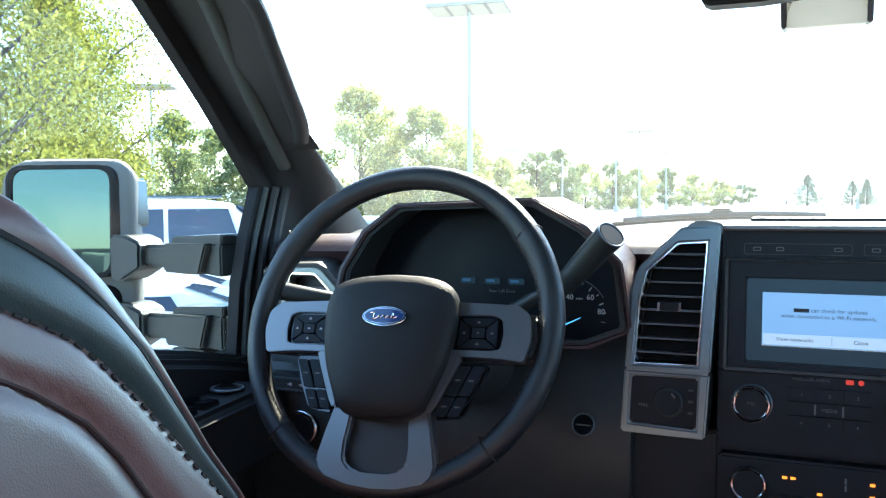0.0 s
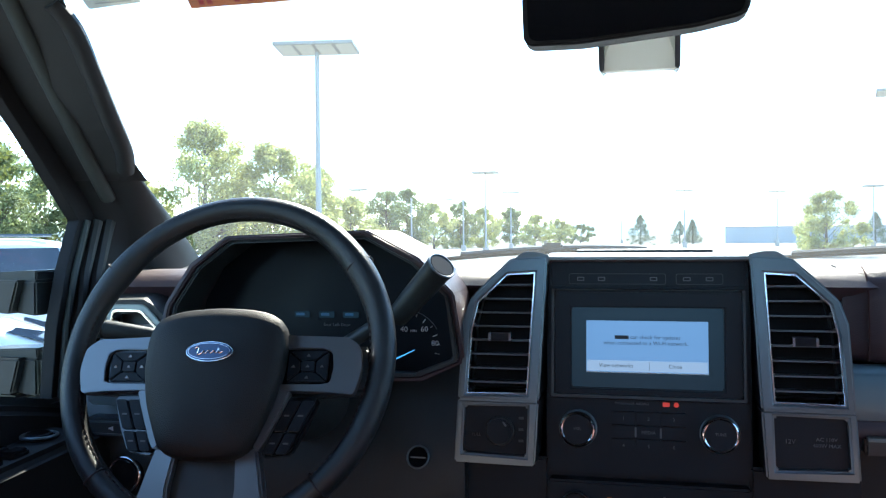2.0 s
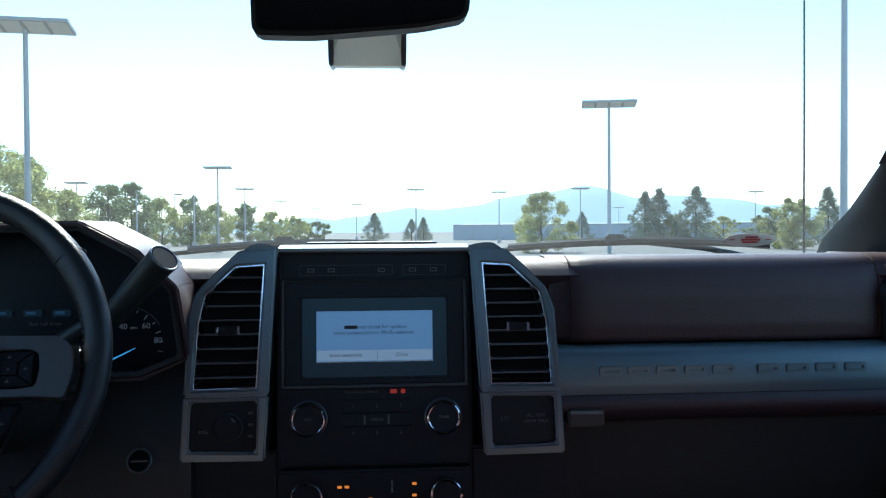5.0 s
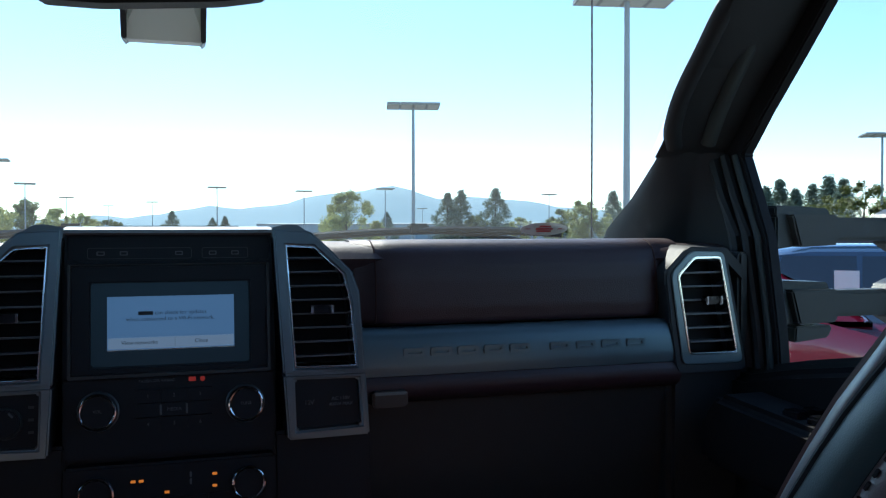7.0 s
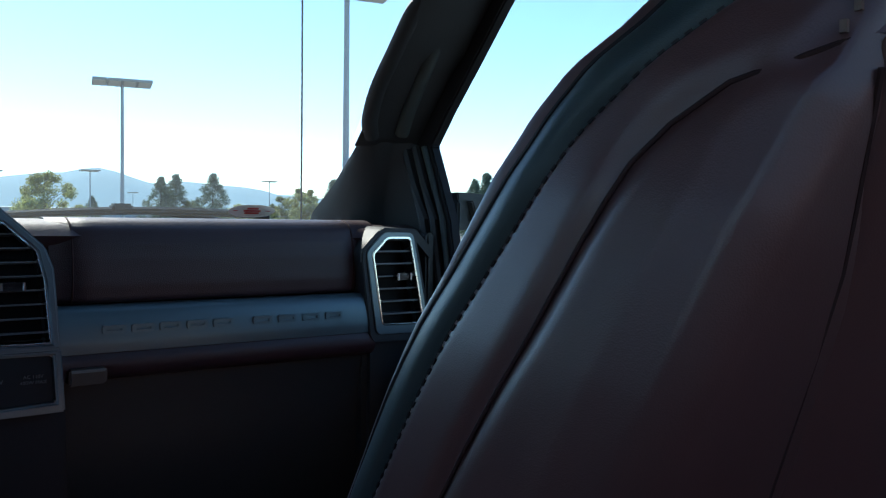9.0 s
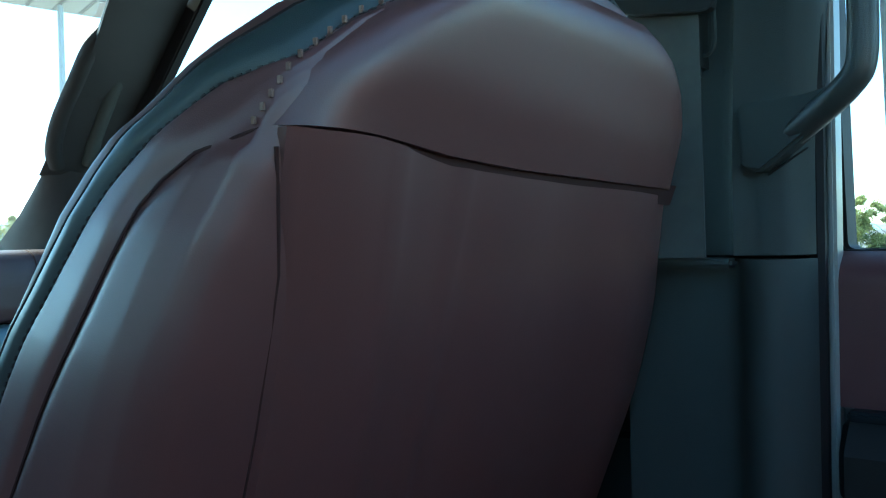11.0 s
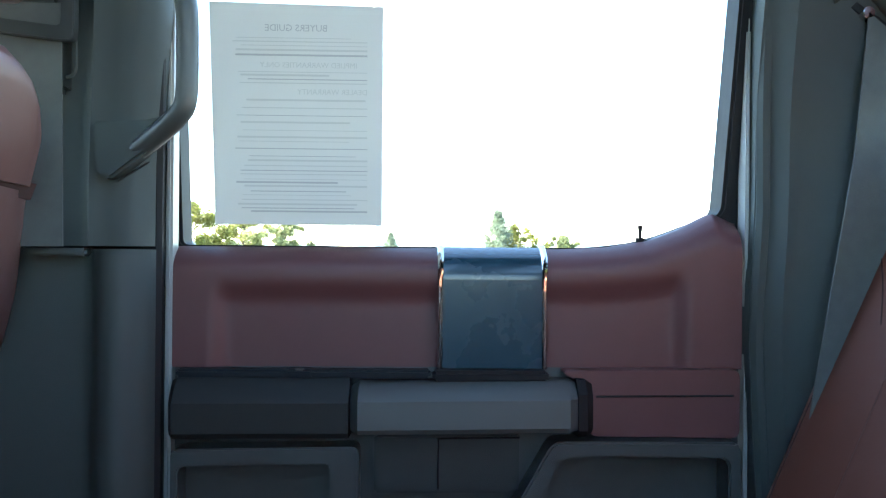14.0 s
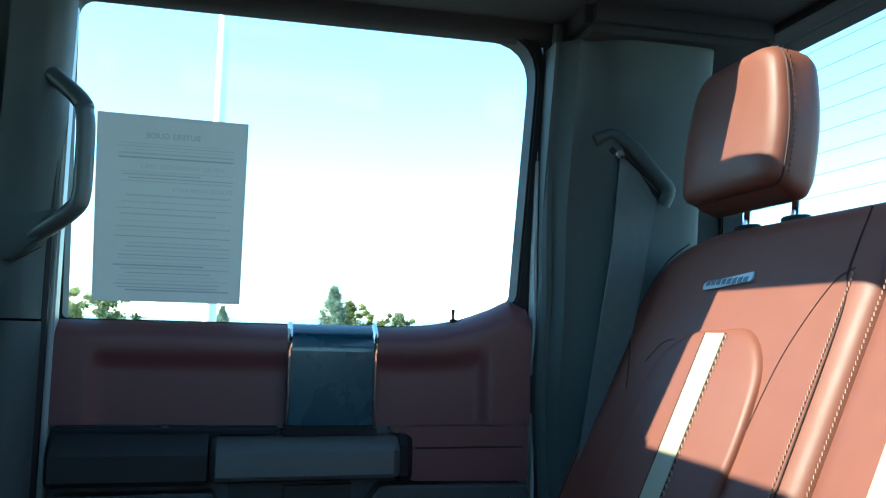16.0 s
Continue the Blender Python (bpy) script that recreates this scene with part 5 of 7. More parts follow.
# the two legs and the bridge below the hub, in one piece
uo = [(0.058, -0.098), (0.066, -0.128), (0.073, -0.158), (0.0705, -0.169), (0.060, -0.179), (0.030, -0.1865), (0.0, -0.1885)]
ui = [(0.034, -0.106), (0.038, -0.140), (0.0375, -0.157), (0.031, -0.1645), (0.018, -0.1690), (0.0, -0.1700)]
shape = uo + [(-a, b) for a, b in uo[-2::-1]] + [(-a, b) for a, b in ui] + ui[-2::-1]
Wp(prism(shape, W, -0.006, 0.0165, 0.003, 2), "lower_spokes", M_WSATIN, "satin silver lower spokes")
Wp(prism(rounded([(-0.050, -0.095), (0.050, -0.095), (0.042, -0.172), (-0.042, -0.172)], 0.006, 2), W, -0.012, 0.004, 0.003, 2), "lower_cover", M_BLACK)

column = thing("steering_column", "black steering column shroud with stalks", "steering column", (-0.452, 1.0, 1.28))
Q = WC - EN * 0.085
under(part("shroud", loft([[Q - EN * d + Vector((math.cos(a) * r, 0, 0)) + EV * math.sin(a) * r * 0.8 for a in [2 * math.pi * i / 24 for i in range(24)]] for d, r in ((0, 0.058), (0.05, 0.066), (0.12, 0.07), (0.22, 0.07))]), M_BLACK, None), column)
g0, g1, g2 = Vector((-0.395, 1.0, 1.345)), Vector((-0.288, 0.985, 1.408)), Vector((-0.233, 0.950, 1.461))
ax = (g2 - g1).normalized()
under(part("gear_lever", tube([g0, g0.lerp(g1, 0.5), g1], 0.0095, 12), M_BLACK), column)
under(part("lever_grip", tube([g1 - ax * 0.018, g1, g1 + ax * 0.02, g2 - ax * 0.012, g2], lambda u: 0.0135 + 0.0045 * u, 20), M_BLACK, None, "black gear lever grip"), column)
under(part("grip_cap", cyl(g2 - ax * 0.001, ax, 0.0155, 0.003, 24, 0.001), M_BTN), column)
under(part("grip_cap_rim", torus(g2 + ax * 0.001, ax, 0.0168, 0.0014, 28, 8), M_SATIN), column)
under(part("signal_lever", tube([(-0.52, 0.96, 1.36), (-0.60, 0.93, 1.375), (-0.655, 0.915, 1.384)], lambda u: 0.008 + 0.004 * u, 12), M_BLACK), column)
under(part("signal_lever_end", cyl((-0.655, 0.915, 1.384), (-1, -0.25, 0.15), 0.012, 0.02, 20, 0.002), M_SATIN), column)

# ---- rear view mirror and camera cover ----
mir = thing("rear_view_mirror", "black interior mirror hanging from the windshield", "mirror", (-0.01, 1.05, 1.77))
mo = rounded([(-0.145, 1.728), (-0.075, 1.7265), (0.06, 1.737), (0.117, 1.748), (0.122, 1.800), (0.08, 1.808), (-0.10, 1.803), (-0.147, 1.795)], 0.012, 3)
MF = lambda a, b, d: Vector((a, 1.02 + d - 0.05 * (a + 0.01), b))
under(part("shell", prism(mo, MF, 0.0, 0.035, 0.010, 3), M_SOFTBLK, None), mir)
mi = [(-0.012 + (a + 0.012) * 0.95, 1.768 + (b - 1.768) * 0.86) for a, b in mo]
under(part("mirror_glass", prism(mi, MF, -0.0015, 0.002, 0), M_MIRTINT, None, "dark tinted mirror glass"), mir)
under(part("stem", tube([(-0.01, 1.05, 1.775), (-0.01, 1.10, 1.80), (-0.01, 1.16, 1.80)], 0.012, 12), M_SOFTBLK, None), mir)
cov = thing("sensor_cover", "pale grey sensor cover behind the mirror", "sensor cover", (-0.007, 1.19, 1.74))
under(part("shell", loft([[Vector((x, 1.185, 1.722)) for x in (-0.056, 0.041)] + [Vector((0.041, 1.235, 1.728)), Vector((-0.056, 1.235, 1.728))],
                          [Vector((-0.052, 1.165, 1.742)), Vector((0.037, 1.165, 1.742)), Vector((0.044, 1.21, 1.755)), Vector((-0.058, 1.21, 1.755))],
                          [Vector((-0.040, 1.150, 1.764)), Vector((0.028, 1.150, 1.764)), Vector((0.040, 1.19, 1.785)), Vector((-0.054, 1.19, 1.785))],
                          [Vector((-0.036, 1.120, 1.80)), Vector((0.024, 1.120, 1.80)), Vector((0.036, 1.165, 1.83)), Vector((-0.050, 1.165, 1.83))]]), M_COVER, None, "", 30), cov)
for s, x in ((-1, -0.058), (1, 0.043)):
    under(part("side_fin", prism([(1.176, 1.720), (1.243, 1.726), (1.18, 1.80), (1.13, 1.80)], f_yz, x - 0.0035, x + 0.0035, 0.002), M_SATIN, None, "bright side rib"), cov)

# ---- windshield labels ----
stk = tagged(part("inspection_label", prism(rounded([(-0.79, 0), (-0.70, 0.004), (-0.70, 0.06), (-0.79, 0.056)], 0.004, 2), lambda a, b, d: Vector((a, 1.078 - b * 0.98 + d, 1.832 + b * 0.72)), 0, 0.0008, 0), M_STKWHITE, sm=0), "small pale printed label on the windshield", "sticker")
for i in range(4):
    part("print_line", prism(rect(-0.775, -0.715, 0.006 + 0.006 * i, 0.008 + 0.006 * i), lambda a, b, d: Vector((a, 1.0768 - b * 0.98 + d, 1.832 + b * 0.72)), 0, 0.0006, 0), M_INKD, stk, "", 0)
osk = tagged(part("orange_banner", prism(rect(-0.636, -0.43, 0.0, 0.09), lambda a, b, d: Vector((a, 1.10 - b * 0.98 + d, 1.828 + b * 0.72)), 0, 0.0008, 0), M_ORANGESTK, sm=0), "orange sticker strip at the top of the windshield", "sticker")
for x in (-0.62, -0.607, -0.565, -0.545, -0.525):
    part("print_bar", prism(rect(x, x + 0.008, 0.004, 0.03), lambda a, b, d: Vector((a, 1.0987 - b * 0.98 + d, 1.828 + b * 0.72)), 0, 0.0006, 0), M_STKRED, osk, "", 0)
bd = tagged(part("oval_sticker", prism([(0.688 + 0.050 * math.cos(2 * math.pi * i / 32), 0.0125 * math.sin(2 * math.pi * i / 32)) for i in range(32)], lambda a, b, d: Vector((a, 1.50 - b * 0.9 + d, 1.470 + b)), 0, 0.0008, 0), M_STKWHITE, sm=0), "pale oval sticker with a red vehicle shape", "sticker")
for x0, x1, b0, b1 in ((0.673, 0.703, -0.006, -0.0025), (0.670, 0.706, -0.0015, 0.002), (0.676, 0.700, 0.003, 0.0065), (0.648, 0.658, -0.0005, 0.001), (0.716, 0.726, -0.0005, 0.001)):
    part("sticker_mark", prism(rect(x0, x1, b0, b1), lambda a, b, d: Vector((a, 1.4988 - b * 0.9 + d, 1.470 + b)), 0, 0.0006, 0), M_STKRED, bd, "", 0)

# ---- front seats ----
WZ = [(0.60, 0.225), (1.0, 0.250), (1.3, 0.258), (1.40, 0.257), (1.46, 0.252), (1.50, 0.243), (1.54, 0.222), (1.565, 0.192), (1.587, 0.150), (1.606, 0.100), (1.619, 0.045), (1.622, 0.0)]


def seat_outline(inset, wide=0.0, outer=0.0):
    """Half-widths up the back, closed over the top; wide widens the lower part, outer its far side."""
    right = []
    zs = [0.66, 0.9, 1.1, 1.22] + [1.26 + 0.014 * i for i in range(10)] + [1.40 + 0.0055 * i for i in range(20)] + [1.515, 1.525, 1.535, 1.545, 1.555, 1.565, 1.575, 1.585, 1.594, 1.602, 1.609, 1.616]
    for z in zs:
        right.append((interp(z, WZ) + wide * sstep(1.53, 1.36, z), z))
    pts = right + [(0.0, 1.622)] + [(-a - outer * sstep(1.52, 1.28, z), z) for a, z in reversed(right)]
    out = []
    for a, z in pts:
        k = Vector((a / 0.25, max(0.0, z - 1.40) / 0.20))
        if k.length > 0:
            k.normalize()
        out.append((a - inset * k.x if abs(a) > inset else a * 0.3, z - inset * k.y))
    return out


THICK = [(0.6, 0.21), (1.30, 0.198), (1.392, 0.176), (1.42, 0.168), (1.46, 0.162), (1.485, 0.158), (1.504, 0.148), (1.515, 0.136), (1.54, 0.118), (1.60, 0.095), (1.63, 0.085)]
# seam lines down the side of each seat: the share of the depth at which they run, by height
LINES = {-1: dict(stitch=[(0.6, 0.97), (1.403, 0.94), (1.425, 0.905), (1.444, 0.87), (1.458, 0.83), (1.466, 0.80), (1.473, 0.75), (1.479, 0.69), (1.50, 0.56), (1.63, 0.50)],
                  edge=[(0.6, 0.99), (1.403, 0.98), (1.429, 0.972), (1.444, 0.96), (1.46, 0.94), (1.472, 0.91), (1.482, 0.88), (1.492, 0.84), (1.50, 0.78), (1.63, 0.72)],
                  piping=[(0.6, 0.84), (1.33, 0.79), (1.417, 0.75), (1.432, 0.74), (1.444, 0.71), (1.452, 0.67), (1.461, 0.60), (1.48, 0.44), (1.50, 0.24), (1.507, 0.12)],
                  turn=[(0.0, 0.034), (0.05, 0.017), (0.12, 0.007), (0.25, 0.002), (0.5, -0.001), (0.75, 0.0), (0.9, 0.003), (1.0, 0.013)]),
         1: dict(stitch=[(0.6, 0.86), (1.32, 0.80), (1.36, 0.77), (1.413, 0.74), (1.474, 0.68), (1.50, 0.60), (1.523, 0.52), (1.536, 0.32), (1.545, 0.22), (1.63, 0.16)],
                 edge=[(0.6, 0.95), (1.32, 0.92), (1.413, 0.88), (1.474, 0.83), (1.53, 0.80), (1.541, 0.70), (1.56, 0.62), (1.63, 0.52)],
                 piping=[(0.6, 0.66), (1.30, 0.57), (1.35, 0.52), (1.40, 0.47), (1.44, 0.46), (1.472, 0.44), (1.488, 0.37), (1.50, 0.27), (1.507, 0.12)],
                 turn=[(0.0, 0.034), (0.05, 0.017), (0.12, 0.007), (0.25, 0.002), (0.5, -0.001), (0.75, 0.001), (0.9, 0.007), (1.0, 0.022)])}


def front_seat(s, y0, slim=0.0, wide=0.0, outer=0.0, lift=0.0):
    st = thing("front_seat", "maroon leather front seat with dark stitching and grey band", "car seat", (s * 0.46, y0, 0.6), group="front seats")

    deep = lambda z: interp(z, THICK) - slim
    STITCH, EDGE, CURVED, ROUND = [LINES[s][k] for k in ("stitch", "edge", "piping", "turn")]

    def at(a, z, d):
        return Vector((s * (0.46 - a * 1.0), y0 + d - 0.38 * (z - 1.48), z))

    def shell(f, extra=0.0):
        """One turn of the side, at the share f (or f of the height) of its depth."""
        row = []
        base = seat_outline(0.0, wide, outer)
        for k, (a0, z0) in enumerate(base):
            fk = f(z0) if callable(f) else f
            g = interp(fk, ROUND) + extra
            if z0 < 1.507:
                g += 0.0040 * math.exp(-(((fk - interp(z0, CURVED)) * deep(z0)) / (0.0055 + 0.004 * sstep(1.45, 1.48, z0))) ** 2)
            g += 0.0030 * math.exp(-(((fk - interp(z0, STITCH)) * deep(z0)) / 0.0035) ** 2)
            a, z = seat_outline(g, wide, outer)[k]
            row.append(at(a, z + lift * fk * sstep(1.2, 1.45, z0), fk * deep(z0)))
        return row

    mixf = lambda lo, hi, t: (lambda z: lo(z) + (hi(z) - lo(z)) * t)
    fs = lambda z: interp(z, STITCH)
    fa = lambda z: interp(z, EDGE)
    f0 = lambda z: 0.03
    # back and sides
    back = [(-0.004, 0.20), (-0.004, 0.16), (-0.002, 0.11), (0.000, 0.060)]
    rs = [[at(a, z, d) for a, z in seat_outline(i, wide, outer)] for d, i in back] + [shell(mixf(f0, fs, t)) for t in lin(0, 1, 44)]
    under(part("seat_shell", loft(rs), M_LEATHER, None, "maroon leather seat back and side", 60), st)
    rs = [shell(mixf(fs, fa, t), 0.0003 - 0.002 * math.sin(math.pi * t)) for t in lin(0, 1, 9)]
    under(part("grey_band", loft(rs, True, False), M_BAND, None, "grey leather edge band", 60), st)
    rs = [shell(mixf(fa, lambda z: 1.0, t), 0.0004 - 0.003 * math.sin(math.pi * t)) for t in lin(0, 1, 9)]
    rs += [[at(a, z + lift * sstep(1.2, 1.45, z), d + deep(z)) for a, z in seat_outline(i, wide, outer)] for d, i in ((0.003, 0.022), (0.004, 0.04), (0.002, 0.07), (-0.012, 0.11), (-0.022, 0.15), (-0.03, 0.20))]
    under(part("front_cushion", loft(rs), M_LEATHER, None, "maroon front bolsters", 60), st)
    under(part("seam", tube(shell(fs, 0.0015), 0.0016, 6), M_SEAM), st)
    under(part("seam", tube(shell(fa, 0.0012), 0.0020, 6), M_SEAM), st)
    for side in (-1, 1):
        pts = []
        for z in lin(0.75, 1.507, 60):
            fk = interp(z, CURVED)
            pts.append(at(side * (interp(z, WZ) + wide * sstep(1.53, 1.36, z) + (outer * sstep(1.52, 1.28, z) if side < 0 else 0.0) - interp(fk, ROUND) - 0.0030), z + lift * fk * sstep(1.2, 1.45, z), fk * deep(z)))
        under(part("seam", tube(pts, 0.0009, 6), M_SEAMR), st)
    # stitches beside the grey band
    fine = curve_pts([tuple(p) for p in shell(lambda z: fs(z) - 0.025, -0.0006)], 1400)
    bm_ = bmesh.new()
    acc = 0.0
    for p, q in zip(fine, fine[1:]):
        acc += (q - p).length
        if acc > 0.0050 and p.z > 1.15:
            acc = 0.0
            t = (q - p).normalized()
            bmesh.ops.create_cube(bm_, size=1, matrix=Matrix.Translation(p) @ t.to_track_quat("X", "Z").to_matrix().to_4x4() @ Matrix.Diagonal((0.0027, 0.0009, 0.0009, 1)))
    under(part("stitching", bm_, M_THREAD, None, "", 0), st)

    # pocket below, padded panel above, meeting at a sagging line
    def line(a):
        return interp(a, [(-0.26, 1.493), (-0.10, 1.4955), (0.04, 1.498), (0.11, 1.5015), (0.17, 1.508), (0.24, 1.511)])

    def lim(z, k):
        return max(0.012, interp(z, WZ) + wide * sstep(1.53, 1.36, z) - k)

    def edge(z):
        return interp(z, [(1.0, 0.180), (1.36, 0.202), (1.44, 0.210), (1.50, 0.226)])

    def upper(u, v):
        z0 = line(u * 0.22)
        z = z0 + (1.604 - z0) * v
        a = u * lim(z, 0.007 if u > 0 else 0.016)
        wrap = 0.016 * max(0.0, (abs(u) - 0.90) / 0.10) ** 1.5
        return at(a, z, 0.001 + wrap - 0.016 * (1 - abs(u) ** 10) * (0.75 + 0.25 * sstep(0, 0.4, v)) * (1 - max(0.0, (v - 0.75) / 0.25) ** 2))

    under(part("upper_back_pad", patch(lin(-1, 1, 33), lin(0, 1, 12), upper, (0, 0.012, 0)), M_LEATHER, None, "", 60), st)

    def pocket(u, v):
        z1 = line(u * 0.22) - 0.0015 - 0.0035 * sstep(0.85, 0.45, u) * sstep(-1.0, -0.85, u)
        z = z1 - 0.46 * v
        a = u * (edge(z) if u > 0 else lim(z, 0.030) + outer * sstep(1.52, 1.28, z))
        return at(a, z, 0.003 - (0.0135 + 0.006 * math.sin(math.pi * min(1.0, v + 0.02)) + 0.002 * math.sin(9 * u + 4 * v)) * (1 - abs(u) ** 8) - 0.0024 * math.exp(-((u - 0.44 + 0.10 * v) / 0.030) ** 2) * sstep(1.0, 0.5, v) - 0.0020 * math.exp(-((u - 0.70 + 0.06 * v) / 0.030) ** 2))

    # a dark sheet in the gap stands in for the shade under the pad
    under(part("pocket_mouth_shade", patch(lin(-0.98, 0.80, 30), lin(0, 1, 4), lambda u, v: at(u * 0.222, line(u * 0.22) + 0.004 - 0.016 * v, -0.0060), (0, 0.004, 0)), M_SEAMR, None, "dark sheet drawn as shade in the map pocket's mouth", 60), st)
    under(part("map_pocket", patch(lin(-1, 1, 61), lin(0, 1, 18), pocket, (0, 0.006, 0)), M_LEATHER, None, "sagging map pocket", 60), st)
    under(part("pocket_seam", tube([at(edge(z) + 0.001, z, interp(interp(z, WZ) - edge(z), [(0.015, 0.006), (0.034, 0.003), (0.06, -0.0005), (0.2, -0.004)])) for z in lin(1.500, 1.05, 24)], 0.0011, 6), M_SEAMR), st)
    bm_ = bmesh.new()
    for k in range(11):
        z = 1.512 + 0.0062 * k
        bmesh.ops.create_cube(bm_, size=1, matrix=Matrix.Translation(at(interp(z, WZ) - 0.0035, z, 0.0180)) @ Matrix.Diagonal((0.0014, 0.0022, 0.0036, 1)))
    under(part("stitching", bm_, M_THREADL, None, "", 0), st)
    # cushion and headrest
    under(part("seat_cushion", rbox(*sorted((s * 0.20, s * 0.72)), y0 + 0.12, y0 + 0.66, 0.95, 1.10, 0.05, 4), M_LEATHER, None), st)
    under(part("seat_base", rbox(*sorted((s * 0.24, s * 0.68)), y0 + 0.14, y0 + 0.60, 0.60, 0.96, 0.02), M_BLACK, None), st)
    hr = [[Vector((s * 0.46 + a * k, y0 - 0.045 + d, 1.735 + b * k)) for a, b in rounded([(-0.125, -0.09), (0.125, -0.09), (0.115, 0.09), (-0.115, 0.09)], 0.04, 4)] for d, k in ((-0.03, 0.7), (-0.025, 0.9), (0.0, 1.0), (0.06, 1.0), (0.09, 0.9), (0.10, 0.65))]
    under(part("headrest", loft(hr), M_LEATHER, None, "maroon headrest", 60), st)
    for dx in (-0.055, 0.055):
        under(part("headrest_post", tube([(s * 0.46 + dx, y0 - 0.025, 1.56), (s * 0.46 + dx, y0 - 0.03, 1.66)], 0.006, 10), M_CHROME), st)
    return st


front_seat(1, 0.02, 0.016, 0.018, 0.065, 0.016)
front_seat(-1, 0.02, 0.0, 0.006)

# ---- rear bench ----
bench = thing("rear_bench_seat", "red leather rear bench with pale stripes, partly sunlit", "rear seat", (0, -1.0, 0.6))


def RS(a, z, d):
    """The bench's leaning face: d forward of it."""
    return Vector((a, -0.92 - 0.45 * (z - 1.5) + d, z))


def B(bm, name, m, label="", sm=55):
    return under(part(name, bm, m, None, label, sm), bench)


def pad(outline, layers, name, m, label=""):
    cx = sum(a for a, b in outline) / len(outline)
    cz = sum(b for a, b in outline) / len(outline)
    w = max(a for a, b in outline) - min(a for a, b in outline)
    h = max(b for a, b in outline) - min(b for a, b in outline)
    rs = [[RS(cx + (a - cx) * (1 - 2 * i / w), cz + (b - cz) * (1 - 2 * i / h), d) for a, b in outline] for d, i in layers]
    return B(loft(rs), name, m, label)


LAY = ((-0.14, 0.01), (-0.10, 0.0), (-0.02, 0.0), (-0.008, 0.004), (-0.002, 0.012), (0.0, 0.025))
out_o = rounded([(0.257, 0.98), (0.74, 0.98), (0.757, 1.30), (0.757, 1.47), (0.715, 1.555), (0.60, 1.577), (0.257, 1.577)], [0.03, 0.03, 0.05, 0.06, 0.05, 0.03, 0.015], 5)
pad(out_o, LAY, "seat_back", M_REARLEA, "red leather outer seat back")
pad([(-a, b) for a, b in out_o], LAY, "seat_back", M_REARLEA, "red leather outer seat back")
pad(rounded([(-0.250, 0.98), (0.250, 0.98), (0.250, 1.577), (-0.250, 1.577)], [0.03, 0.03, 0.02, 0.02], 4), LAY, "middle_seat_back", M_REARLEA, "red leather middle seat back")
B(rbox(-0.76, 0.76, -0.72, -0.22, 0.92, 1.06, 0.05, 4), "seat_cushion", M_REARLEA)
B(rbox(-0.72, 0.72, -0.74, -0.30, 0.60, 0.93, 0.02), "seat_base", M_BLACK)


def surf(pts, d=0.001):
    return [tuple(RS(a, z, d)) for a, z in pts]


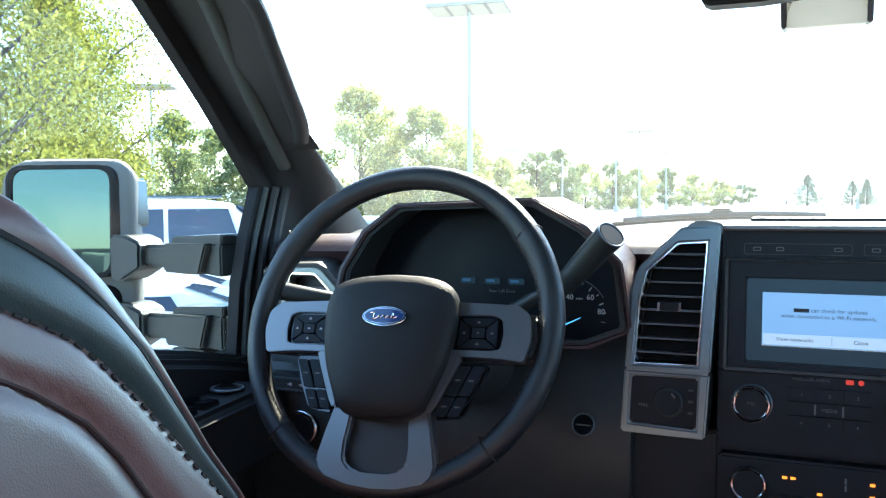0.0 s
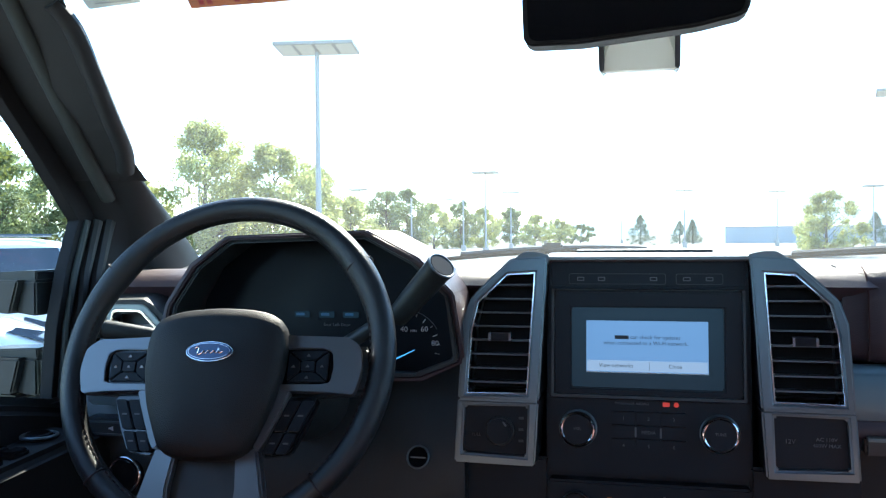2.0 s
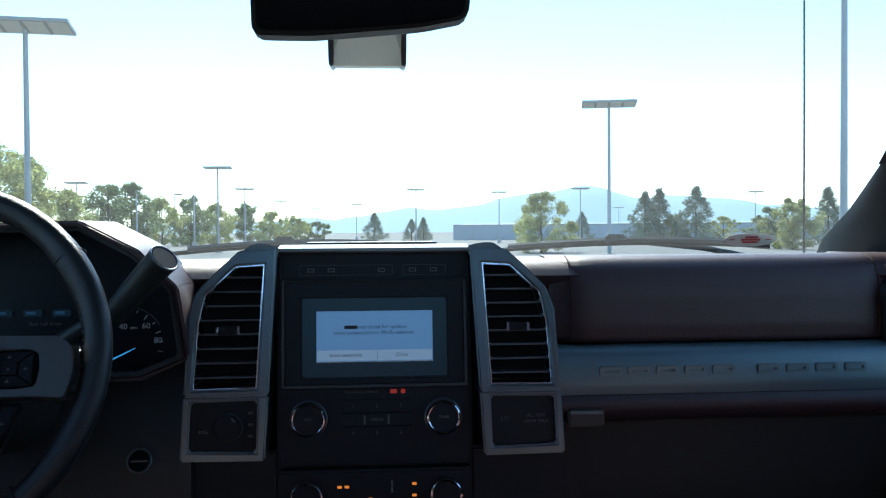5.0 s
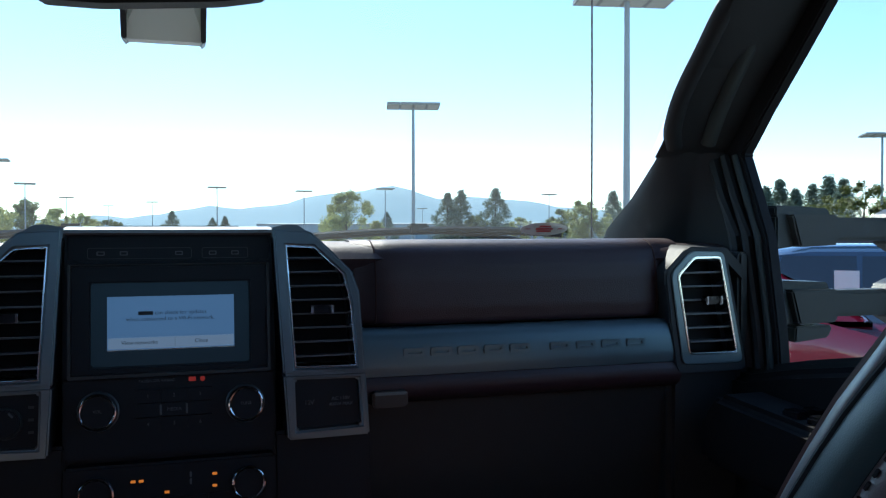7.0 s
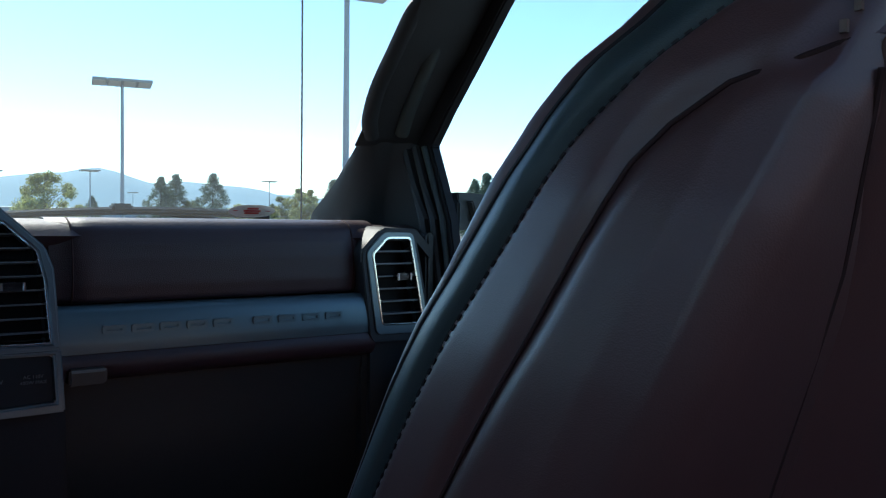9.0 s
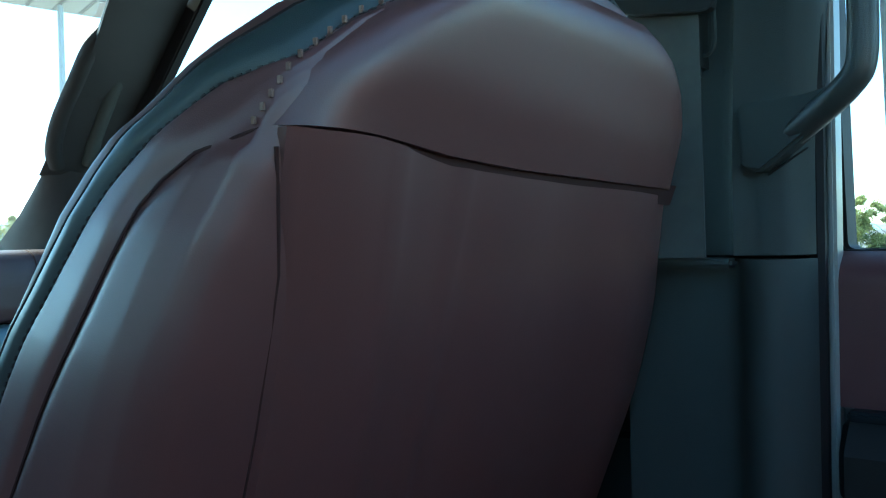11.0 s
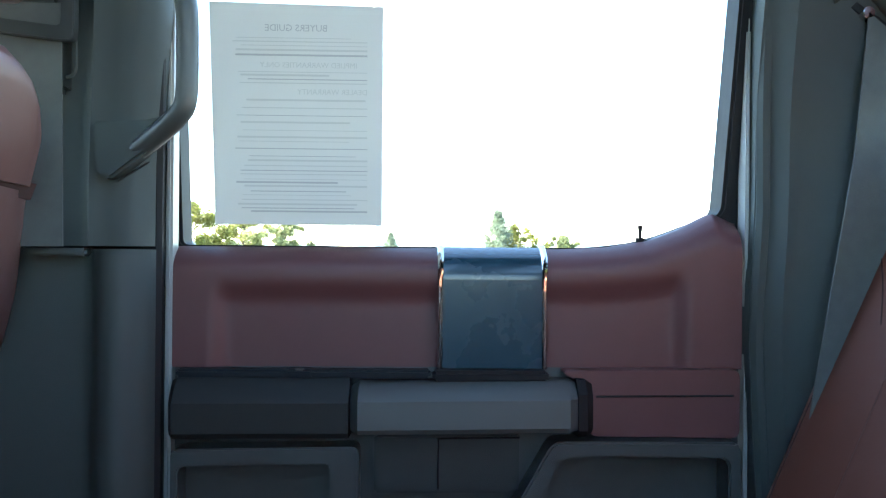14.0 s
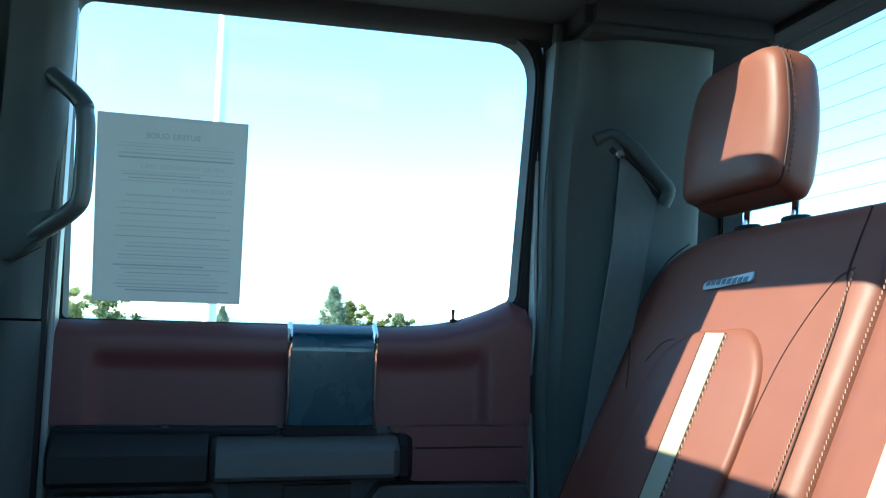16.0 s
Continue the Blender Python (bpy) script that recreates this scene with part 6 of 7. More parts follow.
for s in (-1, 1):
    X = lambda pts: [(s * a, b) for a, b in pts]
    # raised middle insert with a pale stripe
    ins_ = rounded([(0.385, 1.02), (0.600, 1.02), (0.616, 1.40), (0.560, 1.440), (0.420, 1.448), (0.372, 1.405), (0.362, 1.33)], [0.02, 0.02, 0.04, 0.03, 0.03, 0.03, 0.03], 4)
    rs = [[RS(s * (0.49 + (a - 0.49) * k), 1.25 + (b - 1.25) * k, d) for a, b in ins_] for d, k in ((-0.005, 1.0), (0.003, 0.998), (0.007, 0.985), (0.009, 0.95))]
    B(loft(rs), "centre_insert", M_REARLEA)
    B(patch(lin(0, 1, 24), lin(-1, 1, 4), lambda v, u: RS(s * (0.482 - 0.004 * v + 0.0205 * u), 1.440 - 0.43 * v, 0.0105), (0, -0.004, 0)), "pale_stripe", M_STRIPE, "pale stone leather stripe")
    for e in (-0.0225, 0.0225):
        B(tube([RS(s * (0.482 - 0.004 * v + e), 1.440 - 0.43 * v, 0.0098) for v in lin(0, 1, 16)], 0.0011, 6), "seam", M_SEAMR)
    bmx = bmesh.new()
    for k in range(58):
        v = k / 58
        c = RS(s * (0.482 - 0.004 * v - 0.0265), 1.436 - 0.42 * v, 0.0102)
        bmesh.ops.create_cube(bmx, size=1, matrix=Matrix.Translation(c) @ Matrix.Rotation(radians(25), 4, "Y") @ Matrix.Diagonal((0.0018, 0.0018, 0.0052, 1)))
    B(bmx, "stitching", M_THREADL, "", 0)
    for x in (0.290, 0.2425):
        bmx = bmesh.new()
        for k in range(84):
            c = RS(s * x, 1.500 - 0.005 * k, 0.0010 if x > 0.25 else -0.0005)
            bmesh.ops.create_cube(bmx, size=1, matrix=Matrix.Translation(c) @ Matrix.Diagonal((0.0014, 0.0018, 0.0036, 1)))
        B(bmx, "stitching", M_THREADL, "", 0)
    B(tube(curve_pts(surf(X([(0.283, 1.05), (0.284, 1.30), (0.287, 1.46), (0.300, 1.505), (0.30, 1.57)]), 0.0008), 24), 0.0010, 6), "seam", M_SEAMR)
    B(tube(curve_pts(surf(X([(0.365, 1.34), (0.352, 1.42), (0.318, 1.49), (0.290, 1.507)]), 0.0008), 20), 0.0005, 6), "seam", M_SEAMR)
    B(tube(curve_pts(surf(X([(0.590, 1.432), (0.620, 1.425), (0.645, 1.400)]), 0.0008), 10), 0.0005, 6), "seam", M_SEAMR)
    B(tube(curve_pts(surf(X([(0.738, 1.445), (0.700, 1.405), (0.668, 1.362)]), 0.0005), 12), 0.0009, 6), "seam", M_SEAMR)
    B(tube(curve_pts(surf(X([(0.722, 1.0), (0.735, 1.25), (0.738, 1.445), (0.712, 1.535), (0.66, 1.565)]), 0.0002), 30), 0.0010, 6), "seam", M_SEAMR)
    # badge as a plain plate with bars
    pl = rounded([(0.462, 1.5135), (0.568, 1.5045), (0.566, 1.4945), (0.460, 1.5015)], 0.003, 2)
    B(prism(X(pl), RS, -0.002, 0.0035, 0.0008), "badge", M_BADGE, "bright silver trim badge")
    for k in range(8):
        x0 = 0.469 + 0.0118 * k
        B(prism(X([(x0, 1.5005), (x0 + 0.0085, 1.5000), (x0 + 0.0085, 1.5070), (x0, 1.5080)]), RS, 0.003, 0.0042, 0), "badge_mark", M_SATIN, "", 0)
    # headrest
    ho = rounded([(-0.104, -0.086), (0.104, -0.086), (0.113, -0.01), (0.088, 0.092), (-0.088, 0.092), (-0.113, -0.01)], [0.018, 0.018, 0.07, 0.04, 0.04, 0.07], 6)
    rest_at = lambda a, b, d, k, low: Vector((s * 0.531 + a * k, -0.945 + d - 0.10 * b, 1.699 + (b * k if b > 0 else b * low)))
    rs = [[rest_at(a, b, d, k, low) for a, b in ho] for d, k, low in
          ((-0.054, 0.55, 0.50), (-0.052, 0.80, 0.86), (-0.047, 0.91, 1.06), (-0.040, 0.95, 1.16), (-0.030, 0.975, 1.18), (-0.012, 0.99, 1.10), (-0.003, 1.0, 1.02), (0.0, 0.993, 0.992),
           (0.004, 0.996, 0.994), (0.011, 0.975, 0.972), (0.016, 0.93, 0.92), (0.0195, 0.82, 0.80), (0.022, 0.50, 0.50))]
    rest = B(loft(rs), "headrest", M_REARLEA, "red leather headrest in sunlight", 60)
    pts = [rest_at(a, b, 0.0, 0.997, 0.997) for a, b in ho]
    part("piping", tube(pts, 0.0014, 6, closed=True), M_SEAMR, rest)
    bmx = bmesh.new()
    for p, q in zip(pts, pts[1:] + pts[:1]):
        n_ = max(1, int((q - p).length / 0.0062))
        for k in range(n_):
            c = p.lerp(q, (k + 0.5) / n_) + Vector((0, -0.006, 0)) + (p - Vector((s * 0.531, -0.945, 1.699))).normalized() * 0.0008
            bmesh.ops.create_cube(bmx, size=1, matrix=Matrix.Translation(c) @ Matrix.Diagonal((0.0012, 0.0014, 0.0034, 1)))
    part("stitching", bmx, M_SEAMR, rest, "", 0)
    for x in (0.470, 0.572):
        B(tube([(s * x, -0.975, 1.55), (s * x, -0.985, 1.585), (s * x, -0.99, 1.63)], 0.0062, 12), "headrest_post", M_CHROME, "chrome headrest post")
        B(torus((s * x, -0.985, 1.579), (0, 0.1, 1), 0.013, 0.005, 24, 8), "post_guide", M_SOFTBLK)
for x in (-0.15, 0.15):
    B(patch(lin(0, 1, 20), lin(-1, 1, 4), lambda v, u: RS(x + 0.0205 * u, 1.440 - 0.43 * v, 0.004), (0, -0.004, 0)), "pale_stripe", M_STRIPE, "pale stone leather stripe")

# ---- rear seat belt ----
def rear_belt(s):
    b = thing("seat_belt", "grey rear seat belt through a pillar guide", "seat belt", (s * 0.73, -0.88, 1.6))
    under(part("guide_cover", tube(curve_pts([(s * 0.742, -0.838, 1.722), (s * 0.735, -0.866, 1.733), (s * 0.722, -0.888, 1.715), (s * 0.716, -0.925, 1.672), (s * 0.716, -0.944, 1.648), (s * 0.722, -0.940, 1.628)], 30), 0.0135, 12, flat=0.75), M_TRIM, None, "charcoal curved belt guide"), b)
    under(part("guide_slot", tube([(s * 0.738, -0.862, 1.712), (s * 0.730, -0.90, 1.675), (s * 0.728, -0.935, 1.638)], 0.008, 8), M_SOFTBLK), b)
    under(part("guide_bolt", cyl((s * 0.742, -0.872, 1.700), (-s, 0, 0), 0.007, 0.02, 14, 0.001), M_CHROME), b)

    def f(v, w):
        y0 = interp(v, [(0, -0.872), (0.30, -0.858), (1.0, -0.80)])
        y1 = interp(v, [(0, -0.932), (0.30, -0.908), (1.0, -0.842)])
        return Vector((s * (0.722 - 0.0 * v), y0 + (y1 - y0) * w, interp(v, [(0, 1.700), (1, 1.20)]) - 0.05 * w * (1 - v)))

    under(part("webbing", patch(lin(0, 1, 20), (0, 0.5, 1), f, (s * 0.0025, 0, 0)), M_BELT, None, "grey webbing"), b)
    return b


for s in (-1, 1):
    rear_belt(s)
    tagged(part("seat_latch", rbox(*sorted((s * 0.735, s * 0.77)), -0.845, -0.825, 1.235, 1.265, 0.005), M_SOFTBLK), "small black seat latch on the pillar", "latch")

# ---- paper in the side window ----
def PP(a, b, d):
    """On the pane of the right rear door."""
    return Vector((0.8805 - 0.13 * (b - 1.465) - d, a, b))


pap = tagged(part("window_notice", prism([(-0.125, 1.465), (-0.333, 1.465), (-0.334, 1.731), (-0.123, 1.734)], PP, 0, 0.0012, 0), M_PAPER, sm=0), "printed paper notice taped inside the side window", "paper notice")
MIRT = lambda a, b: Matrix.Translation(PP(a, b, 0.0016)) @ Matrix.Rotation(radians(-7.4), 4, "Y") @ Matrix(((0, 0, 1, 0), (1, 0, 0, 0), (0, 1, 0, 0), (0, 0, 0, 1)))
part("notice_text", words("BUYERS GUIDE", 0.0115, MIRT(-0.228, 1.704), 0.0002), M_INKD, pap, "", 0)
part("notice_text", words("IMPLIED WARRANTIES ONLY", 0.0092, MIRT(-0.243, 1.660), 0.0002), M_INK, pap, "", 0)
part("notice_text", words("DEALER WARRANTY", 0.0092, MIRT(-0.272, 1.628), 0.0002), M_INK, pap, "", 0)
rngp = random.Random(4)
zz = 1.692
while zz > 1.475:
    skip = any(abs(zz - q) < 0.008 for q in (1.704, 1.660, 1.628))
    if not skip:
        y0 = -0.150 - rngp.random() * 0.02
        y1 = -0.315 + (rngp.random() * 0.05 if rngp.random() < 0.3 else 0.0)
        part("notice_line", prism(rect(y0, y1, zz, zz + rngp.choice((0.0008, 0.0012, 0.0022))), PP, 0.0012, 0.0016, 0), rngp.choice((M_INK, M_INK, M_INKD)), pap, "", 0)
    zz -= rngp.choice((0.0045, 0.006, 0.009))


# ---- outside mirrors ----
def side_mirror(s, dz, out=0.0, turn=0.34, tilt=0.06):
    m = thing("side_mirror", "grey telescoping towing mirror on two arms", "side mirror", (s * 0.90, 1.1, 1.3), group="side mirrors")

    def P(bm, name, mt, label="", sm=40):
        return under(part(name, bm, mt, None, label, sm), m)

    for z0, z1, foot in ((1.386, 1.436, 0), (1.266, 1.320, 1)):
        z0, z1 = z0 + dz, z1 + dz
        front = lambda a, b, d: Vector((s * a, 1.10 + d, b))
        P(prism(rounded([(0.918, z0), (0.990, z0 + 0.003), (0.990, z1), (0.903, z1)], 0.004, 2), front, -0.040, 0.03, 0.006), "arm_base", M_MARM)
        P(prism(rounded([(0.884, z0 - 0.004), (0.922, z0 + 0.001), (0.908, z1 - 0.001), (0.884, z1 - 0.001)], 0.004, 2), front, -0.026, 0.034, 0.004), "arm_root", M_BLACK)
        P(prism(rounded([(0.884, z1 - 0.002), (0.988, z1 - 0.002), (0.984, z1 + 0.010), (0.900, z1 + 0.014), (0.884, z1 + 0.014)], 0.003, 2), front, -0.024, 0.034, 0.004), "arm_cap", M_BLACK)
        if foot:
            P(prism(rounded([(0.915, z0 - 0.028), (0.980, z0 - 0.022), (0.988, z0 - 0.003), (0.917, z0 - 0.003)], 0.004, 2), front, -0.032, 0.03, 0.004), "arm_foot", M_MARM)
        P(rbox(*sorted((s * 0.985, s * (1.105 + out))), 1.080, 1.120, z0 + 0.008, z1 - 0.004, 0.006), "arm", M_MARM)
        P(rbox(*sorted((s * 0.9885, s * 0.994)), 1.072, 1.126, z0 + 0.004, z1 - 0.001, 0.003), "arm_joint", M_SOFTBLK)
        P(prism(rounded([(1.045 + out, z0 + 0.006), (1.085 + out, z0 - 0.016), (1.112 + out, z0 - 0.016), (1.112 + out, z1 + 0.012), (1.075 + out, z1 + 0.012), (1.045 + out, z1)], 0.006, 2), front, -0.034, 0.03, 0.006), "arm_bracket", M_BLACK)
    hs = []
    for d, k in ((0.005, 0.985), (0.016, 1.005), (0.045, 0.93), (0.075, 0.78), (0.100, 0.52)):
        o = rounded([(1.088, 1.17), (1.286, 1.17), (1.286, 1.577), (1.088, 1.577)], [0.03, 0.05, 0.05, 0.04], 5)
        hs.append([Vector((s * (1.22 + out + (a - 1.22) * k), 1.085 + d - turn * (1.22 + (a - 1.22) * k - 1.10), 1.37 + dz + (b - 1.37) * k)) for a, b in o])
    P(loft(hs), "housing", M_MIRSHELL, "grey mirror housing", 60)
    P(prism(rounded([(1.090, 1.46), (1.112, 1.46), (1.112, 1.545), (1.094, 1.545)], 0.006, 2), lambda a, b, d: Vector((s * (a + out), 1.12 + d, b + dz)), -0.008, 0.025, 0.004), "signal_lens", M_SATIN, "clear signal lens")
    go = rounded([(1.105, 1.375), (1.272, 1.375), (1.272, 1.567), (1.105, 1.567)], 0.028, 5)
    gi = rounded([(1.113, 1.382), (1.265, 1.382), (1.265, 1.560), (1.113, 1.560)], 0.024, 5)
    F = lambda a, b, d: Vector((s * (a + out), 1.080 + d - turn * (a - 1.10) + tilt * (b - 1.47), b + dz))
    P(ring(go, gi, F, -0.004, 0.03, 0.002), "glass_rim", M_SOFTBLK)
    P(prism(gi, F, 0.004, 0.02, 0), "mirror_glass", M_MIRROR, "main mirror glass")
    go = rounded([(1.105, 1.195), (1.272, 1.195), (1.272, 1.362), (1.105, 1.362)], 0.028, 5)
    gi = rounded([(1.113, 1.202), (1.265, 1.202), (1.265, 1.355), (1.113, 1.355)], 0.024, 5)
    P(ring(go, gi, F, -0.004, 0.03, 0.002), "glass_rim", M_SOFTBLK)
    P(prism(gi, F, 0.004, 0.02, 0), "lower_mirror_glass", M_MIRROR, "lower wide-angle glass")
    return m


side_mirror(-1, 0.0, 0.0, 0.455, 0.03)
side_mirror(1, 0.055, 0.070, 0.52)

# ---- bonnet, wipers, antenna ----
tagged(part("bonnet", patch(lin(-0.92, 0.92, 15), lin(0, 1, 10), lambda x, v: Vector((x, 1.72 + 1.25 * v, 1.395 - 0.02 * v - 0.03 * (x / 0.92) ** 2 - 0.10 * v ** 4)), (0, 0, -0.03)), M_PAINT), "white painted truck bonnet ahead of the windshield", "bonnet", kind="structure")
tagged(part("cowl", patch(lin(-0.88, 0.88, 15), lin(0, 1, 4), lambda x, v: Vector((x, 1.60 - 0.20 * (x / 0.88) ** 2 + (0.14 + 0.2 * (x / 0.88) ** 2) * v, 1.375 + 0.012 * v)), (0, 0, -0.03)), M_SOFTBLK), "black plastic cowl under the wipers", "cowl", kind="structure")


def wiper(x0, x1, name_label):
    w = thing("wiper", name_label, "wiper", ((x0 + x1) / 2, 1.62, 1.42), group="wipers")

    def at(u, h, f=0.0):
        x = x0 + (x1 - x0) * u
        p = ws(x / 0.83, 0.055 + h)
        return p + Vector((0, 0.022 + f, 0.012))

    under(part("blade", tube([at(u, 0.015 + 0.035 * math.sin(math.pi * u * 0.8)) for u in lin(0, 1, 18)], 0.0045, 6), M_SOFTBLK), w)
    under(part("blade_holder", tube([at(u, 0.026 + 0.035 * math.sin(math.pi * u * 0.8), 0.006) for u in lin(0.12, 0.88, 12)], 0.006, 6), M_BLACK), w)
    under(part("wiper_arm", tube([at(1.05, -0.03), at(0.8, 0.030, 0.012), at(0.5, 0.065, 0.014)], 0.006, 8), M_BLACK), w)
    under(part("arm_joint", rbox(*(lambda p: (p.x - 0.02, p.x + 0.02, p.y - 0.01, p.y + 0.02, p.z - 0.006, p.z + 0.012))(at(0.5, 0.060, 0.01)), 0.004), M_BLACK), w)
    return w


wiper(0.20, 0.74, "black windshield wiper parked low on the glass")
wiper(-0.42, 0.06, "black windshield wiper on the driver's side")
ant = thing("antenna_mast", "thin black antenna mast on the front wing", "antenna", (0.996, 1.9, 1.36))
under(part("mast", tube([(0.996, 1.9, 1.36), (0.997, 1.9, 1.8), (0.998, 1.905, 2.25)], 0.0022, 6), M_SOFTBLK), ant)
under(part("mast_coil", tube([(0.9965 + 0.0026 * math.cos(i * 0.9), 1.9 + 0.0026 * math.sin(i * 0.9), 1.38 + i * 0.0028) for i in range(300)], 0.0007, 4), M_SOFTBLK), ant)
under(part("mast_base", cyl((0.996, 1.9, 1.35), (0, 0, 1), 0.012, 0.03, 16), M_SOFTBLK), ant)

for s in (-1, 1):
    tagged(part("bed_side", patch(lin(-1.24, -3.3, 10), lin(0.45, 1.40, 8), lambda y, z: Vector((s * (0.975 + 0.02 * math.sin((z - 0.45) * 3.2)), y, z)), (-s * 0.04, 0, 0)), M_PAINT), "white painted side of the truck bed", "truck bed", kind="structure")

# ---- ground and distance ----
bm = bmesh.new()
us = [-4000, -1500, -600, -250, -120, -60, -25, 0, 25, 60, 120, 250, 600, 1500, 4000]
bmg = patch(us, us, lambda x, y: Vector((x, y, GROUND)), (0, 0, -0.3))
tagged(part("ground", bmg, M_ASPH, sm=0), "asphalt car lot reaching the horizon", "ground", kind="structure")


def polar(az, d, z=GROUND):
    return Vector((math.sin(radians(az)) * d, math.cos(radians(az)) * d, z))


def ridge(name, m, dist, prof, amp, label):
    azs = lin(-95, 175, 271)
    rows = []
    for az in azs:
        e = interp(az, prof)
        h = dist * math.tan(radians(e)) + amp * noise.fractal(Vector((az * 0.25, dist * 0.01, 3.3)), 0.8, 2.1, 4)
        rows.append((az, max(5, h)))
    bm = bmesh.new()
    vs = []
    for az, h in rows:
        vs.append([bm.verts.new(polar(az, dist + k * 420, GROUND + h * t)) for k, t in ((0, -0.02), (0.6, 0.35), (1.2, 0.7), (2.0, 1.0), (3.5, 0.2))])
    for a, b in zip(vs, vs[1:]):
        for i in range(4):
            bm.faces.new((a[i], b[i], b[i + 1], a[i + 1]))
    return tagged(part(name, bm, m, None, "", 80), label, "hills", kind="structure")


ridge("backdrop", M_HILL, 2600, [(-95, 0.5), (-40, 0.6), (-20, 0.8), (-8.6, 1.0), (-3, 1.2), (-0.5, 1.85), (4.5, 2.3), (7.4, 2.5), (10.5, 3.0), (13.8, 3.8), (17, 3.35), (19.9, 2.9), (25.5, 2.1), (35, 1.0), (60, 0.7), (100, 0.5), (175, 0.4)], 26, "forested hills with blue distance haze in their colour")

wh = thing("warehouse", "long low grey metal building far across the lot", "building", polar(14, 170))
p0, p1 = polar(5, 172), polar(30, 172)
dr = (p1 - p0).normalized()
nn = Vector((-dr.y, dr.x, 0))
rs = [[p + nn * a + Vector((0, 0, b)) for a, b in ((0, -0.2), (0, 3.0), (14, 3.4), (14, -0.2))] for p in (p0, p1)]
under(part("wall", loft(rs), M_WALLG, None, "", 20), wh)
under(part("roof_edge", tube([p0 + Vector((0, 0, 3.05)), p1 + Vector((0, 0, 3.05))], 0.12, 6), M_LAMPH), wh)
for k in range(14):
    q = p0 + dr * (4 + 5.0 * k)
    under(part("wall_panel_joint", tube([q - nn * 0.03 + Vector((0, 0, 0)), q - nn * 0.03 + Vector((0, 0, 2.95))], 0.07, 5), M_LAMPH), wh)


# ---- light poles ----
def light_pole(az, d, h=7.57, heads=2, turn=None, white=False, r=0.085):
    b = polar(az, d)
    lp = thing("light_pole", "tall grey parking lot light pole with flat lamp heads", "light pole", b, group="light poles")
    t = math.radians(-az if turn is None else turn)
    ex, ey = Vector((math.cos(t), math.sin(t), 0)), Vector((-math.sin(t), math.cos(t), 0))
    m = M_POLEW if white else M_POLE
    under(part("concrete_base", cyl(b - Vector((0, 0, 0.05)), (0, 0, 1), 0.3, 0.75, 16, 0.02), M_LAMPH), lp)
    under(part("shaft", tube([b + Vector((0, 0, z)) for z in (0.5, 2.5, 5, h - 0.1)], lambda u: r * (1.15 - 0.35 * u), 10), m), lp)
    if heads:
        top = b + Vector((0, 0, h))
        under(part("cross_arm", tube([top - ex * 0.75, top + ex * 0.75], 0.04, 6), m), lp)
        for sx in ((-1, 1) if heads > 1 else (1,)):
            for k in (0.31, 0.93):
                c = top + ex * sx * k + Vector((0, 0, 0.02))
                rr = [[c + ex * a + ey * bb + Vector((0, 0, z - 0.09 * bb)) for a, bb in ((-0.30, -0.60), (0.30, -0.60), (0.30, 0.60), (-0.30, 0.60))] for z in (-0.05, 0.05)]
                head = under(part("lamp_head", loft(rr), M_LAMPH, None, "", 0), lp)
                rr = [[c + ex * a + ey * bb + Vector((0, 0, z - 0.09 * bb)) for a, bb in ((-0.25, -0.52), (0.25, -0.52), (0.25, 0.52), (-0.25, 0.52))] for z in (-0.07, -0.045)]
                part("lamp_lens", loft(rr), M_LENS, head, "", 0)
    return lp


for az, d, turn in ((-21.7, 26.5, 8), (-10.5, 78.6, 0), (-8.8, 116, 10), (-4.1, 210, 0), (2.5, 118, 0), (8.1, 127, 0), (13.5, 119, 5), (15.4, 40, -12), (16, 223, 0),
                    (-17.5, 122, 0), (-29.4, 73.7, 20), (-42.3, 46.3, 25), (24.5, 139.7, 0), (29.6, 21.9, -10), (44.7, 59, -20), (-19, 105.7, 0), (-6.5, 160, 0), (-1.5, 180, 0)):
    light_pole(az, d, 7.57, 2, turn)
light_pole(-13.2, 128, 7.3, 1, 0)
light_pole(-15.5, 92, 6.0, 0)
light_pole(-12.0, 100, 6.3, 0)
light_pole(89.0, 13.0, 9.5, 2, 40, True, 0.10)


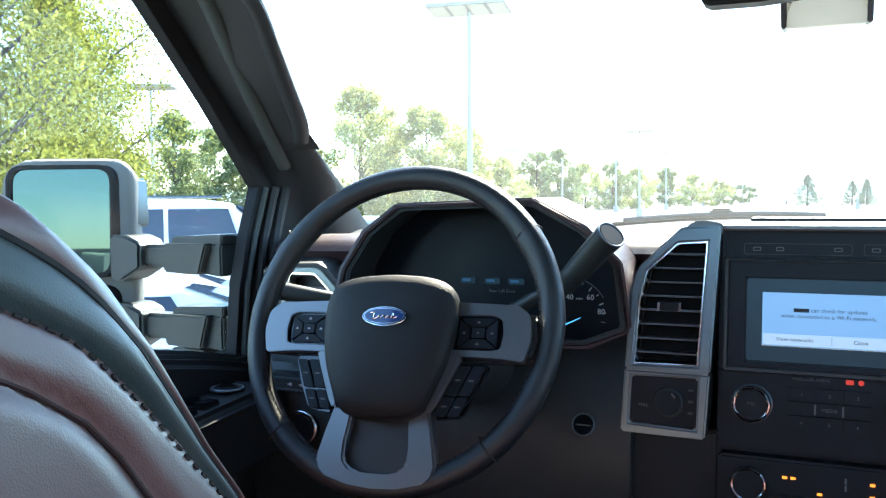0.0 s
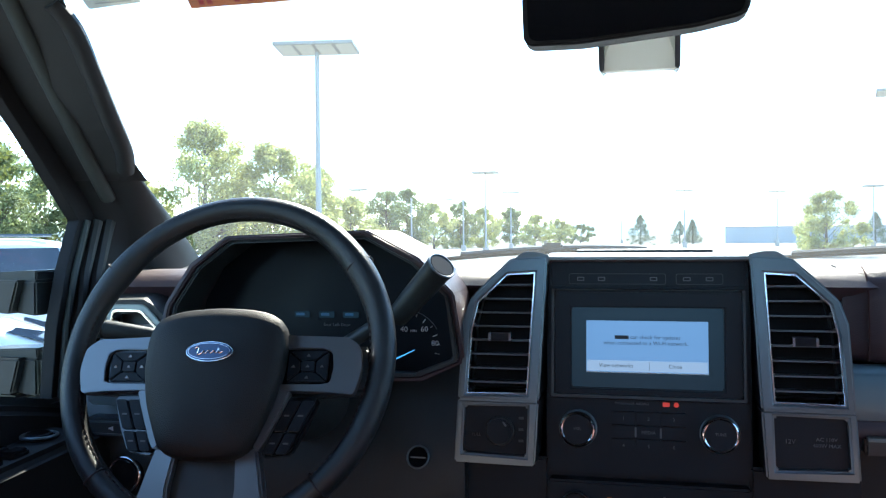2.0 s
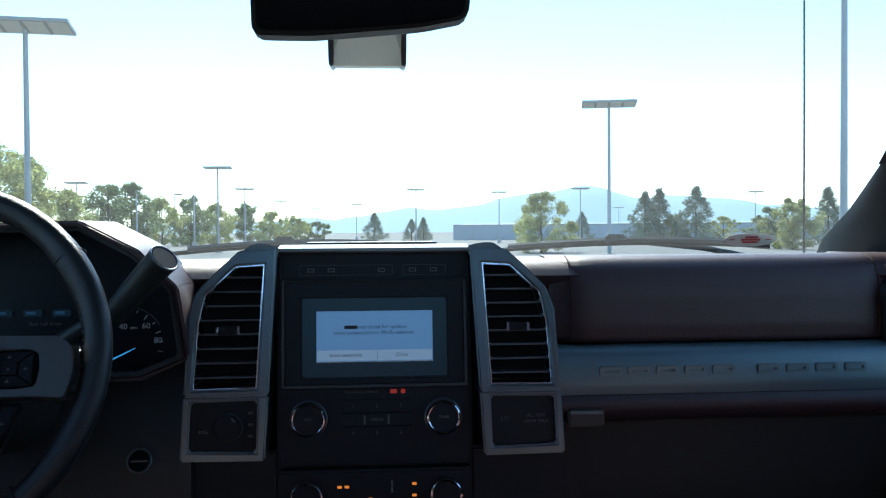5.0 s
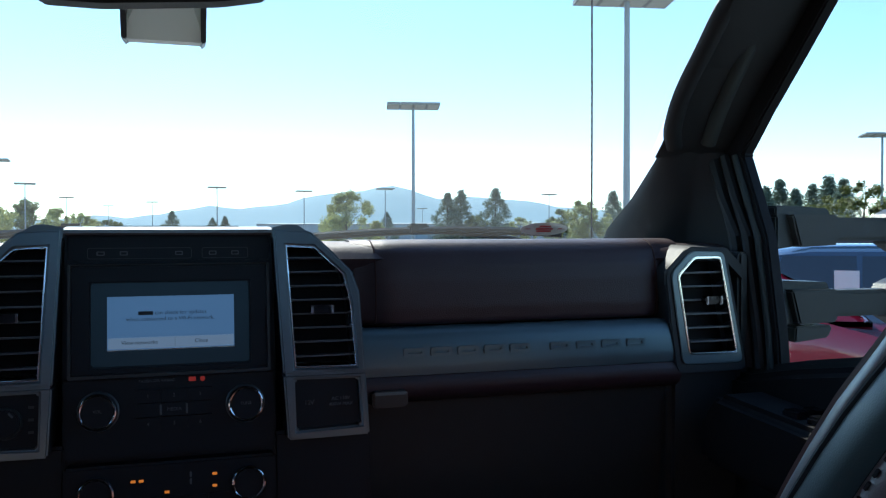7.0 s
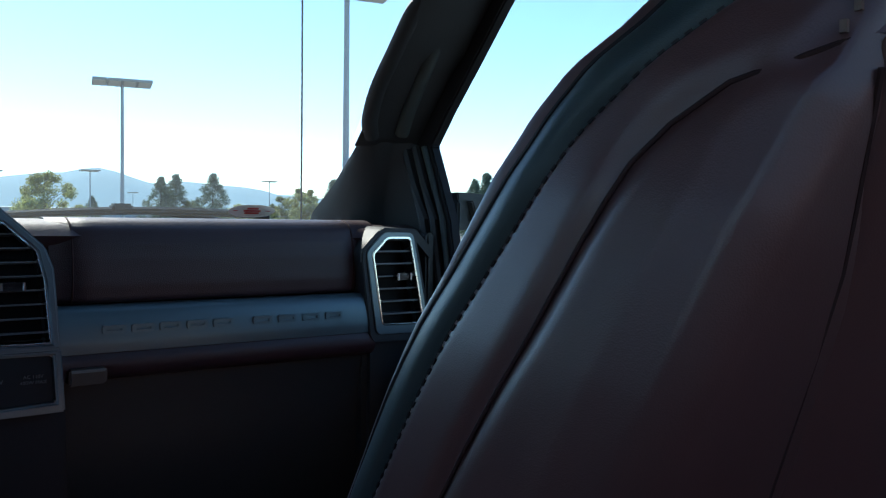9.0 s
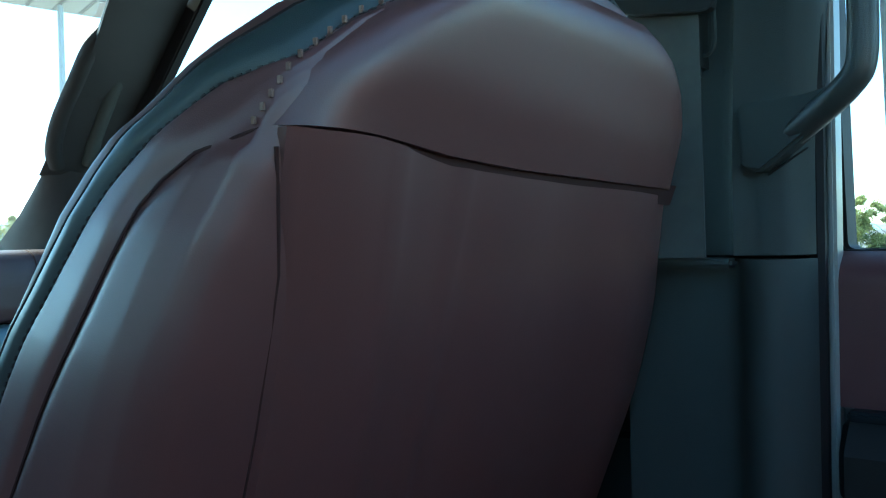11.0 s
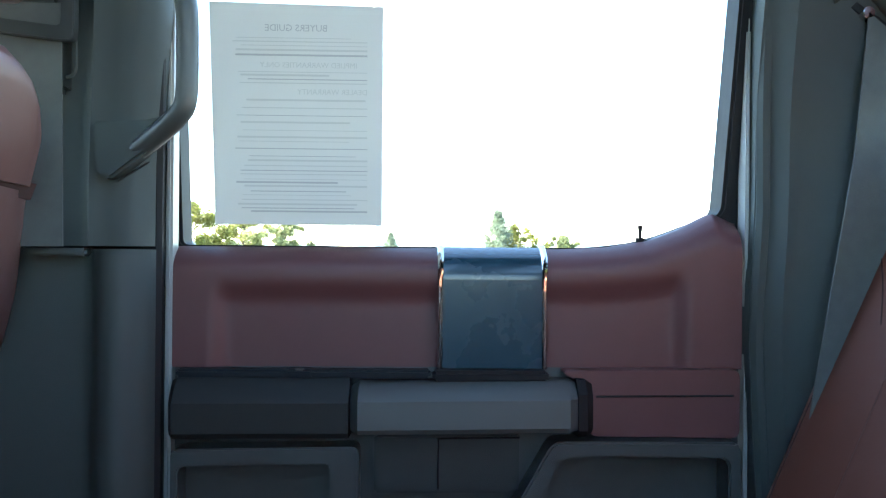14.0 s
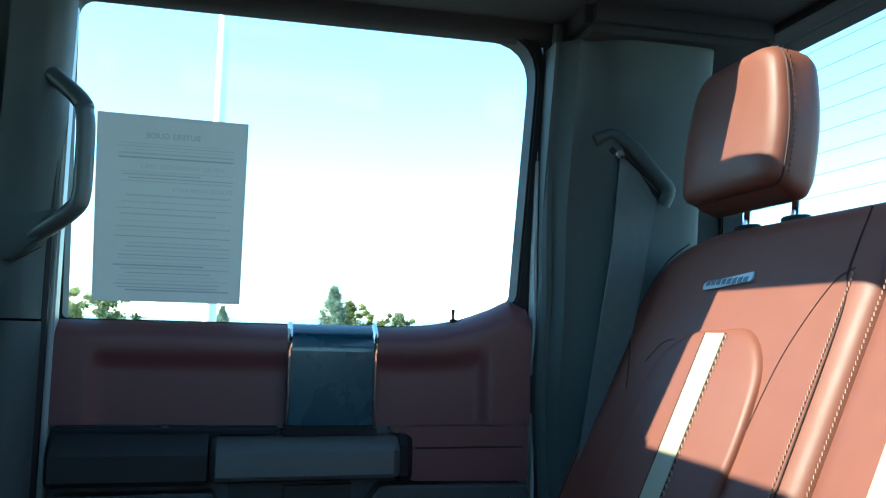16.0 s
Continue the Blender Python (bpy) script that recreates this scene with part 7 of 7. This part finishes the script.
# ---- trees ----
def broadleaf(az, d, h, w, leaf, seed, n=2600, size=0.16, trunk=0.22):
    r = random.Random(seed)
    b = polar(az, d)
    t = thing("deciduous_tree", "leafy deciduous tree at the edge of the lot", "tree", b, group="trees round the lot")
    tb = tube([b + Vector((0, 0, -0.1)), b + Vector((0.05, 0, h * 0.25)), b + Vector((-0.04, 0.05, h * 0.55)), b + Vector((0.05, 0, h * 0.9))], lambda u: trunk * (1 - 0.85 * u) * h / 9, 7)
    clumps = []
    for i in range(int(40 + 4.0 * h)):
        z = h * (0.06 + 0.90 * r.random())
        f = math.sin(math.pi * min(1.0, (z / h) ** 0.75 * 0.97 + 0.04)) ** 0.7
        a = r.random() * 6.283
        rad = w * 0.5 * f * (0.25 + 0.75 * r.random())
        c = b + Vector((math.cos(a) * rad, math.sin(a) * rad, z))
        clumps.append((c, (0.055 + 0.07 * r.random()) * h * (0.6 + 0.4 * f)))
        base = b + Vector((0, 0, max(h * 0.12, z - rad * 0.9)))
        join(tb, tube([base, base.lerp(c, 0.55) + Vector((0, 0, 0.1)), c], lambda u: trunk * 0.22 * (1 - 0.8 * u) * h / 9, 4))
    under(part("trunk", tb, M_BARK, None, "", 60), t)
    verts, faces = [], []
    for k in range(n):
        c, rad = clumps[k % len(clumps)]
        v = Vector((r.gauss(0, 1), r.gauss(0, 1), r.gauss(0, 0.8)))
        v = v.normalized() * rad * (0.25 + 1.05 * r.random())
        p = c + v
        e1 = Vector((r.gauss(0, 1), r.gauss(0, 1), r.gauss(0, 1))).normalized()
        e2 = e1.orthogonal().normalized()
        sz = size * (0.6 + 0.8 * r.random())
        o = len(verts)
        verts += [p - e1 * sz, p + e2 * sz * 0.55, p + e1 * sz, p - e2 * sz * 0.55]
        faces.append((o, o + 1, o + 2, o + 3))
    me = bpy.data.meshes.new("crown")
    me.from_pydata([tuple(v) for v in verts], [], faces)
    me.materials.append(leaf)
    under(new("crown", me), t)
    return t


def conifer(az, d, h, w, seed, n=6000):
    r = random.Random(seed)
    b = polar(az, d)
    t = thing("pine_tree", "dark green conifer standing beyond the lot", "tree", b, group="trees round the lot")
    under(part("trunk", tube([b + Vector((0, 0, -0.1)), b + Vector((0, 0, h * 0.5)), b + Vector((0, 0, h))], lambda u: 0.16 * (1 - 0.9 * u), 6), M_BARK), t)
    verts, faces = [], []
    clumps = []
    for k in range(56):
        u = (k + r.random()) / 56
        q = w * 0.33 * min(1.0, 1.25 * (1 - u)) ** 0.9 * (0.45 + 0.55 * r.random())
        a = k * 2.4 + r.random()
        clumps.append((b + Vector((math.cos(a) * q, math.sin(a) * q, h * (0.08 + 0.88 * u) - 0.15 * q)), (0.125 - 0.075 * u) * h * (0.8 + 0.5 * r.random())))
    for k in range(n):
        c, rad = clumps[k % 56]
        v = Vector((r.gauss(0, 1), r.gauss(0, 1), r.gauss(0, 0.7))).normalized() * rad * (0.2 + 1.0 * r.random())
        e1 = Vector((r.gauss(0, 1), r.gauss(0, 1), r.gauss(0, 0.7))).normalized()
        e2 = e1.orthogonal().normalized()
        sz = 0.022 * h * (0.6 + 0.8 * r.random())
        o = len(verts)
        p = c + v
        verts += [p - e1 * sz, p + e2 * sz * 0.4, p + e1 * sz, p - e2 * sz * 0.4]
        faces.append((o, o + 1, o + 2, o + 3))
    me = bpy.data.meshes.new("crown")
    me.from_pydata([tuple(v) for v in verts], [], faces)
    me.materials.append(M_NEEDLE)
    under(new("crown", me), t)
    return t


TREES = ((-66, 21, 12.5, 8, M_LEAFY, 14000, 0.085), (-53.5, 20, 12.0, 7.0, M_LEAFY, 14000, 0.085), (-48.6, 25, 11.5, 5.4, M_LEAFY, 14000, 0.085), (-46.8, 33, 8.5, 5.0, M_LEAFG, 8000, 0.10),
         (-41, 55, 7.0, 4.5, M_LEAFG, 3000, 0.17), (-38.5, 60, 6.4, 5, M_LEAFG, 3000, 0.17), (-36, 58, 6.0, 5, M_LEAFG, 2500, 0.17),
         (-33, 75, 6.5, 6, M_LEAFP, 2500, 0.2), (-29.0, 70, 10.6, 9.2, M_LEAFP, 6500, 0.2), (-26.5, 76, 7.0, 6, M_LEAFG, 2500, 0.2), (-24.6, 70, 9.0, 8.2, M_LEAFP, 5500, 0.2), (-21.8, 74, 7.6, 5.5, M_LEAFP, 3000, 0.2),
         (-19.6, 80, 5.6, 5, M_LEAFP, 2500, 0.2), (-17.2, 105, 7.4, 6, M_LEAFG, 2500, 0.22), (-15.8, 108, 7.6, 5, M_LEAFG, 2500, 0.22), (-14, 120, 6.2, 6, M_LEAFP, 2200, 0.24), (-12.2, 125, 7.0, 5, M_LEAFG, 2200, 0.24),
         (-10.6, 130, 6.0, 6, M_LEAFP, 2200, 0.24), (-8.8, 140, 6.2, 7, M_LEAFG, 2200, 0.26), (-7.2, 150, 5.2, 7, M_LEAFP, 2000, 0.26), (-5.6, 160, 4.6, 7, M_LEAFP, 2000, 0.26), (-4.2, 170, 3.8, 7, M_LEAFG, 1600, 0.26),
         (10.9, 70, 4.7, 5.6, M_LEAFP, 4500, 0.15), (19.6, 112, 3.6, 5, M_LEAFG, 1500, 0.2), (22.6, 120, 3.4, 5, M_LEAFP, 1500, 0.2), (26.7, 80, 4.4, 4.4, M_LEAFP, 2600, 0.18), (25.3, 84, 3.6, 4, M_LEAFG, 1800, 0.18),
         (34.0, 85, 5.2, 6, M_LEAFG, 2200, 0.2), (43.8, 60, 4.6, 6.5, M_LEAFY, 2600, 0.17), (46.5, 62, 4.2, 6, M_LEAFP, 2200, 0.18), (52, 70, 4.6, 8, M_LEAFG, 2200, 0.2),
         (72.5, 62, 5.0, 5, M_LEAFG, 2600, 0.17), (75.5, 60, 4.7, 5, M_LEAFY, 2600, 0.17), (79, 62, 3.9, 5, M_LEAFP, 2400, 0.17), (81.5, 64, 3.8, 4.5, M_LEAFG, 2000, 0.17), (97.4, 72, 3.8, 4.5, M_LEAFY, 2000, 0.18), (100, 75, 3.0, 5, M_LEAFG, 1600, 0.18))
for i, (az, d, h, w, lf, n, sz) in enumerate(TREES):
    broadleaf(az, d, h * 1.04, w * 1.25, lf, 100 + i, n * 4, sz * (0.56 if d < 40 else 0.58))
for i, (az, d, h, w) in enumerate(((-0.3, 150, 5.0, 3.6), (2.2, 160, 4.0, 2.8), (3.0, 158, 4.2, 2.6), (13.6, 150, 4.8, 3.4), (17.7, 110, 6.4, 4.2), (18.6, 112, 6.8, 4.0), (20.9, 110, 7.0, 4.6), (28.7, 90, 5.6, 3.4), (38.2, 90, 5.8, 3.2),
                                    (39.0, 92, 6.6, 3.6), (39.9, 90, 5.6, 3.6), (40.9, 94, 6.2, 3.8), (41.8, 92, 6.8, 3.6), (42.6, 90, 6.4, 3.4), (88.6, 85, 3.4, 2.2), (95.9, 70, 4.9, 2.8))):
    conifer(az, d, h * 1.05, w * 2.0, 40 + i)


# ---- parked vehicles ----
def car(name, label, m, loc, head, L, H, W_, tall, priced=False):
    c = thing(name, label, "car", (loc[0], loc[1], GROUND), group="parked cars")
    hd = radians(head)
    fx, sx = Vector((math.sin(hd), math.cos(hd), 0)), Vector((math.cos(hd), -math.sin(hd), 0))
    o = Vector((loc[0], loc[1], GROUND))

    def at(u, v, z):
        return o + fx * u + sx * v + Vector((0, 0, z))

    def P(bm, nm, mt, lb="", sm=35):
        return under(part(nm, bm, mt, None, lb, sm), c)

    belt = H * (0.60 if tall else 0.64)
    nose = H * (0.56 if tall else 0.50)
    secs = []
    for u, zt, k in ((-0.5, 0.80, 0.80), (-0.48, 0.98, 0.92), (-0.42, 1.0, 0.98), (-0.2, 1.0, 1.0), (0.12, 1.0, 1.0), (0.30, nose / belt, 0.99), (0.44, nose / belt * 0.95, 0.95), (0.49, nose / belt * 0.80, 0.85), (0.5, 0.5, 0.75)):
        hw, top = W_ / 2 * k, belt * zt
        secs.append([at(u * L, v * hw, z) for v, z in ((-0.92, 0.28), (-1.0, 0.45), (-1.0, top * 0.80), (-0.93, top), (0, top + 0.03), (0.93, top), (1.0, top * 0.80), (1.0, 0.45), (0.92, 0.28), (0, 0.24))])
    P(loft(secs), "body", m, "", 45)
    gh = [(-0.485, belt * 0.98, 0.92), (-0.44, H * 0.95, 0.78), (-0.30, H, 0.80), (0.02, H * 0.99, 0.80), (0.10, H * 0.96, 0.78), (0.27, belt * 0.97, 0.92)] if tall else [(-0.40, belt * 0.98, 0.90), (-0.26, H * 0.95, 0.74), (-0.12, H, 0.76), (0.03, H * 0.985, 0.75), (0.25, belt * 0.95, 0.90)]
    P(loft([[at(u * L, v * W_ / 2, z) for v, z in ((-0.93, belt * 0.96), (-k, zt * 1.0 - 0.06), (-k * 0.85, zt), (0, zt + 0.03), (k * 0.85, zt), (k, zt - 0.06), (0.93, belt * 0.96))] for u, zt, k in gh]), "roof", m, "", 45)
    u0, u1 = (gh[1][0] + 0.015, gh[-2][0] - 0.0)
    for s in (-1, 1):
        cuts = lin(u0, u1 - 0.01, 4) if tall else lin(u0, u1 - 0.01, 3)
        for a, b in zip(cuts, cuts[1:]):
            k0, k1 = 0.945, 0.815
            e = 0.035 if b == cuts[-1] else 0.0
            bmw = loft([[at((a + 0.006) * L, s * W_ / 2 * k0, belt + 0.02), at((b - 0.006 + e) * L, s * W_ / 2 * k0, belt + 0.02), at((b - 0.006) * L, s * W_ / 2 * k1, H - 0.12), at((a + 0.006) * L, s * W_ / 2 * k1, H - 0.12)],
                        [at((a + 0.006) * L, s * (W_ / 2 * k0 - 0.02), belt + 0.02), at((b - 0.006 + e) * L, s * (W_ / 2 * k0 - 0.02), belt + 0.02), at((b - 0.006) * L, s * (W_ / 2 * k1 - 0.02), H - 0.12), at((a + 0.006) * L, s * (W_ / 2 * k1 - 0.02), H - 0.12)]])
            P(bmw, "side_window", M_CARGLASS, "", 0)
        P(tube([at(u * L, s * W_ / 2 * 0.62, H + 0.045) for u in lin(u0, u1 - 0.03, 6)], 0.02, 6), "roof_rail", M_SATIN) if tall else None
        P(rbox(-0.05, 0.05, -0.09, 0.09, -0.06, 0.06, 0.02), "door_mirror", m).matrix_world = Matrix.Translation(at(0.19 * L, s * (W_ / 2 + 0.08), belt + 0.06))
        for u in (-0.30, 0.31):
            w = P(torus(at(u * L, s * (W_ / 2 - 0.10), 0.33), sx, 0.24, 0.095, 28, 10), "wheel", M_TYRE)
            part("rim", cyl(at(u * L, s * (W_ / 2 - 0.10), 0.33), sx * s, 0.19, 0.085, 20, 0.01), M_SATIN, w)
        P(rbox(-0.10, 0.10, -0.04, 0.04, -0.06, 0.06, 0.02), "headlight", M_LENS).matrix_world = Matrix.Translation(at(0.478 * L, s * W_ * 0.36, nose * 0.82))
    if priced:
        sheet = lambda a, b, d: at(-0.27 + a, -W_ / 2 * (0.945 - 0.13 * (b - belt) / (H - 0.12 - belt)) - d, b)
        P(prism(rect(-0.13, 0.13, belt + 0.06, belt + 0.34), sheet, 0.006, 0.010, 0), "price_sheet", M_STKWHITE, "white price sheet in the window", 0)
    wsu = gh[-2][0], gh[-1][0]
    P(loft([[at((wsu[0] + 0.008) * L, -0.70 * W_ / 2, H * 0.955), at((wsu[0] + 0.008) * L, 0.70 * W_ / 2, H * 0.955), at((wsu[1] - 0.01) * L, 0.86 * W_ / 2, belt + 0.03), at((wsu[1] - 0.01) * L, -0.86 * W_ / 2, belt + 0.03)],
            [at((wsu[0] + 0.018) * L, -0.70 * W_ / 2, H * 0.955 + 0.01), at((wsu[0] + 0.018) * L, 0.70 * W_ / 2, H * 0.955 + 0.01), at((wsu[1]) * L, 0.86 * W_ / 2, belt + 0.04), at((wsu[1]) * L, -0.86 * W_ / 2, belt + 0.04)]]), "front_window", M_CARGLASS, "", 0)
    return c


def az_xy(az, d):
    p = polar(az, d)
    return (p.x, p.y)


car("parked_suv", "white sport utility vehicle parked side-on", M_CARWHITE, az_xy(-39.8, 13.0), 50, 5.0, 1.78, 1.95, True)
car("parked_car", "white sedan parked on the lot", M_CARWHITE, az_xy(-41.5, 8.6), 55, 4.7, 1.05, 1.85, False)
car("parked_car", "silver sedan parked across the lot", M_CARSILV, az_xy(-27.5, 17), 70, 4.7, 1.42, 1.85, False)
car("parked_suv", "dark blue sport utility vehicle parked nose in", M_CARBLUE, az_xy(41.5, 11.5), -48, 4.9, 1.56, 1.92, True, True)
car("parked_car", "bright red car parked beside the truck", M_CARRED, az_xy(36.5, 9.0), 126, 4.5, 1.52, 1.8, False)
car("parked_car", "silver sedan parked far across the lot", M_CARSILV, az_xy(33.5, 36), 80, 4.7, 1.42, 1.85, False)
